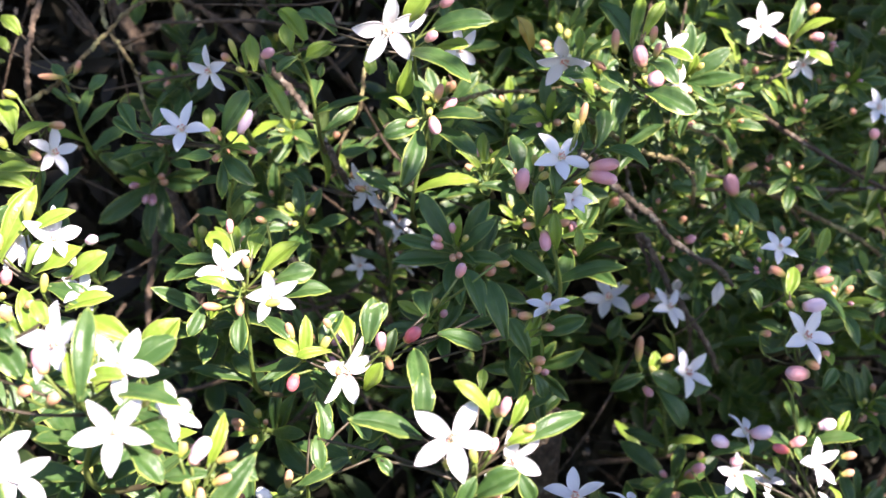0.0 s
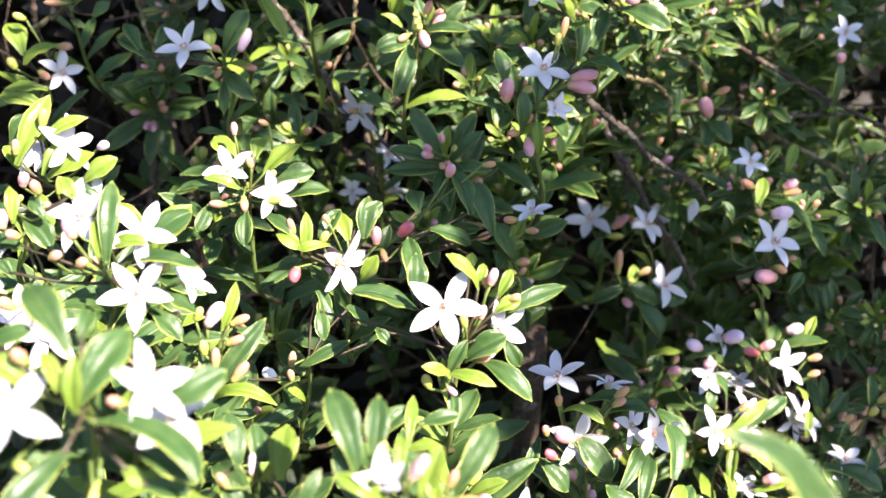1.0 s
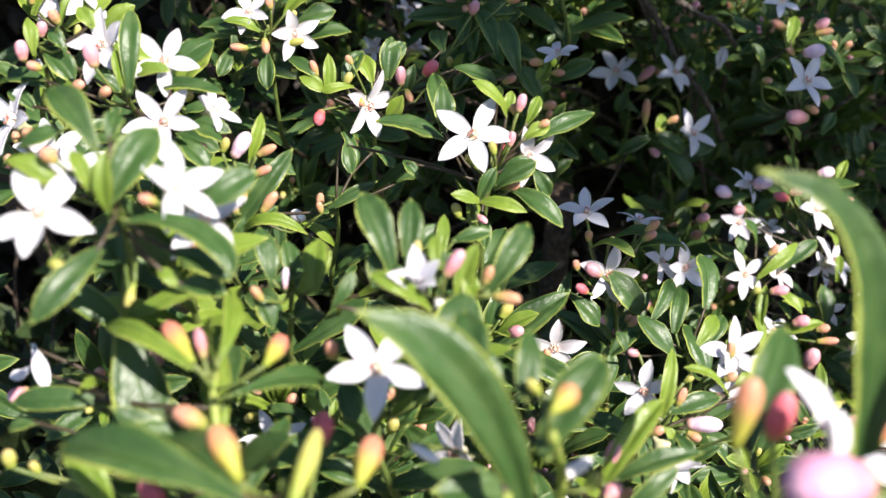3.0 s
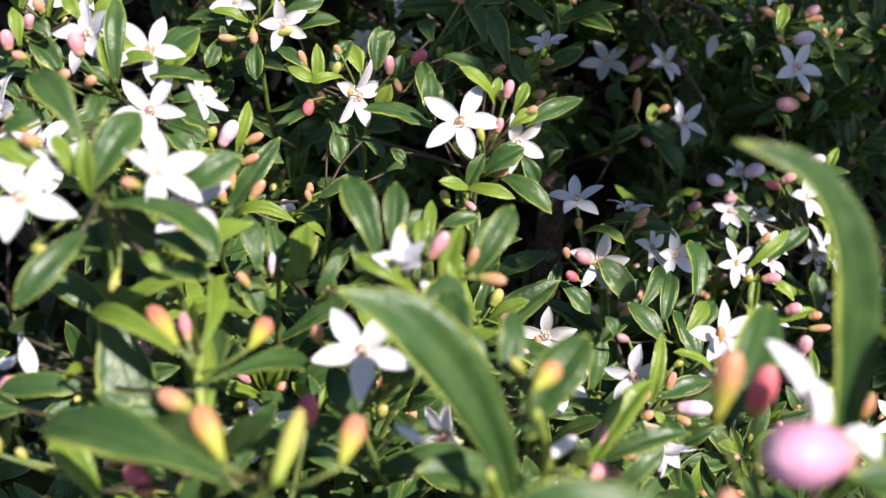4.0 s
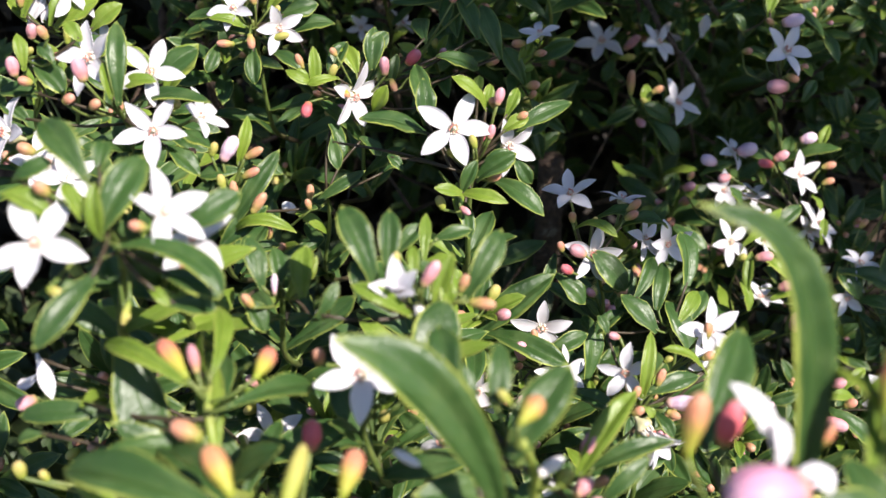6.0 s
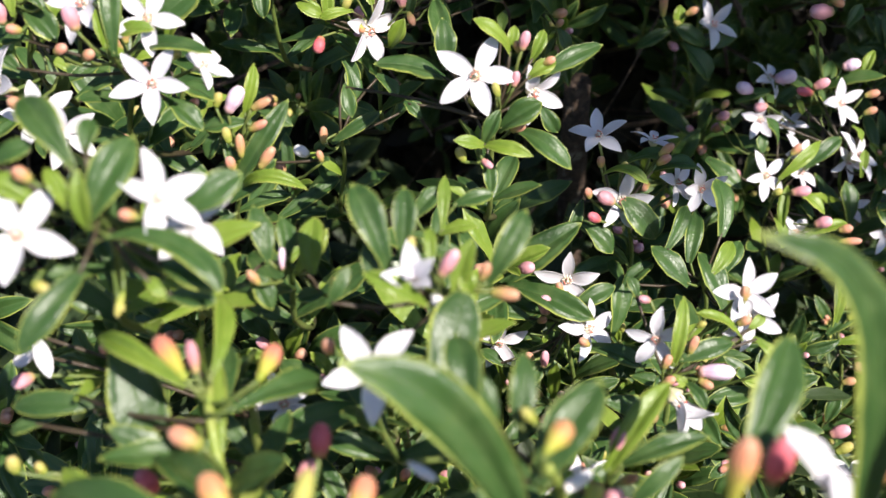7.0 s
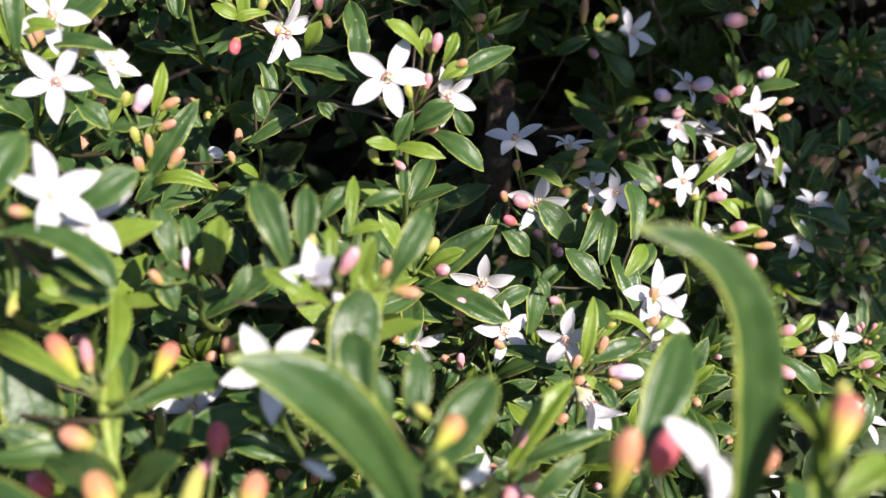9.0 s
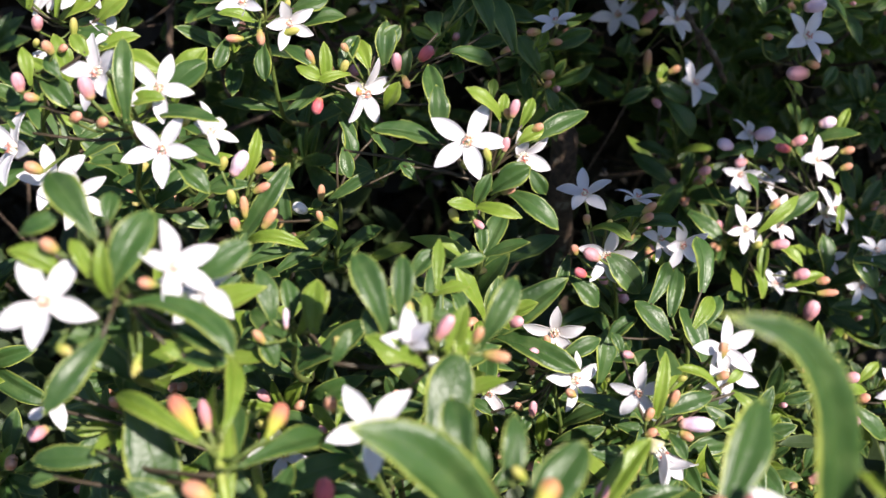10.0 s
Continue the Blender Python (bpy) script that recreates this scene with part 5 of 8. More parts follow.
s = sprig((-4.60, 12.35, 90.36), (-4.08, 10.55, 92.40), 0.075, "near white flower beside a broad green leaf")
flower(s, (-3.91, 10.64, 92.58), (0.61, -0.61, 0.50), 60, 0.68)
bud(s, (-3.99, 10.21, 92.61), (-4.19, 10.15, 92.71), 0.18, "o")
leaf(s, (-3.63, 10.74, 92.32), (-2.87, 11.11, 92.64), 0.48, (0.15, -0.80, 0.58), 0.08, "d")

s = sprig((-6.65, 18.35, 89.71), (-6.11, 16.72, 92.10), 0.075, "cluster sprig of several sunlit white flowers and leaves")
flower(s, (-5.40, 16.47, 91.57), (0.13, -0.88, 0.46), 36, 0.76)
flower(s, (-5.40, 17.02, 92.53), (0.25, -0.80, 0.52), 36, 0.66)
flower(s, (-4.73, 17.12, 91.55), (0.86, -0.28, 0.43), 54, 0.60)
flower(s, (-6.52, 17.45, 92.72), (-0.35, -0.72, 0.45), 18, 0.76)
bud(s, (-6.49, 16.69, 92.50), (-6.57, 16.72, 92.95), 0.33, "p")
bud(s, (-6.49, 16.72, 91.97), (-6.28, 16.61, 92.14), 0.23, "o")
bud(s, (-6.97, 16.75, 92.11), (-6.73, 16.66, 92.25), 0.23, "o")
bud(s, (-5.12, 17.07, 91.76), (-4.91, 16.95, 91.90), 0.22, "g")
leaf(s, (-5.96, 16.50, 92.11), (-5.89, 17.20, 93.57), 0.44, (0.16, -0.89, 0.42), 0.1, "d")
leaf(s, (-6.10, 16.56, 92.23), (-6.21, 16.85, 92.84), 0.31, (0.54, -0.71, 0.44), 0.12, "y")
leaf(s, (-5.41, 17.35, 92.26), (-4.60, 17.70, 92.77), 0.63, (-0.13, -0.70, 0.70), 0.1, "d")
leaf(s, (-5.93, 16.84, 92.36), (-5.23, 16.69, 92.49), 0.36, (-0.27, -0.52, 0.81), 0.15, "y")
leaf(s, (-5.72, 17.01, 92.00), (-4.23, 16.29, 92.13), 0.38, (-0.24, -0.35, 0.90), 0.12, "d")
leaf(s, (-5.20, 16.73, 91.42), (-4.37, 16.51, 91.20), 0.55, (0.26, -0.02, 0.97), 0.1, "d")
leaf(s, (-5.31, 16.63, 91.22), (-4.66, 16.28, 90.70), 0.49, (0.38, -0.46, 0.80), 0.12, "d")
leaf(s, (-7.73, 17.67, 92.71), (-7.13, 17.20, 92.17), 0.54, (0.20, -0.61, 0.77), 0.1, "d")
leaf(s, (-7.67, 17.30, 92.17), (-8.45, 17.34, 92.25), 0.49, (0.08, -0.33, 0.94), 0.1, "d")
leaf(s, (-7.94, 17.18, 91.67), (-8.45, 17.35, 92.03), 0.40, (0.35, -0.54, 0.77), 0.1, "d")
leaf(s, (-6.90, 17.83, 92.58), (-7.24, 17.66, 92.21), 0.33, (-0.25, -0.77, 0.59), 0.1, "d")

s = sprig((-8.56, 19.11, 90.83), (-7.83, 17.35, 92.95), 0.075, "sprig with white petals and pink-tipped buds")
bud(s, (-7.90, 17.15, 92.54), (-7.90, 17.17, 92.92), 0.29, "p")
bud(s, (-7.59, 17.13, 92.40), (-7.81, 17.02, 92.52), 0.22, "o")
bud(s, (-7.27, 17.50, 93.11), (-7.36, 17.42, 93.38), 0.23, "o")
leaf(s, (-7.79, 17.21, 92.67), (-7.87, 17.52, 93.33), 0.30, (0.41, -0.80, 0.43), 0.1, "y")
leaf(s, (-7.22, 17.25, 92.74), (-7.51, 17.43, 93.13), 0.32, (0.35, -0.71, 0.61), 0.1, "d")
leaf(s, (-6.69, 17.41, 93.10), (-6.98, 17.60, 93.48), 0.32, (0.29, -0.76, 0.58), 0.1, "y")
flower(s, (-8.22, 16.97, 91.48), (-0.69, -0.48, 0.55), 6, 0.84)
bud(s, (-7.52, 16.26, 91.35), (-7.79, 16.19, 91.56), 0.28, "o")
flower(s, (-7.62, 16.72, 90.94), (0.31, -0.69, 0.65), 0, 0.70)
flower(s, (-7.27, 16.60, 90.69), (0.50, -0.83, 0.26), 0, 0.70)

s = sprig((-4.97, 18.65, 87.54), (-4.12, 17.06, 90.02), 0.075, "spray of salmon buds and a lilac bud among narrow leaves")
bud(s, (-4.37, 17.30, 90.52), (-4.04, 17.33, 91.00), 0.35, "l")
bud(s, (-4.58, 17.35, 90.62), (-4.46, 17.36, 90.90), 0.21, "g")
bud(s, (-3.93, 17.31, 90.55), (-3.55, 17.28, 90.74), 0.21, "o")
bud(s, (-4.00, 17.15, 90.21), (-3.65, 17.12, 90.38), 0.20, "o")
bud(s, (-4.19, 16.94, 89.78), (-4.18, 17.03, 90.21), 0.21, "o")
bud(s, (-3.87, 16.84, 89.57), (-3.56, 16.90, 89.96), 0.25, "o")
bud(s, (-5.06, 17.40, 90.65), (-4.87, 17.31, 90.79), 0.20, "o")
leaf(s, (-4.12, 17.27, 90.46), (-3.84, 17.68, 91.33), 0.28, (0.31, -0.89, 0.33), 0.12, "y")
leaf(s, (-4.35, 16.76, 89.39), (-3.24, 17.39, 90.71), 0.46, (0.04, -0.92, 0.40), 0.12, "d")
leaf(s, (-4.26, 16.71, 89.29), (-2.93, 16.33, 89.43), 0.33, (-0.23, -0.51, 0.83), 0.3, "y")
leaf(s, (-4.42, 16.74, 89.35), (-4.54, 17.18, 90.28), 0.22, (0.41, -0.80, 0.43), 0.1, "d")
leaf(s, (-4.00, 17.22, 90.36), (-4.92, 17.19, 90.30), 0.38, (-0.03, -0.66, 0.75), 0.1, "d")
leaf(s, (-4.63, 16.90, 89.23), (-3.91, 17.01, 89.91), 0.28, (0.10, -0.99, 0.05), 0.1, "y")
bud(s, (-2.86, 17.75, 89.14), (-2.91, 17.77, 89.38), 0.17, "o")
leaf(s, (-2.97, 17.75, 89.15), (-2.72, 17.59, 89.27), 0.20, (-0.37, 0.09, 0.92), 0.1, "d")
leaf(s, (-4.55, 16.60, 89.06), (-3.63, 17.10, 89.63), 0.50, (0.06, -0.80, 0.60), 0.12, "d")
leaf(s, (-4.61, 17.11, 89.67), (-4.05, 17.24, 89.94), 0.38, (-0.16, -0.72, 0.67), 0.1, "d")
bud(s, (-4.37, 16.97, 90.07), (-4.41, 17.00, 90.38), 0.21, "g")
bud(s, (-4.34, 16.76, 89.61), (-4.39, 16.76, 89.90), 0.23, "o")
leaf(s, (-4.64, 17.35, 90.16), (-4.94, 17.12, 89.68), 0.38, (-0.24, -0.81, 0.54), 0.1, "d")
leaf(s, (-3.91, 17.48, 90.43), (-3.27, 17.35, 90.16), 0.44, (0.30, -0.35, 0.89), 0.1, "d")

s = sprig((-3.23, 14.39, 87.89), (-2.82, 12.73, 90.24), 0.075, "leafy sprig with upright green leaf pairs")
leaf(s, (-3.11, 12.69, 90.16), (-3.31, 13.27, 90.91), 0.44, (0.38, -0.68, 0.63), 0.1, "d")
leaf(s, (-2.86, 12.90, 90.11), (-2.95, 13.35, 90.61), 0.37, (0.49, -0.59, 0.64), 0.1, "d")
leaf(s, (-2.44, 12.45, 90.12), (-2.39, 13.01, 90.82), 0.49, (-0.18, -0.77, 0.62), 0.1, "y")
leaf(s, (-2.75, 12.62, 90.00), (-2.19, 12.91, 90.61), 0.35, (0.01, -0.90, 0.43), 0.1, "y")
bud(s, (-2.92, 12.66, 90.09), (-2.89, 12.75, 90.43), 0.14, "l")
leaf(s, (-3.44, 12.67, 90.11), (-3.12, 12.40, 89.54), 0.44, (0.64, -0.48, 0.60), 0.1, "d")
bud(s, (-3.22, 12.32, 90.08), (-3.37, 12.34, 90.32), 0.18, "o")
bud(s, (-2.07, 12.23, 89.87), (-2.09, 12.26, 90.17), 0.20, "g")
leaf(s, (-2.35, 12.66, 89.61), (-2.76, 12.47, 89.68), 0.29, (0.38, -0.56, 0.73), 0.1, "d")

s = sprig((-0.67, 12.33, 88.68), (-0.36, 10.64, 90.96), 0.075, "leafy sprig with salmon buds and a partly hidden flower")
flower(s, (-0.82, 10.80, 90.98), (0.05, -0.62, 0.78), 10, 0.66, 46)
bud(s, (-0.84, 10.82, 91.32), (-0.80, 10.88, 91.67), 0.17, "g")
bud(s, (-0.45, 10.36, 91.38), (-0.21, 10.40, 91.73), 0.23, "p")
bud(s, (0.06, 10.52, 91.17), (0.17, 10.54, 91.42), 0.17, "o")
bud(s, (0.17, 10.45, 91.03), (0.54, 10.34, 91.02), 0.21, "o")
bud(s, (-0.57, 10.65, 90.92), (-0.48, 10.46, 90.80), 0.19, "w")
leaf(s, (-1.14, 10.92, 91.08), (-1.57, 11.63, 92.10), 0.52, (0.28, -0.73, 0.62), 0.12, "d")
leaf(s, (-0.98, 11.11, 91.02), (-0.89, 11.76, 91.92), 0.39, (0.16, -0.81, 0.57), 0.1, "d")
leaf(s, (-1.41, 10.96, 90.94), (-1.35, 11.29, 91.39), 0.35, (0.06, -0.81, 0.58), 0.1, "d")
leaf(s, (-0.58, 10.76, 91.21), (-0.57, 11.19, 91.63), 0.20, (0.02, -0.71, 0.71), 0.12, "y")
leaf(s, (-0.29, 10.45, 91.01), (-0.01, 10.76, 91.66), 0.33, (-0.30, -0.80, 0.51), 0.1, "y")
leaf(s, (-0.14, 10.43, 90.97), (-0.12, 10.60, 91.34), 0.26, (0.27, -0.87, 0.40), 0.1, "y")
leaf(s, (0.10, 10.81, 90.85), (0.76, 11.42, 91.66), 0.45, (0.10, -0.83, 0.55), 0.1, "d")
leaf(s, (-0.64, 10.55, 90.76), (-1.45, 10.52, 91.39), 0.30, (0.50, -0.62, 0.61), 0.15, "y")
leaf(s, (-0.65, 11.06, 91.37), (-0.19, 10.99, 91.21), 0.27, (0.24, -0.39, 0.89), 0.1, "d")
leaf(s, (-1.99, 10.75, 90.73), (-1.66, 10.98, 91.20), 0.23, (0.06, -0.92, 0.40), 0.1, "d")
bud(s, (-2.02, 10.52, 90.11), (-2.01, 10.47, 90.40), 0.23, "o")

s = sprig((-1.40, 11.66, 87.04), (-1.28, 10.09, 89.58), 0.075, "sprig with a white flower with a red-orange centre")
flower(s, (-1.37, 9.95, 90.25), (-0.10, -0.72, 0.68), 36, 0.72)
# Bud shape added here to draw this flower's red-orange centre.
bud(s, (-1.35, 9.99, 90.04), (-1.30, 9.99, 90.19), 0.12, "q")
leaf(s, (-1.17, 10.30, 89.54), (-0.91, 10.35, 90.12), 0.40, (0.24, -0.97, -0.02), 0.1, "d")
leaf(s, (-0.94, 10.26, 89.46), (-0.61, 10.21, 89.83), 0.31, (-0.68, -0.50, 0.54), 0.1, "d")
flower(s, (-0.25, 12.27, 87.18), (-0.79, -0.37, 0.49), 0, 0.70)
flower(s, (-3.65, 14.02, 86.20), (0.23, -0.44, 0.87), 0, 0.70)

s = sprig((0.34, 7.94, 88.07), (0.10, 6.49, 90.85), 0.1, "near sprig with a long arching dark green leaf")
long_leaf(s, [(0.37, 7.09, 90.01), (0.18, 7.18, 90.84), (-0.22, 7.27, 91.67), (-0.69, 7.26, 92.28), (-1.24, 7.15, 92.71)], 0.64, (-0.33, -0.44, 0.84), "d", 0.3)
leaf(s, (-0.09, 7.79, 91.24), (-0.23, 8.56, 91.92), 0.47, (-0.05, -0.67, 0.74), 0.1, "d")

s = sprig((-2.36, 7.80, 87.42), (-2.19, 7.00, 90.72), 0.1, "near sprig with salmon and yellow-green club buds")
bud(s, (-2.58, 6.66, 91.00), (-2.88, 7.09, 91.39), 0.35, "q")
bud(s, (-2.07, 6.59, 90.74), (-1.83, 7.30, 91.18), 0.26, "g")
bud(s, (-1.41, 6.75, 90.81), (-1.23, 7.22, 91.11), 0.32, "q")
bud(s, (-2.03, 8.75, 89.93), (-2.00, 9.06, 90.22), 0.31, "k")
bud(s, (-2.33, 8.72, 89.60), (-2.16, 9.05, 89.60), 0.25, "p")
bud(s, (-3.88, 8.26, 89.37), (-4.22, 8.49, 89.66), 0.32, "k")
leaf(s, (-2.79, 7.30, 90.36), (-4.02, 8.91, 90.15), 0.60, (0.35, -0.35, 0.87), 0.08, "d")
leaf(s, (-2.48, 6.17, 91.17), (-4.59, 7.12, 91.36), 0.65, (0.10, -0.45, 0.88), 0.08, "d")

s = sprig((-3.18, 8.65, 89.51), (-3.32, 9.38, 90.87), 0.1, "yellow-green stem with young leaves and salmon club-shaped buds")
bud(s, (-3.56, 9.19, 90.91), (-3.98, 9.74, 91.16), 0.31, "q")
bud(s, (-3.46, 9.33, 90.88), (-3.61, 9.79, 91.04), 0.19, "p")
bud(s, (-2.68, 9.17, 90.84), (-2.53, 9.77, 90.89), 0.30, "q")
bud(s, (-3.34, 8.56, 90.39), (-3.74, 8.69, 90.56), 0.32, "o")
leaf(s, (-3.24, 9.29, 90.89), (-3.29, 10.53, 91.21), 0.34, (0.50, -0.80, 0.30), 0.12, "y")
leaf(s, (-3.57, 9.13, 90.85), (-4.95, 10.14, 91.03), 0.33, (0.10, -0.50, 0.85), 0.12, "y")
leaf(s, (-3.29, 9.26, 90.88), (-3.49, 10.09, 91.04), 0.21, (-0.40, -0.80, 0.30), 0.08, "y")
leaf(s, (-3.04, 8.96, 90.57), (-2.00, 10.08, 90.13), 0.47, (-0.10, -0.55, 0.83), 0.08, "d")
leaf(s, (-3.21, 9.35, 90.30), (-3.31, 10.50, 90.46), 0.29, (0.30, -0.80, 0.50), 0.08, "d")
leaf(s, (-3.20, 9.74, 90.11), (-3.10, 10.81, 90.10), 0.30, (-0.30, -0.80, 0.50), 0.08, "d")
leaf(s, (-3.54, 9.12, 90.16), (-3.48, 9.37, 90.12), 0.19, (0.15, -0.65, 0.74), 0.08, "y")
leaf(s, (-4.66, 10.14, 90.85), (-4.23, 9.34, 89.70), 0.86, (0.42, -0.66, 0.62), 0.03, "d", 0.04)
leaf(s, (-5.35, 9.98, 90.02), (-5.21, 10.61, 89.87), 0.22, (0.15, -0.65, 0.74), 0.08, "y")
leaf(s, (-4.42, 7.97, 89.62), (-5.04, 8.51, 90.29), 0.41, (0.28, -0.61, 0.75), 0.2, "y")
bud(s, (-4.26, 9.08, 89.16), (-4.41, 9.09, 89.55), 0.33, "k")
leaf(s, (-5.15, 10.23, 89.72), (-6.43, 10.26, 89.77), 0.42, (0.02, -0.61, 0.79), 0.1, "d")
leaf(s, (-5.24, 10.17, 89.59), (-4.62, 10.32, 89.90), 0.35, (-0.33, -0.41, 0.85), 0.1, "y")
long_leaf(s, [(-6.90, 12.50, 89.36), (-6.77, 12.28, 89.14), (-6.61, 12.01, 88.80)], 0.26, (0.22, -0.71, 0.67), "w")
long_leaf(s, [(-6.97, 12.52, 88.95), (-7.11, 12.38, 88.89), (-7.27, 12.28, 88.89)], 0.21, (-0.29, -0.68, 0.67), "w")
bud(s, (-6.99, 12.26, 88.66), (-7.25, 12.01, 88.67), 0.28, "p")
leaf(s, (-6.07, 10.29, 89.37), (-6.53, 10.26, 89.32), 0.29, (-0.09, -0.33, 0.94), 0.1, "d")
bud(s, (-6.31, 9.70, 89.06), (-6.33, 9.71, 89.34), 0.23, "g")
bud(s, (-6.10, 9.99, 88.74), (-6.18, 9.99, 88.94), 0.17, "g")

s = sprig((0.57, 8.44, 88.12), (0.64, 7.26, 91.04), 0.1, "near sprig with a yellow-orange bud and upright leaves")
bud(s, (0.59, 7.01, 91.47), (0.86, 7.35, 91.56), 0.29, "q")
bud(s, (-0.92, 8.25, 90.26), (-0.58, 8.05, 90.15), 0.15, "w")
bud(s, (0.82, 7.99, 89.91), (1.20, 8.13, 90.07), 0.20, "w")
bud(s, (1.33, 8.18, 89.42), (1.59, 8.37, 89.50), 0.25, "p")
bud(s, (1.11, 7.89, 89.82), (1.29, 8.09, 89.90), 0.23, "g")
leaf(s, (0.51, 7.32, 90.75), (1.28, 8.04, 91.52), 0.62, (-0.18, -0.62, 0.76), 0.1, "d")
leaf(s, (0.36, 7.79, 91.12), (0.50, 8.40, 91.69), 0.37, (0.27, -0.69, 0.67), 0.1, "d")
bud(s, (0.55, 7.74, 91.23), (0.41, 7.77, 91.41), 0.15, "g")
leaf(s, (0.11, 7.95, 90.99), (-0.03, 8.29, 91.51), 0.28, (0.53, -0.63, 0.56), 0.1, "d")

s = sprig((1.70, 10.80, 85.22), (1.67, 9.70, 88.25), 0.075, "sprig of narrow bright leaves with pink buds")
leaf(s, (-0.60, 9.21, 90.23), (-0.12, 10.38, 91.19), 0.79, (0.29, -0.67, 0.68), 0.04, "d", 0.04)
leaf(s, (1.60, 9.79, 88.39), (2.53, 10.46, 89.44), 0.42, (-0.27, -0.68, 0.68), 0.12, "y")
leaf(s, (1.76, 9.82, 88.45), (3.04, 10.01, 88.76), 0.36, (-0.14, -0.47, 0.87), 0.15, "d")
leaf(s, (1.85, 9.20, 88.41), (2.57, 9.50, 88.89), 0.30, (-0.13, -0.74, 0.66), 0.12, "d")
bud(s, (1.75, 9.70, 88.25), (2.02, 9.68, 88.40), 0.18, "o")
bud(s, (1.69, 9.91, 88.58), (1.86, 10.02, 88.99), 0.26, "p")
bud(s, (1.65, 9.14, 88.22), (1.84, 9.10, 88.51), 0.29, "p")
leaf(s, (1.03, 8.96, 88.93), (0.97, 9.12, 89.18), 0.19, (0.34, -0.75, 0.56), 0.1, "y")
flower(s, (1.41, 12.19, 85.65), (0.31, -0.61, 0.73), 0, 0.70)

s = sprig((3.62, 6.86, 87.59), (3.02, 5.44, 91.10), 0.1, "near sprig with a long hooked leaf and pink buds")
long_leaf(s, [(3.42, 6.06, 90.60), (3.47, 6.18, 91.33), (3.54, 6.33, 92.12), (3.51, 6.42, 92.79), (3.35, 6.52, 93.47), (3.00, 6.54, 93.99), (2.35, 6.48, 94.31)], 0.52, (0.32, -0.72, 0.61), "d", 0.5)
bud(s, (2.18, 5.97, 91.72), (2.35, 6.13, 92.38), 0.31, "q")
bud(s, (2.71, 6.55, 91.38), (2.86, 6.62, 91.89), 0.32, "k")
long_leaf(s, [(3.15, 5.97, 91.45), (3.08, 6.05, 91.87), (2.91, 6.09, 92.20), (2.64, 6.10, 92.50)], 0.28, (0.23, -0.53, 0.82), "w")
long_leaf(s, [(3.06, 5.80, 91.60), (3.12, 5.86, 91.87), (3.10, 5.93, 92.13)], 0.20, (0.23, -0.62, 0.75), "w")
long_leaf(s, [(3.03, 5.42, 91.84), (3.27, 5.38, 91.89), (3.43, 5.27, 91.79)], 0.30, (0.24, -0.40, 0.88), "w")
bud(s, (3.08, 5.10, 91.97), (2.30, 4.89, 92.11), 0.66, "m")
leaf(s, (2.72, 7.45, 90.65), (3.52, 8.78, 91.39), 0.64, (0.30, -0.59, 0.75), 0.06, "d")
bud(s, (2.12, 4.95, 91.11), (2.05, 5.05, 91.66), 0.28, "q")
leaf(s, (1.55, 4.75, 91.73), (0.15, 4.59, 91.92), 0.51, (0.18, -0.54, 0.83), 0.1, "d")
bud(s, (3.70, 6.58, 91.17), (3.86, 6.61, 91.55), 0.26, "q")

s = sprig((4.95, 5.92, 89.21), (3.99, 5.55, 92.04), 0.1, "near yellow-green sprig with a coral bud")
leaf(s, (3.96, 5.52, 92.14), (3.72, 6.62, 92.25), 0.33, (0.60, -0.30, 0.74), 0.14, "y")
leaf(s, (3.80, 5.39, 91.94), (4.44, 6.80, 92.04), 0.37, (-0.30, -0.75, 0.60), 0.1, "y")
bud(s, (3.96, 5.62, 92.38), (4.25, 6.13, 92.62), 0.33, "q")
bud(s, (4.18, 5.98, 92.42), (4.26, 6.37, 92.58), 0.22, "g")
leaf(s, (3.96, 5.38, 92.15), (4.53, 5.74, 92.22), 0.32, (-0.24, -0.60, 0.76), 0.08, "y")

s = sprig((3.53, 21.00, 82.61), (3.34, 20.26, 86.20), 0.075, "sprig with a pair of bluish-white flowers and pink buds")
flower(s, (2.93, 21.36, 87.34), (-0.10, -0.44, 0.89), 8, 0.74)
flower(s, (3.28, 20.35, 86.34), (0.17, -0.97, 0.19), 60, 0.76)
flower(s, (4.65, 21.18, 86.17), (0.63, -0.67, 0.39), 60, 0.60)
flower(s, (4.26, 21.86, 86.85), (0.20, 0.10, 0.97), 18, 0.60)
flower(s, (5.15, 20.92, 86.16), (0.37, -0.91, 0.20), 0, 0.70)
bud(s, (3.08, 20.05, 86.41), (2.73, 20.01, 86.69), 0.36, "p")
bud(s, (2.57, 20.22, 86.46), (2.50, 20.24, 86.72), 0.22, "o")
bud(s, (2.76, 19.95, 86.03), (2.50, 19.90, 86.25), 0.27, "k")
bud(s, (2.87, 20.74, 86.94), (2.88, 20.79, 87.20), 0.22, "o")
bud(s, (4.18, 20.83, 87.10), (4.50, 20.85, 87.36), 0.24, "o")
bud(s, (4.11, 20.73, 86.94), (4.42, 20.71, 87.14), 0.24, "o")
bud(s, (3.32, 20.69, 86.86), (3.45, 20.71, 87.06), 0.18, "g")
leaf(s, (3.36, 20.74, 86.95), (4.47, 20.87, 87.16), 0.55, (-0.19, 0.02, 0.98), 0.1, "d")
leaf(s, (2.90, 20.38, 86.94), (3.84, 19.81, 86.99), 0.36, (-0.13, -0.12, 0.98), 0.25, "y")
leaf(s, (3.33, 20.16, 86.42), (4.10, 19.79, 85.50), 0.78, (0.33, -0.75, 0.57), 0.1, "d")
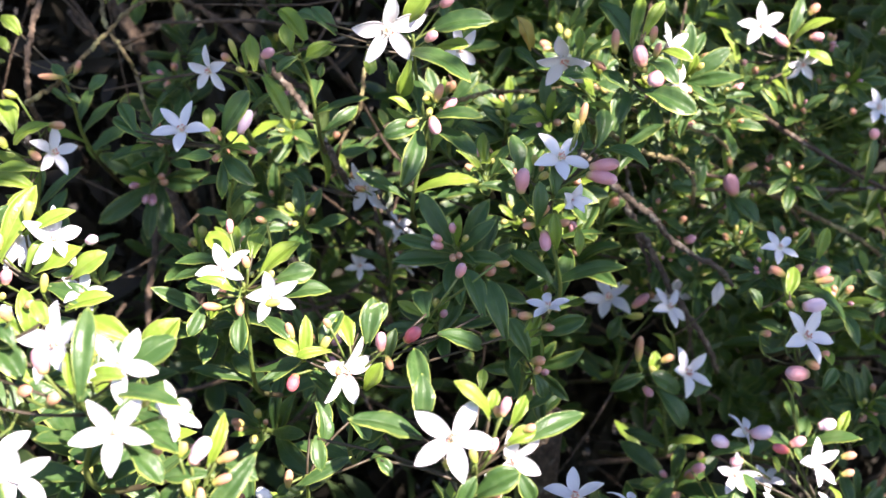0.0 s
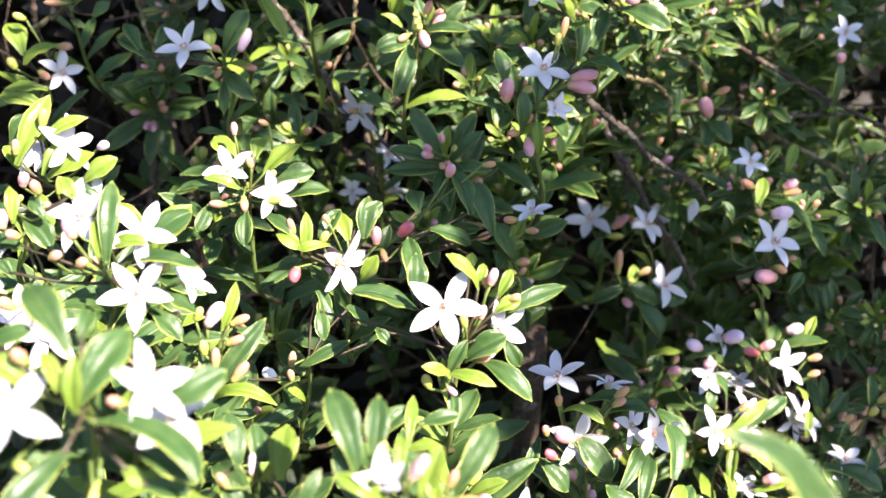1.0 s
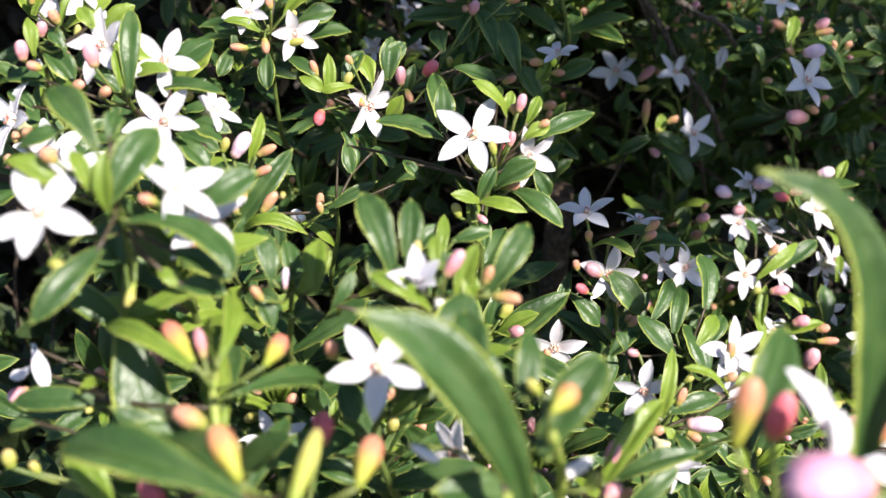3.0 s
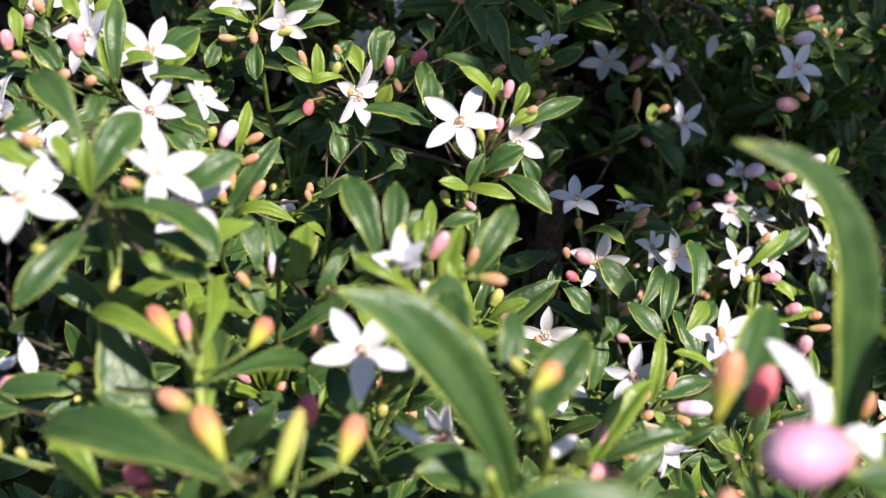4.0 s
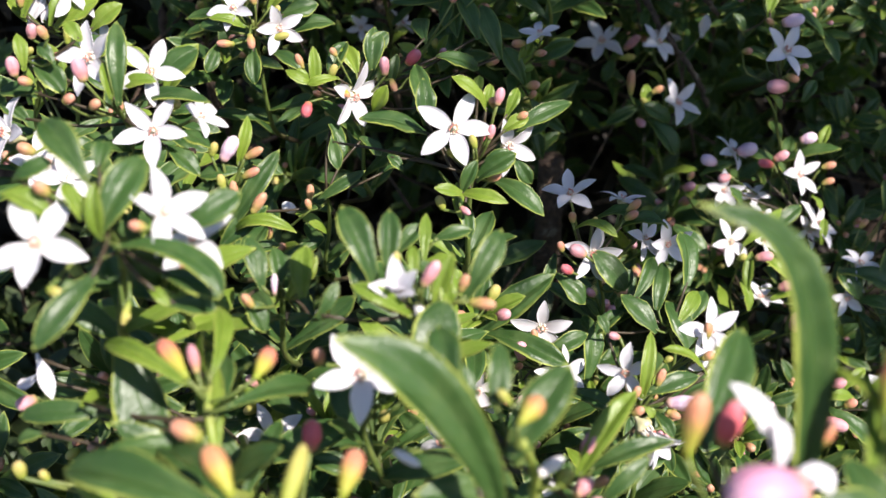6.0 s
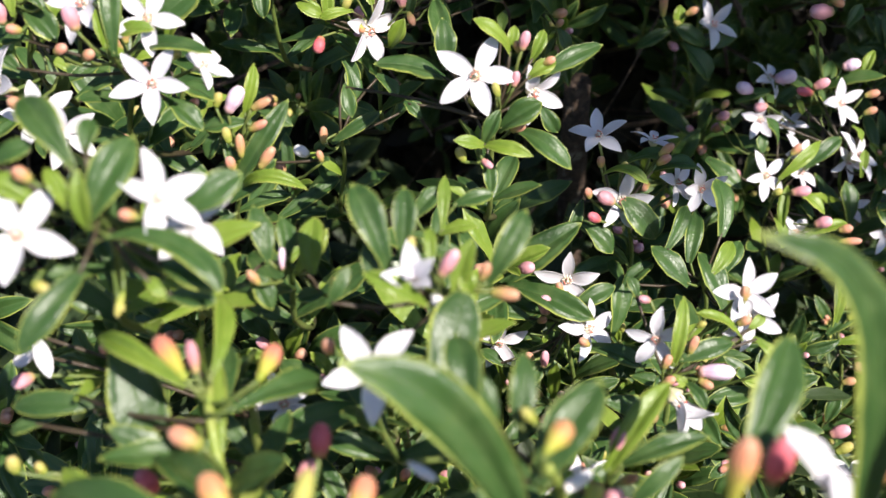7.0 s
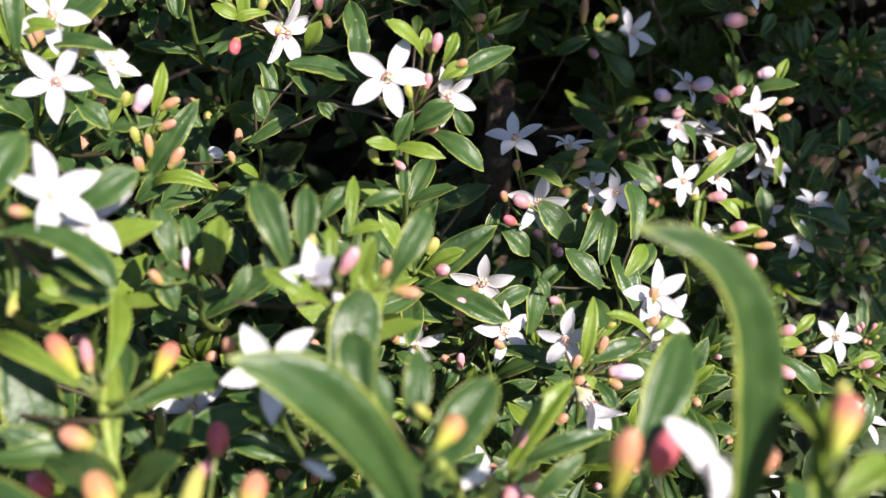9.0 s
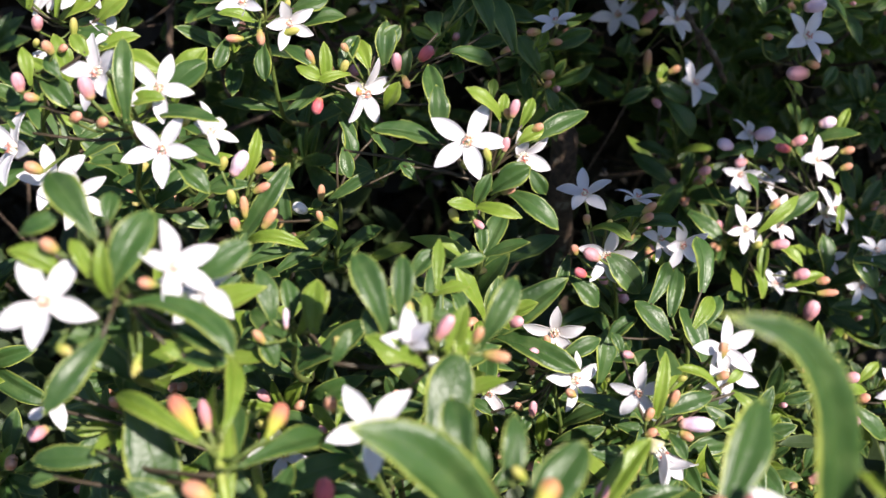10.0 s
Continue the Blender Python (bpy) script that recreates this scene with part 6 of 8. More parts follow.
leaf(s, (2.41, 20.09, 85.92), (3.09, 19.68, 85.30), 0.60, (0.26, -0.64, 0.72), 0.1, "d")
leaf(s, (2.45, 20.54, 86.25), (2.08, 20.02, 85.43), 0.34, (-0.01, -0.84, 0.54), 0.1, "d")
leaf(s, (4.03, 20.66, 86.83), (5.20, 20.61, 86.78), 0.52, (0.03, -0.22, 0.98), 0.2, "d")
leaf(s, (3.86, 20.16, 85.31), (4.26, 20.26, 85.84), 0.42, (-0.14, -0.95, 0.28), 0.1, "d")

s = sprig((4.94, 19.38, 82.35), (4.74, 18.36, 85.51), 0.075, "leafy sprig of upright dark leaves with pale margins")
leaf(s, (5.22, 18.78, 86.16), (5.28, 19.81, 87.02), 0.70, (0.57, -0.55, 0.61), 0.12, "d")
leaf(s, (4.51, 18.51, 85.72), (4.86, 19.48, 86.49), 0.43, (-0.01, -0.62, 0.79), 0.1, "d")
leaf(s, (4.03, 18.66, 85.95), (4.64, 19.52, 86.55), 0.47, (0.37, -0.70, 0.62), 0.1, "d")
leaf(s, (4.48, 18.24, 85.31), (3.73, 18.74, 86.07), 0.62, (0.30, -0.63, 0.71), 0.1, "d")
leaf(s, (5.19, 17.94, 84.86), (4.83, 18.83, 85.86), 0.67, (0.35, -0.63, 0.69), 0.1, "d")
leaf(s, (5.29, 18.59, 85.31), (5.77, 19.23, 85.77), 0.47, (0.10, -0.62, 0.78), 0.1, "d")
leaf(s, (3.14, 18.46, 85.25), (3.79, 18.70, 85.64), 0.50, (-0.38, -0.35, 0.86), 0.1, "d")
leaf(s, (4.99, 18.35, 85.49), (5.60, 19.07, 85.88), 0.43, (0.27, -0.62, 0.73), 0.1, "y")

s = sprig((9.17, 27.54, 78.47), (8.88, 26.95, 82.29), 0.075, "sunlit sprig with a white star flower and salmon buds")
flower(s, (8.52, 27.20, 82.67), (0.26, -0.82, 0.51), 12, 0.76)
flower(s, (9.58, 27.44, 82.52), (0.60, -0.64, 0.49), 0, 0.70)
flower(s, (9.67, 27.92, 82.88), (0.51, -0.54, 0.67), 0, 0.70)
bud(s, (9.28, 27.49, 83.14), (9.57, 27.52, 83.45), 0.28, "o")
bud(s, (9.22, 26.89, 82.21), (9.76, 26.75, 82.35), 0.39, "p")
bud(s, (8.71, 26.95, 82.15), (8.94, 26.84, 82.36), 0.26, "g")
leaf(s, (8.89, 26.94, 82.65), (10.30, 27.53, 83.58), 0.42, (-0.03, -0.82, 0.57), 0.12, "y")
leaf(s, (9.68, 27.24, 82.76), (10.88, 27.74, 83.55), 0.53, (-0.11, -0.75, 0.65), 0.1, "d")
leaf(s, (8.99, 27.67, 83.41), (8.74, 28.14, 84.13), 0.56, (0.73, -0.42, 0.53), 0.12, "d")
leaf(s, (8.56, 27.70, 83.07), (8.60, 28.05, 83.62), 0.40, (0.09, -0.84, 0.54), 0.1, "d")
leaf(s, (8.95, 26.30, 81.29), (9.20, 27.03, 82.42), 0.39, (-0.48, -0.69, 0.55), 0.12, "y")
leaf(s, (9.22, 26.89, 82.21), (10.15, 26.25, 81.79), 0.48, (0.23, -0.27, 0.93), 0.2, "y")
leaf(s, (9.85, 26.45, 81.54), (9.54, 26.74, 81.98), 0.38, (0.43, -0.58, 0.69), 0.1, "d")
bud(s, (9.84, 26.36, 81.39), (10.30, 26.23, 81.60), 0.42, "p")
bud(s, (10.51, 26.24, 81.22), (10.89, 26.14, 81.36), 0.31, "o")
bud(s, (10.49, 26.05, 80.94), (11.13, 25.93, 81.02), 0.28, "o")
leaf(s, (9.65, 26.18, 81.12), (10.87, 26.36, 81.42), 0.45, (-0.13, -0.52, 0.84), 0.1, "y")
flower(s, (9.39, 26.44, 80.97), (0.13, -0.22, 0.97), 0, 0.70)
bud(s, (10.23, 25.77, 80.21), (10.40, 25.68, 80.88), 0.56, "p")
leaf(s, (8.95, 26.02, 80.86), (8.84, 26.58, 81.72), 0.48, (0.52, -0.68, 0.51), 0.12, "y")
leaf(s, (6.99, 27.98, 82.93), (7.96, 27.27, 82.21), 0.63, (0.05, -0.67, 0.74), 0.1, "d")

s = sprig((12.08, 29.05, 79.03), (11.31, 28.48, 82.87), 0.075, "sprig with a column of white flowers and lilac buds")
flower(s, (11.08, 29.13, 83.87), (0.40, -0.78, 0.48), 0, 0.84)
flower(s, (11.55, 28.50, 82.35), (0.70, -0.45, 0.55), 6, 0.92)
flower(s, (11.47, 27.94, 80.94), (0.25, -0.77, 0.59), 54, 0.60)
flower(s, (11.46, 28.72, 82.14), (0.37, -0.91, 0.20), 30, 0.71)
bud(s, (11.83, 29.22, 84.03), (12.26, 29.14, 84.17), 0.29, "o")
bud(s, (11.80, 28.94, 83.59), (12.16, 28.88, 83.75), 0.27, "o")
bud(s, (10.35, 29.43, 84.31), (10.80, 29.36, 84.56), 0.37, "p")
bud(s, (10.34, 29.33, 84.16), (9.82, 29.26, 84.36), 0.34, "k")
bud(s, (11.25, 29.73, 84.78), (11.73, 29.58, 84.97), 0.43, "l")
bud(s, (9.23, 29.62, 84.58), (9.82, 29.43, 84.78), 0.52, "l")
bud(s, (8.53, 29.46, 84.31), (8.04, 29.36, 84.58), 0.46, "l")
bud(s, (8.94, 29.21, 83.93), (8.53, 29.00, 83.96), 0.37, "p")
flower(s, (8.73, 29.02, 83.64), (0.06, -1.00, 0.04), 0, 0.70)
flower(s, (9.13, 29.90, 84.46), (0.62, -0.28, 0.73), 0, 0.70)
bud(s, (7.67, 29.48, 83.78), (7.83, 29.50, 84.05), 0.24, "o")
bud(s, (7.49, 29.36, 83.52), (7.85, 29.23, 83.73), 0.35, "p")
leaf(s, (8.05, 29.28, 84.04), (9.22, 29.47, 84.36), 0.45, (-0.16, -0.47, 0.87), 0.1, "d")
leaf(s, (10.53, 29.42, 84.30), (10.81, 29.07, 83.78), 0.43, (0.59, -0.50, 0.64), 0.12, "d")
leaf(s, (9.81, 29.31, 84.11), (10.05, 29.01, 83.66), 0.36, (0.60, -0.49, 0.63), 0.15, "y")
leaf(s, (11.86, 29.51, 84.47), (12.31, 29.97, 85.19), 0.37, (-0.35, -0.67, 0.65), 0.15, "y")
leaf(s, (11.26, 27.20, 80.88), (11.24, 27.87, 81.92), 0.76, (0.35, -0.79, 0.51), 0.1, "d")
leaf(s, (11.51, 28.76, 83.30), (11.83, 28.46, 82.85), 0.39, (0.63, -0.37, 0.68), 0.15, "y")
leaf(s, (11.68, 27.90, 81.97), (11.86, 28.36, 82.70), 0.32, (-0.12, -0.82, 0.56), 0.12, "y")
flower(s, (9.94, 29.72, 82.92), (-0.08, -0.30, 0.95), 36, 0.60)

s = sprig((13.29, 27.37, 78.30), (12.56, 26.25, 81.28), 0.075, "far sprig with large leaves and small flowers")
leaf(s, (11.82, 26.53, 81.71), (13.54, 26.16, 81.16), 0.88, (0.22, -0.33, 0.92), 0.12, "d")
leaf(s, (12.37, 26.07, 81.00), (11.83, 26.65, 81.88), 0.73, (0.08, -0.81, 0.58), 0.1, "d")
leaf(s, (13.04, 26.32, 81.40), (13.34, 26.88, 82.27), 0.52, (0.26, -0.85, 0.46), 0.1, "d")
leaf(s, (12.36, 26.02, 80.93), (13.49, 26.18, 80.65), 0.60, (0.28, -0.46, 0.85), 0.1, "d")
flower(s, (12.53, 26.88, 81.70), (0.13, -0.35, 0.93), 0, 0.70)
flower(s, (12.00, 26.38, 80.93), (0.27, -0.96, 0.12), 0, 0.70)
bud(s, (13.71, 25.83, 80.66), (13.84, 25.92, 81.09), 0.31, "o")
bud(s, (14.04, 27.89, 81.99), (14.22, 27.93, 82.39), 0.35, "o")
bud(s, (13.94, 28.47, 82.90), (14.42, 28.48, 83.22), 0.32, "o")
bud(s, (13.67, 28.32, 82.51), (13.87, 28.23, 82.80), 0.29, "g")
bud(s, (12.85, 28.13, 82.36), (13.08, 28.16, 82.63), 0.24, "o")
flower(s, (14.50, 27.92, 82.07), (0.50, -0.62, 0.60), 0, 0.70)
leaf(s, (13.76, 28.38, 82.77), (13.90, 28.95, 83.64), 0.45, (0.16, -0.84, 0.51), 0.1, "d")
leaf(s, (14.74, 27.77, 81.84), (15.09, 28.04, 82.27), 0.38, (-0.01, -0.84, 0.54), 0.1, "y")

s = sprig((2.14, 19.60, 81.71), (2.00, 18.48, 84.71), 0.075, "sunlit sprig with white flowers and a striped pink bud")
flower(s, (1.94, 18.86, 85.29), (-0.10, -0.98, 0.16), 0, 0.76)
flower(s, (2.24, 18.07, 84.44), (0.52, -0.73, 0.44), 66, 0.76)
flower(s, (0.37, 18.80, 83.70), (0.04, -0.99, 0.16), 66, 0.68)
bud(s, (1.39, 18.22, 84.82), (1.38, 18.28, 85.28), 0.37, "p")
bud(s, (1.77, 18.53, 85.15), (1.68, 18.58, 85.40), 0.19, "o")
bud(s, (2.27, 17.82, 84.22), (2.07, 17.80, 84.42), 0.23, "o")
bud(s, (1.30, 17.82, 83.67), (1.34, 17.93, 84.06), 0.23, "p")
bud(s, (-0.04, 18.54, 83.96), (-0.15, 18.54, 84.26), 0.25, "o")
bud(s, (1.09, 18.25, 83.55), (0.94, 18.24, 83.77), 0.21, "o")
bud(s, (1.22, 18.38, 84.52), (1.42, 18.32, 84.63), 0.19, "o")
leaf(s, (1.87, 18.29, 84.78), (3.00, 18.56, 85.22), 0.49, (-0.13, -0.67, 0.73), 0.12, "d")
leaf(s, (1.55, 18.18, 84.80), (1.89, 18.45, 85.22), 0.33, (-0.13, -0.79, 0.61), 0.12, "y")
leaf(s, (2.20, 17.86, 84.13), (3.44, 17.34, 83.90), 0.53, (0.04, -0.32, 0.95), 0.1, "d")
leaf(s, (2.87, 18.34, 83.96), (3.19, 19.10, 85.15), 0.59, (0.39, -0.82, 0.42), 0.1, "d")
leaf(s, (1.11, 18.38, 84.53), (0.14, 18.55, 84.79), 0.44, (0.16, -0.41, 0.90), 0.1, "d")
leaf(s, (1.41, 18.23, 84.31), (1.33, 18.09, 84.10), 0.16, (0.21, -0.86, 0.47), 0.1, "y")
leaf(s, (0.89, 17.56, 83.27), (1.24, 17.82, 83.68), 0.36, (0.03, -0.86, 0.52), 0.1, "d")
leaf(s, (0.41, 18.09, 83.52), (-0.08, 18.32, 83.87), 0.40, (0.41, -0.38, 0.83), 0.1, "d")

s = sprig((3.45, 15.46, 82.88), (3.32, 14.46, 86.08), 0.075, "sunlit sprig with white flowers and a lilac bud")
flower(s, (3.21, 14.82, 86.63), (-0.54, -0.69, 0.48), 18, 0.60)
flower(s, (3.36, 14.05, 85.95), (0.50, -0.62, -0.45), 6, 0.86, 44)
flower(s, (4.94, 15.69, 86.90), (0.09, -0.78, 0.62), 0, 0.70)
flower(s, (4.97, 15.47, 86.55), (0.27, -0.96, 0.12), 20, 0.70)
bud(s, (3.85, 14.50, 86.14), (4.47, 14.32, 86.21), 0.36, "l")
bud(s, (3.84, 14.41, 86.01), (4.08, 14.25, 85.95), 0.21, "o")
bud(s, (3.20, 14.40, 86.34), (3.32, 14.44, 86.60), 0.21, "o")
bud(s, (3.17, 14.26, 86.11), (3.38, 14.21, 86.25), 0.21, "o")
bud(s, (3.71, 14.68, 86.41), (3.85, 14.76, 86.74), 0.21, "o")
bud(s, (4.84, 15.47, 86.93), (4.85, 15.53, 87.22), 0.21, "o")
bud(s, (4.69, 15.25, 86.57), (4.91, 15.21, 86.72), 0.21, "o")
bud(s, (3.95, 15.25, 86.56), (4.11, 15.23, 86.69), 0.16, "g")
bud(s, (2.85, 14.03, 85.39), (3.06, 14.02, 85.58), 0.21, "o")
leaf(s, (3.39, 14.31, 86.39), (3.67, 14.99, 87.45), 0.31, (0.01, -0.84, 0.54), 0.15, "y")
leaf(s, (3.52, 14.44, 86.41), (4.59, 14.74, 86.54), 0.43, (0.06, -0.56, 0.83), 0.1, "d")
leaf(s, (3.60, 14.24, 86.10), (3.92, 13.71, 85.85), 0.30, (0.05, -0.41, 0.91), 0.15, "d")
leaf(s, (3.38, 14.23, 86.26), (3.63, 14.10, 86.08), 0.21, (0.27, -0.60, 0.75), 0.1, "y")
leaf(s, (4.78, 14.99, 86.36), (3.95, 15.08, 87.04), 0.35, (0.63, -0.08, 0.77), 0.12, "y")
leaf(s, (4.99, 15.01, 86.40), (5.45, 14.64, 86.02), 0.26, (0.18, -0.58, 0.79), 0.12, "y")
leaf(s, (4.89, 15.07, 86.49), (5.27, 15.31, 86.69), 0.23, (0.08, -0.70, 0.70), 0.1, "y")
leaf(s, (2.99, 13.85, 85.12), (3.84, 13.93, 85.26), 0.43, (-0.08, -0.58, 0.81), 0.1, "d")
leaf(s, (2.90, 15.47, 87.07), (2.77, 15.71, 87.44), 0.28, (0.50, -0.63, 0.60), 0.1, "d")
bud(s, (3.13, 15.54, 87.00), (2.91, 15.50, 87.11), 0.19, "p")
bud(s, (5.29, 14.76, 85.82), (5.49, 14.72, 85.98), 0.21, "p")

s = sprig((10.03, 22.87, 76.81), (9.47, 22.22, 80.51), 0.075, "spray of pink buds and narrow yellow-green leaves")
bud(s, (10.10, 22.28, 80.62), (10.54, 22.17, 80.82), 0.38, "p")
bud(s, (9.65, 22.46, 80.90), (10.01, 22.46, 81.16), 0.28, "g")
bud(s, (10.48, 21.98, 80.11), (10.79, 21.89, 80.32), 0.31, "o")
bud(s, (9.73, 21.79, 79.85), (10.45, 21.45, 79.77), 0.46, "p")
bud(s, (9.40, 21.55, 79.48), (9.75, 21.47, 79.62), 0.28, "o")
leaf(s, (9.33, 22.31, 80.65), (9.65, 23.18, 82.00), 0.41, (0.13, -0.85, 0.52), 0.12, "y")
leaf(s, (9.30, 22.10, 80.33), (10.93, 22.08, 80.32), 0.46, (-0.00, -0.46, 0.89), 0.15, "y")
leaf(s, (10.55, 22.17, 80.47), (11.24, 22.50, 80.98), 0.35, (-0.20, -0.69, 0.70), 0.12, "y")
leaf(s, (9.98, 21.95, 80.10), (11.24, 21.15, 79.27), 0.65, (0.21, -0.53, 0.82), 0.15, "d")
leaf(s, (9.16, 22.23, 80.53), (9.97, 22.54, 81.01), 0.49, (-0.28, -0.53, 0.80), 0.1, "d")
flower(s, (12.00, 22.75, 79.92), (0.12, -0.86, 0.49), 42, 0.76)
leaf(s, (11.44, 22.20, 79.79), (11.79, 21.85, 79.25), 0.46, (0.28, -0.71, 0.65), 0.12, "y")
leaf(s, (12.20, 22.00, 79.50), (13.16, 22.13, 79.72), 0.41, (-0.14, -0.47, 0.87), 0.1, "y")
leaf(s, (9.08, 21.12, 78.45), (9.44, 21.53, 79.09), 0.47, (-0.15, -0.79, 0.59), 0.1, "d")
bud(s, (9.06, 20.96, 78.19), (9.56, 20.87, 78.47), 0.43, "p")
bud(s, (9.19, 20.70, 77.79), (9.62, 20.67, 78.09), 0.35, "g")
bud(s, (12.43, 22.15, 79.36), (12.85, 22.08, 79.55), 0.31, "p")
leaf(s, (12.00, 20.67, 77.80), (12.62, 21.25, 79.08), 0.51, (-0.04, -0.90, 0.43), 0.2, "d")
flower(s, (9.84, 20.83, 76.53), (0.33, -0.31, 0.89), 0, 0.70)
flower(s, (12.81, 21.58, 77.75), (0.42, -0.39, 0.82), 0, 0.70)

s = sprig((-10.25, 26.16, 87.85), (-9.53, 24.82, 91.55), 0.075, "sunlit sprig with white flowers among pale green leaves")
flower(s, (-9.30, 25.00, 92.13), (0.69, -0.56, 0.45), 54, 0.84)
long_leaf(s, [(-10.45, 24.99, 91.42), (-10.17, 25.04, 91.90), (-9.84, 25.06, 92.29)], 0.46, (0.19, -0.73, 0.66), "w")
long_leaf(s, [(-10.08, 25.01, 91.49), (-9.93, 25.04, 91.90), (-9.92, 25.05, 92.25)], 0.32, (0.19, -0.73, 0.66), "w")
flower(s, (-8.62, 24.88, 90.82), (0.32, -0.55, 0.77), 42, 0.60)
long_leaf(s, [(-10.27, 24.70, 90.23), (-10.41, 24.66, 90.44), (-10.57, 24.62, 90.62)], 0.35, (0.19, -0.73, 0.66), "w")
bud(s, (-9.76, 25.13, 92.50), (-9.64, 25.14, 93.02), 0.31, "g")
bud(s, (-10.43, 24.93, 91.87), (-10.38, 24.93, 92.29), 0.26, "o")
bud(s, (-10.19, 24.48, 91.18), (-10.07, 24.44, 91.57), 0.33, "p")
bud(s, (-10.40, 24.58, 90.75), (-10.25, 24.51, 90.95), 0.20, "g")
bud(s, (-9.31, 24.42, 90.99), (-9.22, 24.45, 91.47), 0.24, "g")
bud(s, (-8.43, 25.23, 91.99), (-8.14, 25.06, 92.13), 0.29, "l")
bud(s, (-9.80, 24.50, 90.60), (-9.55, 24.43, 90.77), 0.24, "o")
leaf(s, (-10.43, 24.67, 91.74), (-9.70, 25.62, 93.35), 0.68, (0.01, -0.86, 0.51), 0.08, "y")
leaf(s, (-9.86, 24.86, 92.31), (-8.60, 24.95, 92.94), 0.41, (-0.20, -0.83, 0.52), 0.1, "y")
leaf(s, (-9.73, 24.49, 91.53), (-9.37, 24.84, 92.28), 0.34, (-0.18, -0.85, 0.49), 0.1, "y")
leaf(s, (-9.73, 24.77, 91.40), (-8.53, 24.95, 91.99), 0.73, (-0.26, -0.62, 0.74), 0.1, "y")
leaf(s, (-8.83, 24.82, 91.27), (-7.98, 25.01, 91.85), 0.63, (-0.26, -0.74, 0.62), 0.1, "y")
leaf(s, (-8.93, 24.50, 90.60), (-7.79, 24.59, 90.90), 0.50, (-0.17, -0.55, 0.82), 0.1, "y")
leaf(s, (-9.70, 24.25, 89.84), (-9.97, 24.67, 91.11), 0.60, (0.51, -0.78, 0.37), 0.1, "y")
leaf(s, (-10.67, 24.49, 90.53), (-9.76, 24.26, 89.87), 0.55, (0.16, -0.85, 0.51), 0.1, "y")
leaf(s, (-9.40, 24.86, 91.04), (-8.18, 24.70, 90.60), 0.67, (0.18, -0.66, 0.73), 0.1, "d")
leaf(s, (-10.42, 25.20, 91.42), (-10.97, 25.41, 92.06), 0.54, (0.52, -0.57, 0.63), 0.1, "y")
leaf(s, (-10.29, 24.73, 90.00), (-10.83, 24.56, 89.48), 0.48, (0.04, -0.96, 0.27), 0.1, "d")
leaf(s, (-9.33, 24.81, 90.26), (-8.52, 24.63, 89.75), 0.57, (0.25, -0.73, 0.64), 0.1, "d")
leaf(s, (-10.76, 25.41, 92.07), (-10.36, 25.67, 92.84), 0.57, (0.06, -0.96, 0.28), 0.1, "d")

s = sprig((-6.57, 21.56, 88.34), (-6.03, 19.96, 91.25), 0.075, "sunlit sprig with white flowers among pale green leaves")
leaf(s, (-5.97, 19.89, 91.04), (-5.17, 20.23, 92.10), 0.78, (-0.39, -0.74, 0.54), 0.1, "y")
leaf(s, (-6.19, 20.28, 91.60), (-7.03, 20.43, 92.02), 0.52, (0.18, -0.76, 0.63), 0.1, "y")
leaf(s, (-5.97, 19.75, 90.62), (-4.82, 19.44, 90.35), 0.47, (0.05, -0.55, 0.83), 0.1, "d")
leaf(s, (-6.02, 19.64, 90.31), (-5.07, 19.23, 90.03), 0.56, (-0.03, -0.60, 0.80), 0.1, "d")
leaf(s, (-5.86, 19.78, 90.73), (-5.26, 19.60, 90.82), 0.39, (-0.26, -0.42, 0.87), 0.1, "d")
leaf(s, (-6.86, 19.79, 90.73), (-6.30, 19.78, 90.73), 0.34, (-0.00, -0.40, 0.92), 0.1, "y")

s = sprig((-0.63, 15.50, 87.29), (-0.49, 14.06, 89.79), 0.075, "small leafy sprig with pale-edged leaves in half shade")
leaf(s, (-0.52, 14.00, 89.70), (-0.43, 14.70, 90.42), 0.25, (0.01, -0.72, 0.70), 0.1, "y")
leaf(s, (-0.33, 14.24, 90.08), (0.35, 14.32, 90.22), 0.32, (-0.08, -0.64, 0.76), 0.1, "d")
leaf(s, (-1.01, 14.32, 89.82), (-0.50, 14.58, 90.24), 0.40, (-0.19, -0.71, 0.68), 0.1, "d")
leaf(s, (-0.59, 14.00, 89.70), (0.06, 14.06, 89.81), 0.33, (-0.14, -0.25, 0.96), 0.12, "y")
leaf(s, (-0.26, 14.02, 89.74), (-0.11, 13.64, 89.53), 0.28, (0.33, -0.35, 0.87), 0.1, "d")
leaf(s, (-0.75, 14.13, 89.54), (-1.03, 14.20, 89.63), 0.18, (0.20, -0.40, 0.89), 0.1, "d")

s = sprig((-3.37, 22.54, 85.23), (-2.95, 21.26, 87.99), 0.075, "shaded sprig with narrow leaves and a few buds")
leaf(s, (-2.77, 22.13, 89.33), (-2.54, 21.61, 88.53), 0.55, (0.77, -0.42, 0.49), 0.1, "d")
leaf(s, (-3.16, 21.13, 87.78), (-1.96, 21.48, 88.35), 0.34, (-0.01, -0.84, 0.54), 0.1, "d")
bud(s, (-3.31, 21.13, 87.78), (-3.27, 21.24, 88.16), 0.23, "o")
leaf(s, (-3.28, 21.20, 87.89), (-3.55, 21.04, 87.63), 0.26, (0.17, -0.91, 0.39), 0.1, "d")
bud(s, (-3.66, 21.03, 87.56), (-3.95, 20.98, 87.82), 0.32, "w")
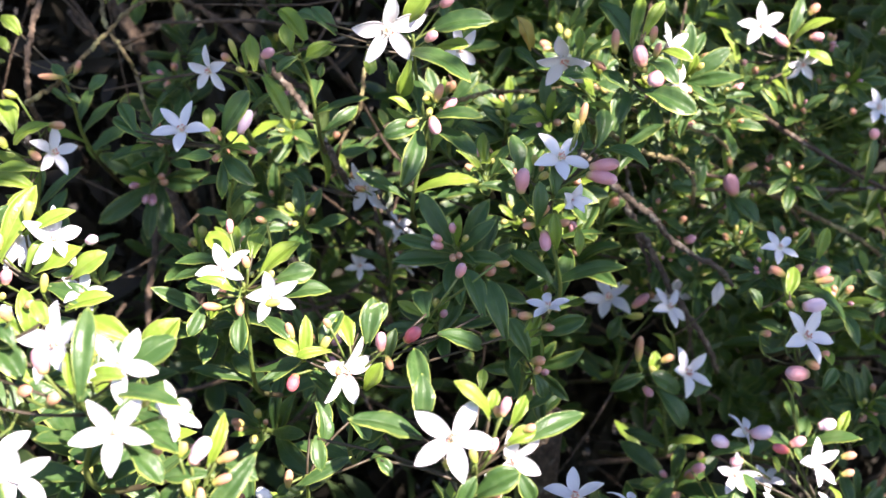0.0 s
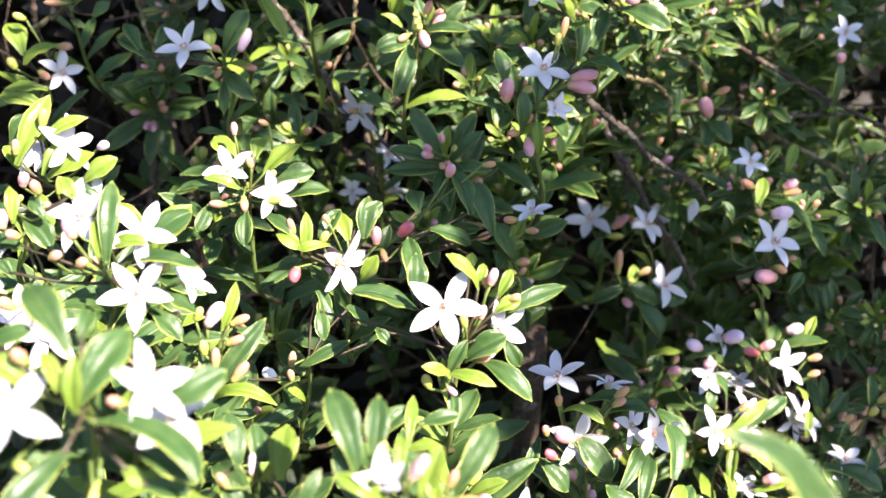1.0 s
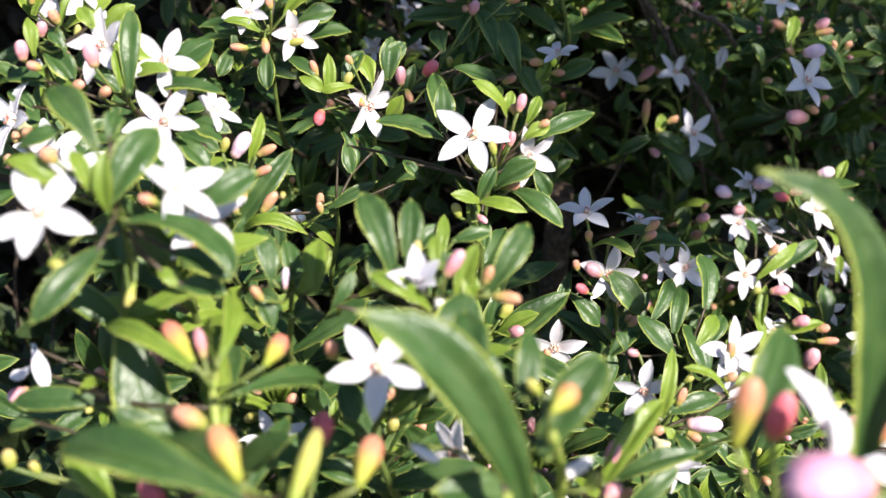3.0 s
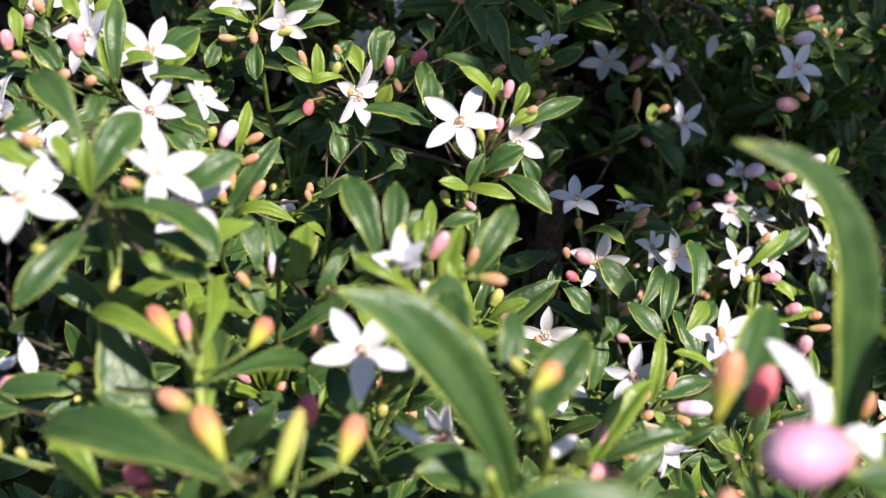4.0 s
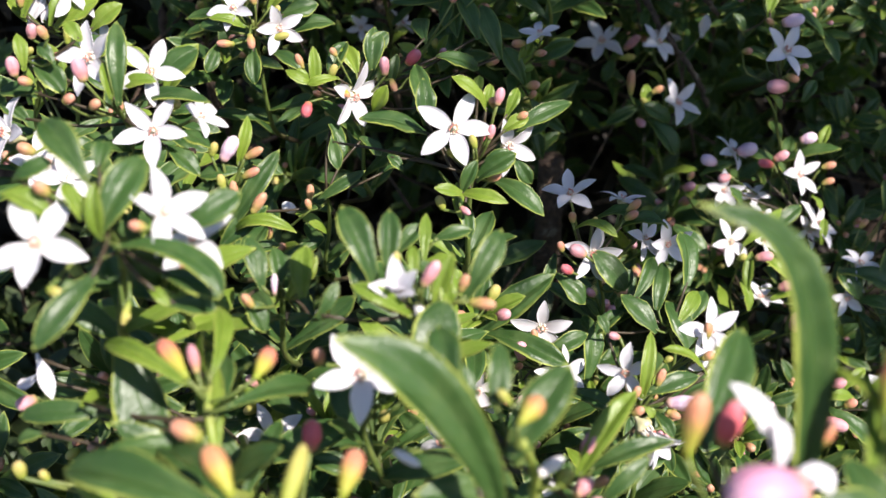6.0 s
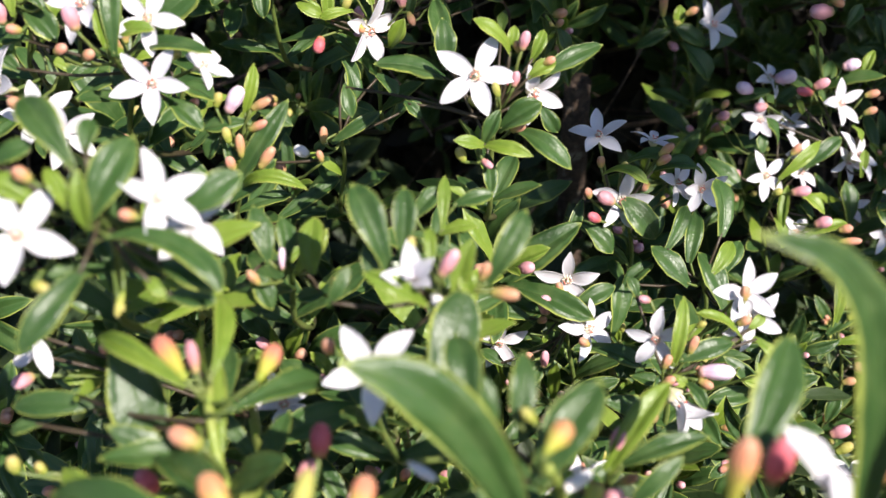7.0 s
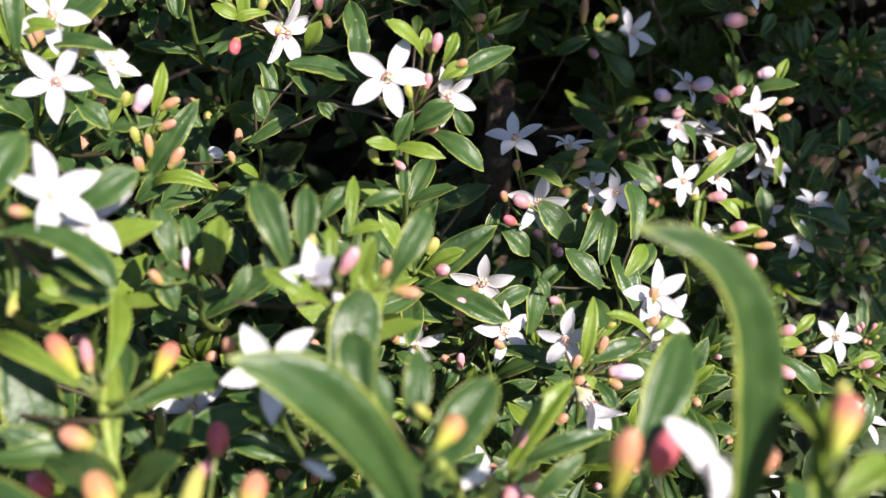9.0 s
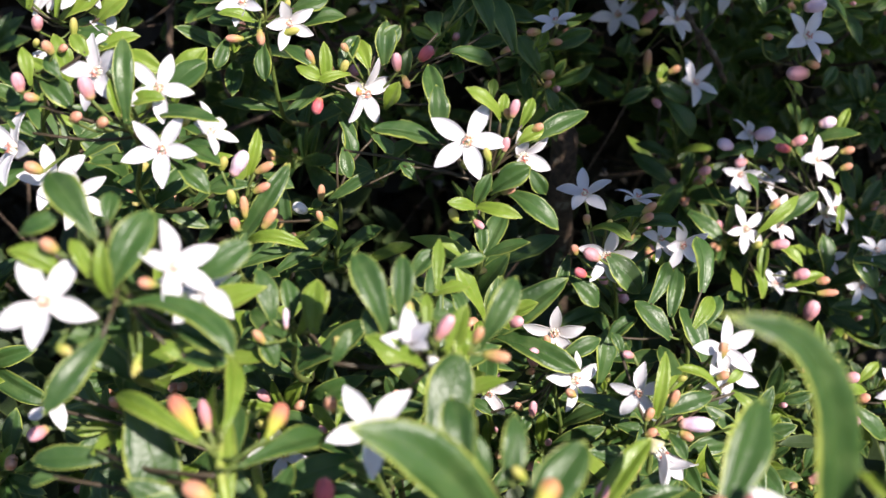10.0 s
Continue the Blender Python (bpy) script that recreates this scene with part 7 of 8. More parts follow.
leaf(s, (-1.61, 21.69, 88.12), (-1.07, 21.81, 88.32), 0.36, (-0.32, -0.12, 0.94), 0.1, "d")
leaf(s, (-2.07, 22.20, 88.91), (-1.58, 21.93, 88.50), 0.43, (0.40, -0.46, 0.79), 0.1, "d")

s = sprig((-4.35, 12.80, 89.41), (-3.72, 11.18, 91.64), 0.075, "near white flower beside a broad green leaf")
flower(s, (-3.70, 11.27, 91.78), (0.15, -0.31, 0.94), 60, 0.68)
bud(s, (-3.74, 11.02, 91.70), (-3.87, 10.85, 91.66), 0.17, "o")
leaf(s, (-4.11, 11.28, 91.24), (-3.56, 11.26, 91.21), 0.34, (0.03, -0.53, 0.85), 0.1, "d")
branch([(-5.41, 33.76, 95.02), (-4.75, 33.78, 94.33), (-4.18, 33.79, 93.53), (-3.62, 33.23, 92.77), (-3.19, 33.04, 92.02)], 0.115, "grey")
branch([(-2.34, 33.61, 94.71), (-2.46, 33.05, 93.77), (-2.84, 33.73, 93.02), (-3.10, 33.21, 92.60)], 0.058, "lichen")
branch([(-12.08, 34.35, 97.14), (-12.31, 33.53, 95.88), (-12.29, 32.92, 95.13), (-12.47, 33.31, 93.87)], 0.094, "brown")
branch([(-12.29, 32.96, 94.02), (-11.79, 33.60, 94.34), (-10.99, 33.74, 95.09), (-10.44, 34.12, 95.64), (-9.45, 34.60, 96.61)], 0.072, "lichen")
branch([(-10.47, 34.95, 96.06), (-9.64, 33.89, 95.25), (-9.51, 34.49, 94.55), (-9.01, 33.43, 93.68)], 0.065, "lichen")
branch([(4.89, 32.37, 91.85), (5.53, 31.91, 91.36), (6.34, 31.52, 90.77), (7.05, 31.43, 90.00), (8.18, 31.02, 89.43)], 0.101, "grey")
branch([(5.79, 34.97, 90.70), (6.48, 34.82, 89.49), (7.04, 34.49, 88.62), (7.65, 33.90, 87.45), (8.74, 33.67, 85.94)], 0.115, "grey")
branch([(6.36, 35.55, 90.45), (6.53, 35.59, 89.25), (6.93, 34.84, 88.30)], 0.072, "grey")
branch([(10.84, 38.76, 90.00), (12.09, 38.67, 89.50), (13.29, 38.36, 88.95), (14.77, 38.24, 88.24), (16.02, 38.01, 87.45)], 0.086, "lichen")
branch([(12.38, 38.91, 89.43), (13.01, 38.70, 88.74), (13.57, 38.30, 88.11)], 0.065, "lichen")
branch([(11.04, 38.01, 90.10), (12.35, 37.69, 90.08), (14.37, 37.70, 89.98), (15.57, 37.24, 90.17)], 0.072, "grey")
branch([(5.33, 33.37, 92.85), (6.39, 33.27, 92.34), (7.53, 33.94, 91.91), (7.74, 32.78, 91.57)], 0.079, "lichen")
branch([(6.61, 34.75, 93.19), (7.49, 34.58, 92.99), (8.67, 34.12, 92.65)], 0.065, "lichen")
branch([(0.64, 34.01, 93.86), (1.68, 34.02, 94.12), (2.88, 33.64, 94.19), (4.23, 33.47, 94.40)], 0.065, "lichen")
branch([(-2.37, 40.56, 88.39), (-2.26, 39.82, 87.26), (-2.20, 39.92, 85.86), (-1.97, 39.21, 84.51)], 0.158, "brown")
branch([(-1.98, 39.71, 85.36), (-0.89, 39.41, 85.13), (0.19, 39.74, 84.65)], 0.086, "brown")
branch([(-1.98, 39.68, 85.14), (-2.87, 39.92, 85.16), (-3.93, 39.56, 85.18)], 0.086, "brown")
branch([(-13.47, 46.88, 95.36), (-12.50, 46.26, 93.81), (-11.38, 45.75, 91.54), (-10.95, 45.20, 89.25)], 0.288, "brown")
branch([(-11.37, 46.76, 94.68), (-10.12, 47.70, 95.05), (-8.33, 46.74, 94.23)], 0.158, "brown")
branch([(-11.17, 43.22, 89.49), (-10.46, 42.49, 87.58), (-9.82, 41.59, 85.97), (-9.60, 41.43, 83.61)], 0.216, "brown")
branch([(-12.13, 44.18, 89.01), (-11.68, 43.50, 86.79), (-11.90, 42.19, 84.29), (-11.85, 41.84, 82.45)], 0.158, "brown")
branch([(1.32, 44.40, 93.65), (2.70, 44.56, 93.18), (4.01, 43.76, 92.85)], 0.101, "brown")
branch([(-1.73, 34.95, 89.92), (-1.27, 34.92, 89.35), (-0.46, 34.30, 88.86)], 0.05, "grey")
branch([(-6.36, 44.03, 93.01), (-7.81, 44.94, 94.00), (-9.12, 45.02, 95.11), (-10.31, 45.48, 95.74)], 0.115, "brown")
branch([(2.20, 40.80, 85.31), (3.77, 40.70, 84.76), (5.07, 40.29, 84.56)], 0.101, "brown")
branch([(-14.48, 45.31, 94.62), (-13.53, 45.79, 93.87), (-12.05, 45.60, 94.36), (-10.51, 46.15, 94.99)], 0.086, "brown")


# ---- more sprigs of the same shrub, behind and between ----
def wild(k):
    """One of the shoots that repeat in the shrub: a rosette of leaves round buds, some with a flower."""
    rng = random.Random(40 + k)
    s = sprig((0, 0, 0), (rng.uniform(-0.2, 0.2), 0, 1.7), 0.10, "leafy sprig with dark green pale-edged leaves and small buds", False)
    for i in range(rng.randint(10, 13)):
        a, h = 2.4 * i + rng.uniform(-0.3, 0.3), 0.25 + 1.35 * i / 12
        out = np.array((math.cos(a), math.sin(a), 0))
        rise = rng.uniform(0.15, 0.75) if i < 8 else rng.uniform(0.8, 1.5)
        length = rng.uniform(1.5, 2.5) if i < 8 else rng.uniform(1.0, 1.6)
        way = unit(out + (0, 0, rise))
        base = out * 0.12 + (0, 0, h)
        normal = unit(np.array((0, 0, 1.0)) * 1.2 - out * 0.9)
        leaf(s, base, base + way * length, length * rng.uniform(0.28, 0.36), normal, rng.uniform(0.05, 0.14), "y" if i >= 9 else "d")
    for i in range(rng.randint(3, 6)):
        a = 2.2 * i + rng.uniform(-0.4, 0.4)
        base = np.array((0.38 * math.cos(a), 0.38 * math.sin(a), 1.55 + rng.uniform(0, 0.4)))
        way = unit((math.cos(a) * 0.8, math.sin(a) * 0.8, 1))
        wide = rng.uniform(0.22, 0.38)
        bud(s, base, base + way * wide * 1.35, wide, rng.choice("ooggop"))
    return s


SHOOTS, PLACED = [wild(k) for k in range(8)], set()


def grow(k, x, y, z, lean, side, spin, size):
    """Places a shoot of kind k with its foot at x, y, z (cm)."""
    if y < 26:
        z -= 1.4
    m = pose(x / 100, y / 100, z / 100, lean, side, 0) @ pose(0, 0, 0, 0, 0, spin)
    if k not in PLACED:
        PLACED.add(k)
        SHOOTS[k].matrix_basis = m @ Matrix.Scale(size, 4)
    else:
        twin = copy_thing(SHOOTS[k], m)
        twin.scale = (size, size, size)


grow(3, 8.12, 37.19, 89.91, 49, -1, 334, 0.51)
grow(1, 6.95, 36.83, 92.55, 21, -38, 326, 0.62)
grow(6, 6.79, 36.84, 92.89, 46, 21, 20, 0.61)
grow(5, 13.34, 39.95, 90.93, 33, 17, 62, 0.52)
grow(3, 7.37, 36.45, 89.25, 50, -4, 68, 0.51)
grow(6, 14.33, 39.02, 93.53, 78, -39, 88, 0.60)
grow(4, 13.48, 40.67, 87.38, 38, -4, 54, 0.70)
grow(7, 7.05, 36.80, 91.21, 9, 29, 52, 0.75)
grow(1, 6.26, 33.21, 93.94, 60, 0, 232, 0.66)
grow(2, 12.21, 39.39, 91.27, 53, 40, 86, 0.65)
grow(2, 11.30, 33.51, 88.63, 27, -24, 200, 0.64)
grow(0, 12.03, 39.81, 89.86, 47, 6, 222, 0.53)
grow(2, 12.26, 39.92, 92.53, 51, -21, 4, 0.72)
grow(1, 10.41, 35.87, 88.20, 21, -32, 16, 0.51)
grow(5, 14.09, 32.85, 87.67, 52, 21, 55, 0.69)
grow(2, 9.99, 37.73, 92.65, 47, -5, 46, 0.60)
grow(4, 15.01, 34.25, 88.24, 28, 6, 144, 0.63)
grow(3, 12.80, 38.29, 92.04, 25, -16, 135, 0.53)
grow(1, 9.24, 37.23, 86.36, 37, 7, 330, 0.74)
grow(6, 9.08, 38.61, 90.31, 36, -17, 185, 0.61)
grow(1, 7.54, 35.94, 91.18, 45, 10, 101, 0.56)
grow(7, 10.19, 37.47, 88.55, 37, -31, 117, 0.63)
grow(4, 9.14, 36.03, 92.54, 57, 30, 120, 0.58)
grow(4, 8.38, 37.65, 91.73, 27, 3, 304, 0.59)
grow(5, 13.91, 33.85, 87.18, 20, -4, 29, 0.68)
grow(4, 12.27, 37.21, 90.40, 53, -25, 110, 0.57)
grow(7, 16.70, 39.84, 87.11, 77, -21, 157, 0.51)
grow(0, 7.43, 36.67, 92.14, 44, 33, 186, 0.64)
grow(2, 7.60, 35.00, 94.44, 49, 10, 104, 0.68)
grow(6, 7.58, 36.02, 92.05, -11, -51, 134, 0.74)
grow(4, 8.69, 35.22, 87.31, 40, -10, 163, 0.53)
grow(0, 8.50, 34.50, 93.36, 15, 30, 142, 0.59)
grow(7, 9.59, 39.67, 89.81, 79, 0, 194, 0.56)
grow(6, 7.43, 36.42, 87.47, 41, 5, 18, 0.64)
grow(7, 13.42, 40.84, 88.52, 27, 29, 84, 0.65)
grow(7, 9.14, 37.82, 89.12, 23, -23, 107, 0.53)
grow(4, 12.74, 40.98, 88.01, 37, 26, 33, 0.67)
grow(2, 13.50, 39.80, 92.32, 31, 13, 33, 0.74)
grow(1, 7.42, 38.68, 86.06, 81, 10, 190, 0.59)
grow(4, 7.69, 36.25, 87.80, 56, -4, 44, 0.52)
grow(6, 10.32, 38.92, 92.11, 48, -16, 88, 0.59)
grow(6, 11.59, 39.55, 88.24, 26, 8, 249, 0.55)
grow(5, 10.86, 39.98, 90.50, 12, 30, 78, 0.57)
grow(1, 10.59, 37.21, 87.41, 35, 53, 293, 0.63)
grow(0, 13.44, 39.79, 93.74, 24, 9, 49, 0.73)
grow(0, 11.99, 40.87, 89.13, 43, -7, 340, 0.65)
grow(6, 11.16, 34.06, 87.31, 26, -22, 352, 0.62)
grow(5, 14.94, 40.21, 86.44, 39, -20, 330, 0.66)
grow(4, 6.95, 32.53, 94.48, 64, 16, 285, 0.71)
grow(5, 7.92, 32.97, 93.78, 30, -43, 318, 0.58)
grow(3, 11.16, 39.91, 92.81, 26, -12, 180, 0.71)
grow(0, 11.56, 40.75, 89.10, 45, 15, 150, 0.56)
grow(3, 12.17, 32.36, 87.36, 40, 10, 41, 0.66)
grow(0, 10.30, 32.96, 88.29, 42, -21, 299, 0.50)
grow(3, 7.33, 36.58, 88.60, 24, 13, 304, 0.53)
grow(3, 9.35, 38.74, 87.66, 62, -25, 32, 0.52)
grow(5, 13.11, 41.00, 88.15, 39, 3, 202, 0.68)
grow(2, 14.83, 34.48, 86.60, 55, -26, 339, 0.64)
grow(6, 10.28, 39.05, 93.29, 73, 2, 259, 0.53)
grow(2, 7.58, 37.63, 87.06, 32, 38, 224, 0.72)
grow(5, 2.15, 36.04, 92.55, 40, 6, 26, 0.70)
grow(6, 3.34, 32.27, 93.05, 48, -22, 324, 0.69)
grow(1, 2.61, 29.55, 91.76, 35, -9, 45, 0.72)
grow(7, 4.24, 31.91, 88.87, 33, -22, 149, 0.89)
grow(5, 2.53, 32.58, 89.98, 46, -23, 188, 0.67)
grow(6, 3.92, 42.91, 83.02, 30, 16, 192, 0.76)
grow(5, 2.81, 30.34, 89.53, 1, 6, 204, 0.85)
grow(6, 1.52, 30.79, 91.61, 21, -18, 206, 0.70)
grow(7, 2.99, 31.46, 86.14, 79, -55, 77, 0.77)
grow(0, 0.52, 28.50, 90.42, 51, -15, 272, 0.77)
grow(2, 0.94, 46.95, 91.91, 23, -10, 292, 0.80)
grow(3, 3.85, 32.81, 91.23, 54, -10, 190, 0.69)
grow(5, 1.92, 32.97, 92.63, 33, 6, 168, 0.68)
grow(2, 2.61, 42.71, 82.12, 37, 30, 125, 0.84)
grow(7, 3.94, 46.26, 90.76, 24, 9, 15, 0.78)
grow(1, 0.04, 36.32, 92.62, 47, 1, 276, 0.85)
grow(6, 4.96, 33.60, 89.13, 3, 2, 349, 0.88)
grow(1, 4.71, 36.34, 94.24, 15, -36, 37, 0.84)
grow(2, 0.53, 33.85, 91.79, 7, -45, 31, 0.77)
grow(1, 4.52, 35.75, 93.61, 49, 42, 252, 0.80)
grow(7, 0.24, 29.45, 87.70, 36, -24, 78, 0.78)
grow(1, 0.72, 30.29, 89.16, 53, 9, 206, 0.90)
grow(4, 4.91, 42.76, 82.26, 39, -18, 67, 0.90)
grow(7, 3.99, 46.95, 92.02, 48, 12, 115, 0.85)
grow(4, -6.12, 26.88, 88.91, 29, 20, 101, 0.78)
grow(4, -3.52, 37.80, 89.24, -5, 9, 320, 0.73)
grow(3, -8.83, 38.94, 93.23, 43, -38, 228, 0.69)
grow(3, -8.74, 34.94, 91.57, 34, -17, 292, 0.71)
grow(1, -4.11, 32.34, 89.98, 46, -6, 226, 0.69)
grow(4, -7.46, 38.08, 90.97, 48, 16, 279, 0.68)
grow(4, -5.20, 35.53, 90.01, 70, -36, 158, 0.72)
grow(1, -7.62, 32.24, 88.44, 11, 17, 202, 0.79)
grow(7, -6.30, 37.38, 92.47, 7, 33, 97, 0.71)
grow(5, -5.45, 28.74, 89.60, 20, -5, 295, 0.76)
grow(3, -6.19, 38.55, 89.97, 5, 9, 356, 0.70)
grow(5, -4.74, 36.43, 92.07, 62, -15, 167, 0.62)
grow(3, -4.02, 38.62, 90.68, 22, -1, 348, 0.68)
grow(6, -10.54, 32.54, 88.02, 33, -18, 281, 0.62)
grow(2, 12.68, 25.91, 78.03, 27, -1, 243, 0.69)
grow(5, 13.85, 33.24, 83.51, 60, 4, 213, 0.57)
grow(6, 15.46, 27.13, 78.76, 37, 31, 246, 0.73)
grow(4, 13.28, 31.91, 82.70, -6, 4, 28, 0.66)
grow(7, 13.92, 31.93, 79.23, 51, -7, 41, 0.65)
grow(2, 14.66, 34.15, 83.21, 52, -18, 200, 0.74)
grow(6, 13.69, 24.62, 78.21, 47, 3, 96, 0.58)
grow(0, 16.23, 34.38, 80.63, 59, -11, 217, 0.67)
grow(7, 16.61, 29.56, 78.91, 18, -13, 117, 0.74)
grow(4, 15.01, 25.35, 78.99, 41, -13, 18, 0.65)
grow(6, 16.14, 33.98, 83.42, 70, -5, 53, 0.59)
grow(1, 15.62, 33.90, 82.00, 29, -1, 71, 0.56)
grow(7, 11.73, 24.55, 78.05, 30, -14, 177, 0.63)
grow(5, 16.04, 30.69, 78.66, 44, -21, 82, 0.62)
grow(6, 15.96, 29.57, 83.24, 16, 35, 259, 0.61)
grow(5, 15.06, 31.18, 84.49, 42, -55, 226, 0.56)
grow(4, 17.10, 32.94, 82.19, 28, -36, 67, 0.57)
grow(2, 13.16, 30.92, 80.42, 42, 9, 5, 0.70)
grow(0, 15.15, 29.83, 77.41, 37, -8, 355, 0.63)
grow(0, 13.35, 24.02, 79.70, 24, 3, 244, 0.56)
grow(6, 13.29, 26.57, 79.07, 39, 19, 248, 0.56)
grow(5, 16.23, 32.19, 80.49, 10, -12, 286, 0.65)
grow(7, 13.74, 32.42, 80.57, 63, 31, 76, 0.60)
grow(1, 15.10, 31.90, 83.00, 29, 18, 78, 0.65)
grow(1, -5.70, 12.70, 85.37, 20, -23, 23, 0.84)
grow(7, -2.54, 12.30, 85.74, 23, 19, 240, 0.76)
grow(3, -5.59, 15.66, 85.16, 39, 34, 181, 0.64)
grow(4, -4.10, 11.91, 86.71, 25, -10, 39, 0.71)
grow(7, -5.20, 13.55, 87.48, 85, 4, 321, 0.82)
grow(7, -3.59, 16.35, 86.71, 47, -15, 221, 0.80)
grow(5, -2.82, 17.00, 85.26, 30, 22, 122, 0.63)
grow(0, -5.49, 16.69, 86.90, 25, -13, 256, 0.83)
grow(2, -1.59, 13.52, 84.98, 7, -12, 116, 0.68)
grow(4, -8.00, 15.21, 83.68, 31, 2, 343, 0.61)
grow(3, -1.23, 16.22, 86.46, 39, -25, 52, 0.66)
grow(3, -5.07, 18.28, 82.64, 1, 12, 41, 0.81)
grow(0, -4.45, 16.39, 84.30, -8, -18, 316, 0.77)
grow(4, -6.11, 14.70, 86.40, 41, 12, 213, 0.80)
grow(4, -2.25, 16.83, 82.84, 57, 27, 10, 0.79)
grow(2, -3.43, 18.99, 84.55, 63, 13, 273, 0.77)
grow(1, -7.36, 14.42, 85.29, 40, -23, 25, 0.71)
grow(1, -2.46, 14.85, 83.99, 54, -17, 233, 0.75)
grow(6, -6.15, 14.17, 88.72, 57, -7, 104, 0.62)
grow(1, -6.95, 16.37, 86.36, 48, -53, 161, 0.75)
grow(1, -3.90, 12.69, 85.03, -0, 7, 180, 0.60)
grow(6, -2.66, 14.85, 86.61, 19, 2, 278, 0.62)
grow(3, -0.20, 14.64, 84.26, 74, 12, 345, 0.75)
grow(0, -1.22, 17.13, 85.07, 44, -4, 57, 0.77)
grow(5, -1.62, 15.10, 82.53, 27, 7, 82, 0.80)
grow(7, -1.59, 13.11, 87.14, -8, -3, 330, 0.78)
grow(3, 1.76, 14.36, 84.44, 16, -16, 5, 0.61)
grow(7, 0.13, 20.69, 83.48, 23, 7, 62, 0.70)
grow(2, 1.49, 15.65, 81.87, 46, 24, 285, 0.72)
grow(0, 11.07, 26.89, 76.96, 46, -16, 122, 0.67)
grow(2, 0.30, 12.69, 85.20, 29, -6, 174, 0.72)
grow(2, 5.97, 17.18, 82.97, 49, -54, 142, 0.63)
grow(3, 3.38, 16.70, 82.19, 43, -13, 147, 0.78)
grow(1, 3.09, 13.71, 83.31, 25, -19, 9, 0.69)
grow(3, 4.68, 13.58, 83.47, 60, 10, 89, 0.69)
grow(5, 5.32, 20.24, 82.61, 23, -10, 26, 0.68)
grow(3, 7.51, 20.41, 80.62, 35, -18, 182, 0.60)
grow(3, 3.84, 11.89, 85.12, 44, -15, 248, 0.56)
grow(5, 4.75, 18.98, 81.97, 48, 28, 258, 0.76)
grow(4, 3.45, 21.10, 82.68, 37, -5, 294, 0.62)
grow(1, 2.87, 22.67, 80.89, 47, 18, 72, 0.60)
grow(7, 6.34, 21.77, 81.66, -4, 9, 293, 0.72)
grow(6, 6.61, 19.40, 82.32, 36, 3, 313, 0.72)
grow(3, 1.01, 23.04, 79.90, 41, -40, 111, 0.69)
grow(6, 10.71, 24.96, 76.92, 56, -2, 350, 0.66)
grow(7, 2.13, 16.66, 83.03, 49, 2, 87, 0.76)
grow(0, 4.60, 17.81, 83.63, 19, -9, 25, 0.63)
grow(6, 0.62, 21.03, 81.09, 41, -24, 334, 0.71)
grow(7, 4.04, 22.50, 81.93, 55, 3, 257, 0.58)
grow(4, 4.38, 14.60, 82.36, 59, -16, 337, 0.62)
grow(3, 0.67, 22.77, 81.83, 35, -14, 45, 0.75)
grow(3, 0.78, 14.56, 82.77, -1, 2, 302, 0.76)
grow(2, 9.53, 23.29, 77.40, 45, -3, 190, 0.75)
grow(3, 1.90, 20.36, 81.70, 45, -24, 110, 0.76)
grow(1, 2.19, 11.76, 85.54, 51, 25, 78, 0.58)
grow(7, 7.49, 20.53, 82.95, 63, -13, 107, 0.56)
grow(0, -0.34, 41.20, 96.66, 62, 42, 201, 0.99)
grow(7, -1.97, 23.48, 82.18, 25, 18, 32, 0.84)
grow(3, -7.32, 30.96, 82.09, 35, -9, 334, 0.81)
grow(0, -3.66, 31.35, 86.24, 55, 10, 154, 0.91)
grow(0, 9.82, 33.94, 77.57, 38, -15, 214, 0.93)
grow(6, 5.07, 25.44, 77.43, 29, -15, 43, 1.06)
grow(6, -15.33, 19.44, 78.09, 96, 0, 344, 0.85)
grow(1, -9.35, 25.56, 87.40, 46, 51, 239, 1.01)
grow(4, -10.02, 18.84, 81.18, 45, -14, 227, 0.95)
grow(0, 8.95, 24.62, 75.72, 52, -17, 112, 0.85)
grow(0, 4.42, 26.48, 79.98, 17, 4, 22, 1.00)
grow(2, -4.78, 25.76, 84.51, 32, -17, 187, 0.99)
grow(5, 1.18, 19.73, 75.49, 63, 7, 297, 0.84)
grow(5, -6.22, 48.57, 90.60, 33, -12, 159, 1.10)
grow(0, -13.55, 23.51, 84.55, 3, -1, 63, 0.94)
grow(2, -12.00, 27.85, 85.43, 21, -22, 266, 1.10)
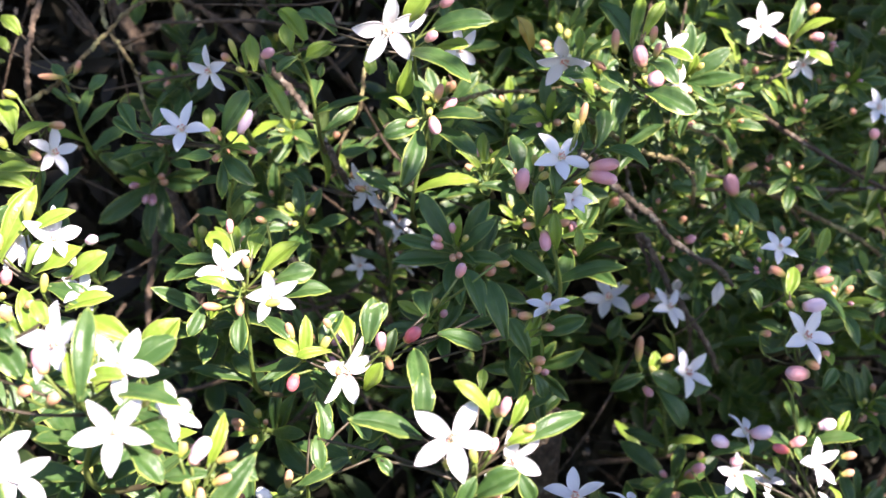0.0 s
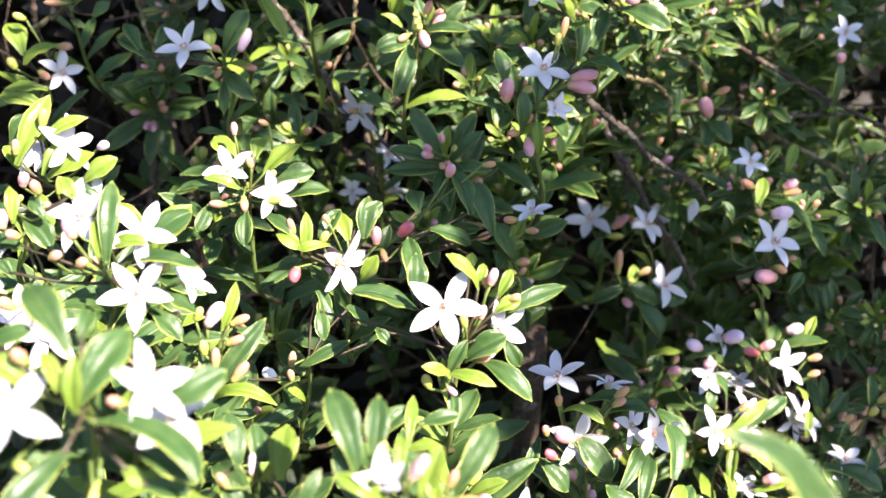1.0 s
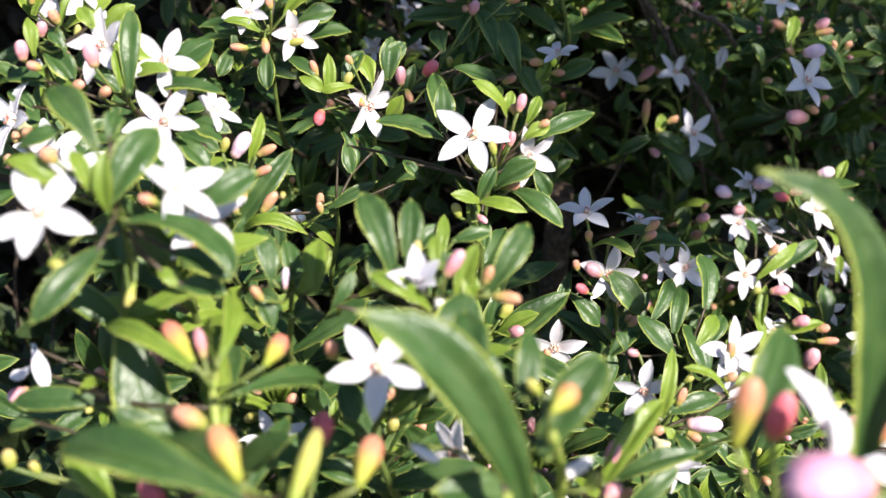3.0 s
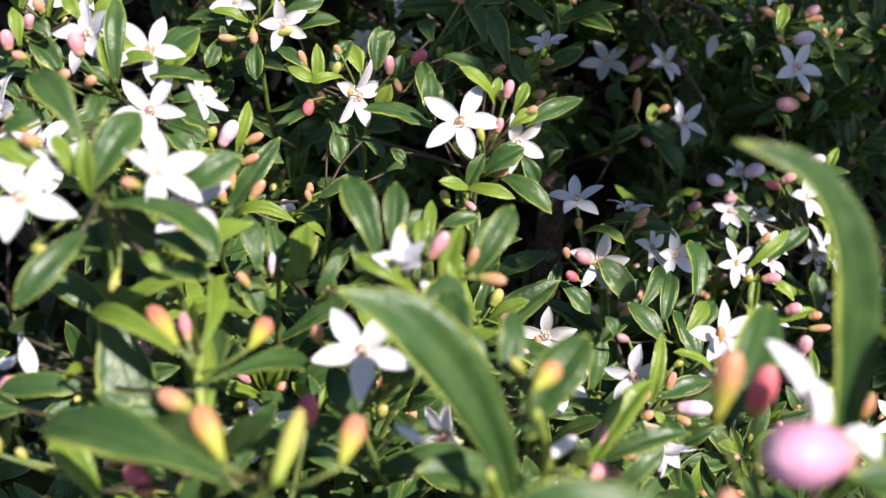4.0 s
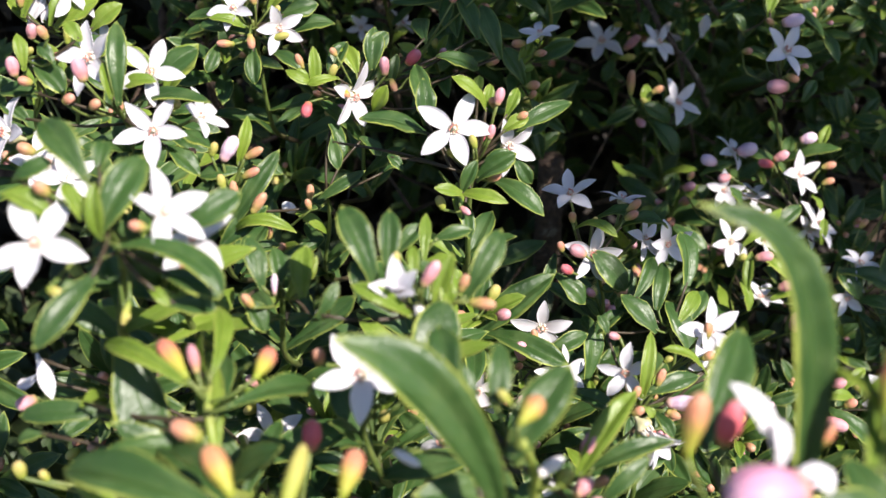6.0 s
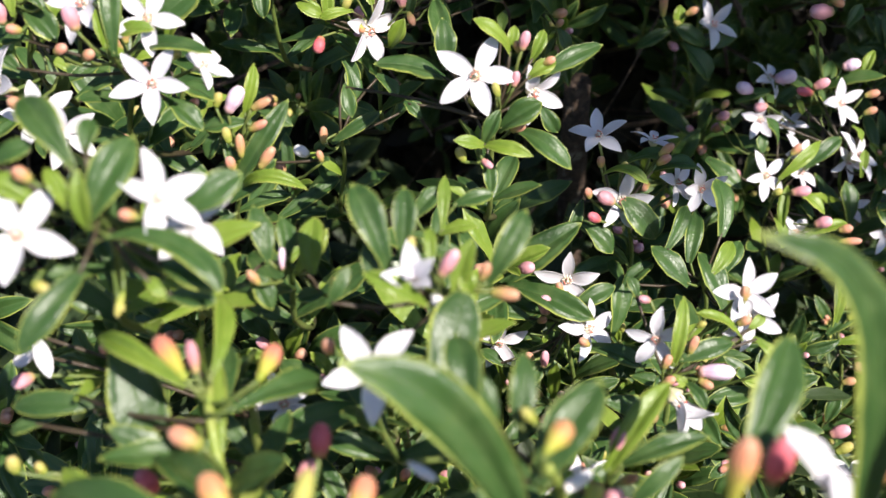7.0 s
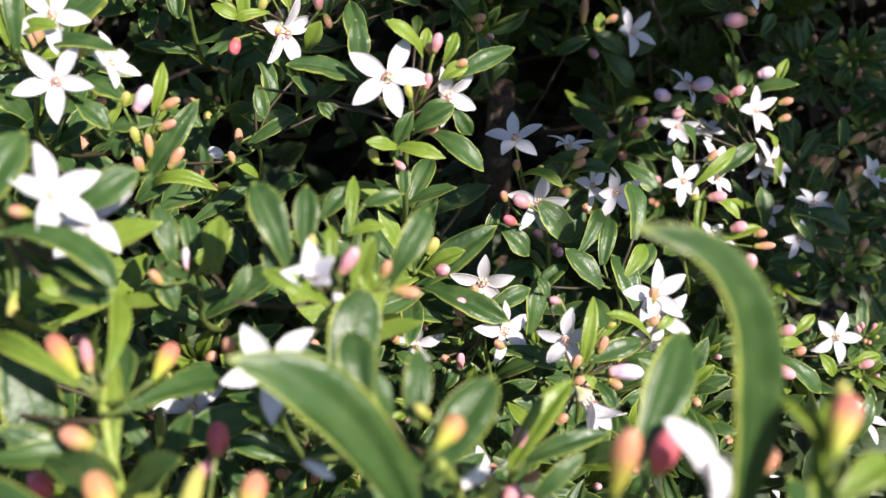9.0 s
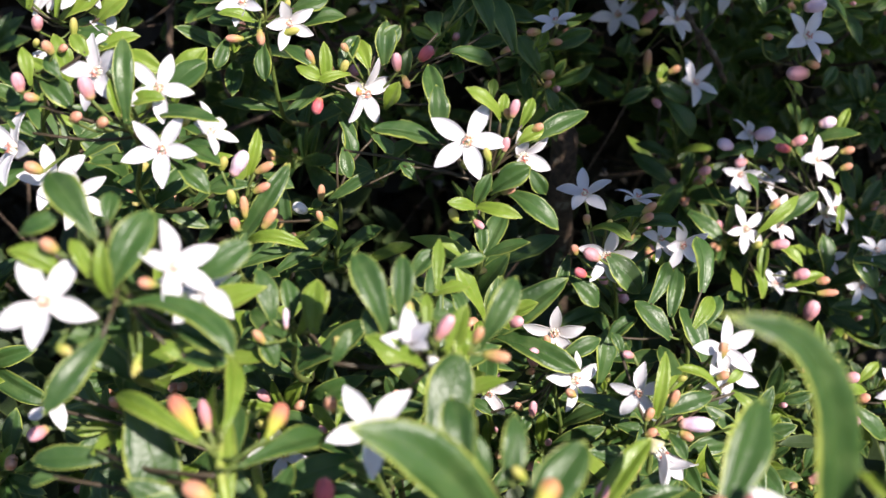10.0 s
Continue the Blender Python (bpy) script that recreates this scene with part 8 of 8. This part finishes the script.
grow(0, -9.81, 37.97, 90.22, 80, -3, 17, 0.97)
grow(2, -12.41, 42.52, 97.66, 27, -2, 90, 0.89)
grow(7, -14.16, 23.02, 79.54, 71, 3, 200, 0.95)
grow(6, 3.27, 43.30, 84.32, 35, -0, 245, 0.83)
grow(1, -7.91, 19.25, 85.90, 80, 10, 153, 0.91)
grow(6, 12.60, 33.50, 76.81, 80, -28, 139, 0.84)
grow(1, -18.19, 40.82, 89.65, 62, 9, 324, 0.92)
grow(2, -9.53, 31.38, 82.56, 30, -10, 86, 0.85)
grow(7, -6.24, 21.95, 77.60, 20, -49, 26, 0.95)
grow(6, 4.04, 36.25, 91.66, 30, 12, 105, 0.86)
grow(0, 0.24, 21.84, 85.03, 38, -24, 41, 1.05)
grow(6, -2.20, 19.42, 81.07, 54, 38, 127, 0.95)
grow(1, -4.54, 28.56, 85.07, 44, -39, 357, 0.81)
grow(6, -0.49, 20.74, 76.51, 38, -6, 345, 1.03)
grow(1, -11.68, 19.15, 82.96, 46, 8, 249, 0.91)
grow(5, -15.68, 34.19, 86.90, 47, -1, 245, 0.85)
grow(7, -12.70, 21.58, 84.84, 64, 17, 199, 0.99)
grow(4, -20.93, 48.84, 92.48, 53, 17, 30, 1.09)
grow(7, -12.10, 24.15, 77.86, 38, 21, 341, 0.96)
grow(7, 0.16, 19.26, 85.75, 24, 12, 77, 1.03)
grow(3, -0.06, 27.05, 80.15, 53, -3, 125, 0.97)
grow(1, -17.76, 37.67, 84.72, 73, -1, 18, 0.89)
grow(3, 4.72, 19.66, 79.20, 36, -20, 66, 0.89)
grow(3, 3.03, 21.94, 78.57, 58, 20, 40, 0.81)
grow(6, 14.34, 33.74, 74.18, 58, -5, 131, 0.94)
grow(3, 7.96, 33.70, 80.09, 45, -4, 247, 0.97)
grow(1, -10.26, 29.48, 85.46, 24, 18, 347, 1.09)
grow(3, 6.64, 32.12, 80.28, 69, -63, 108, 0.96)
grow(5, -6.99, 48.48, 92.47, 48, 8, 213, 0.96)
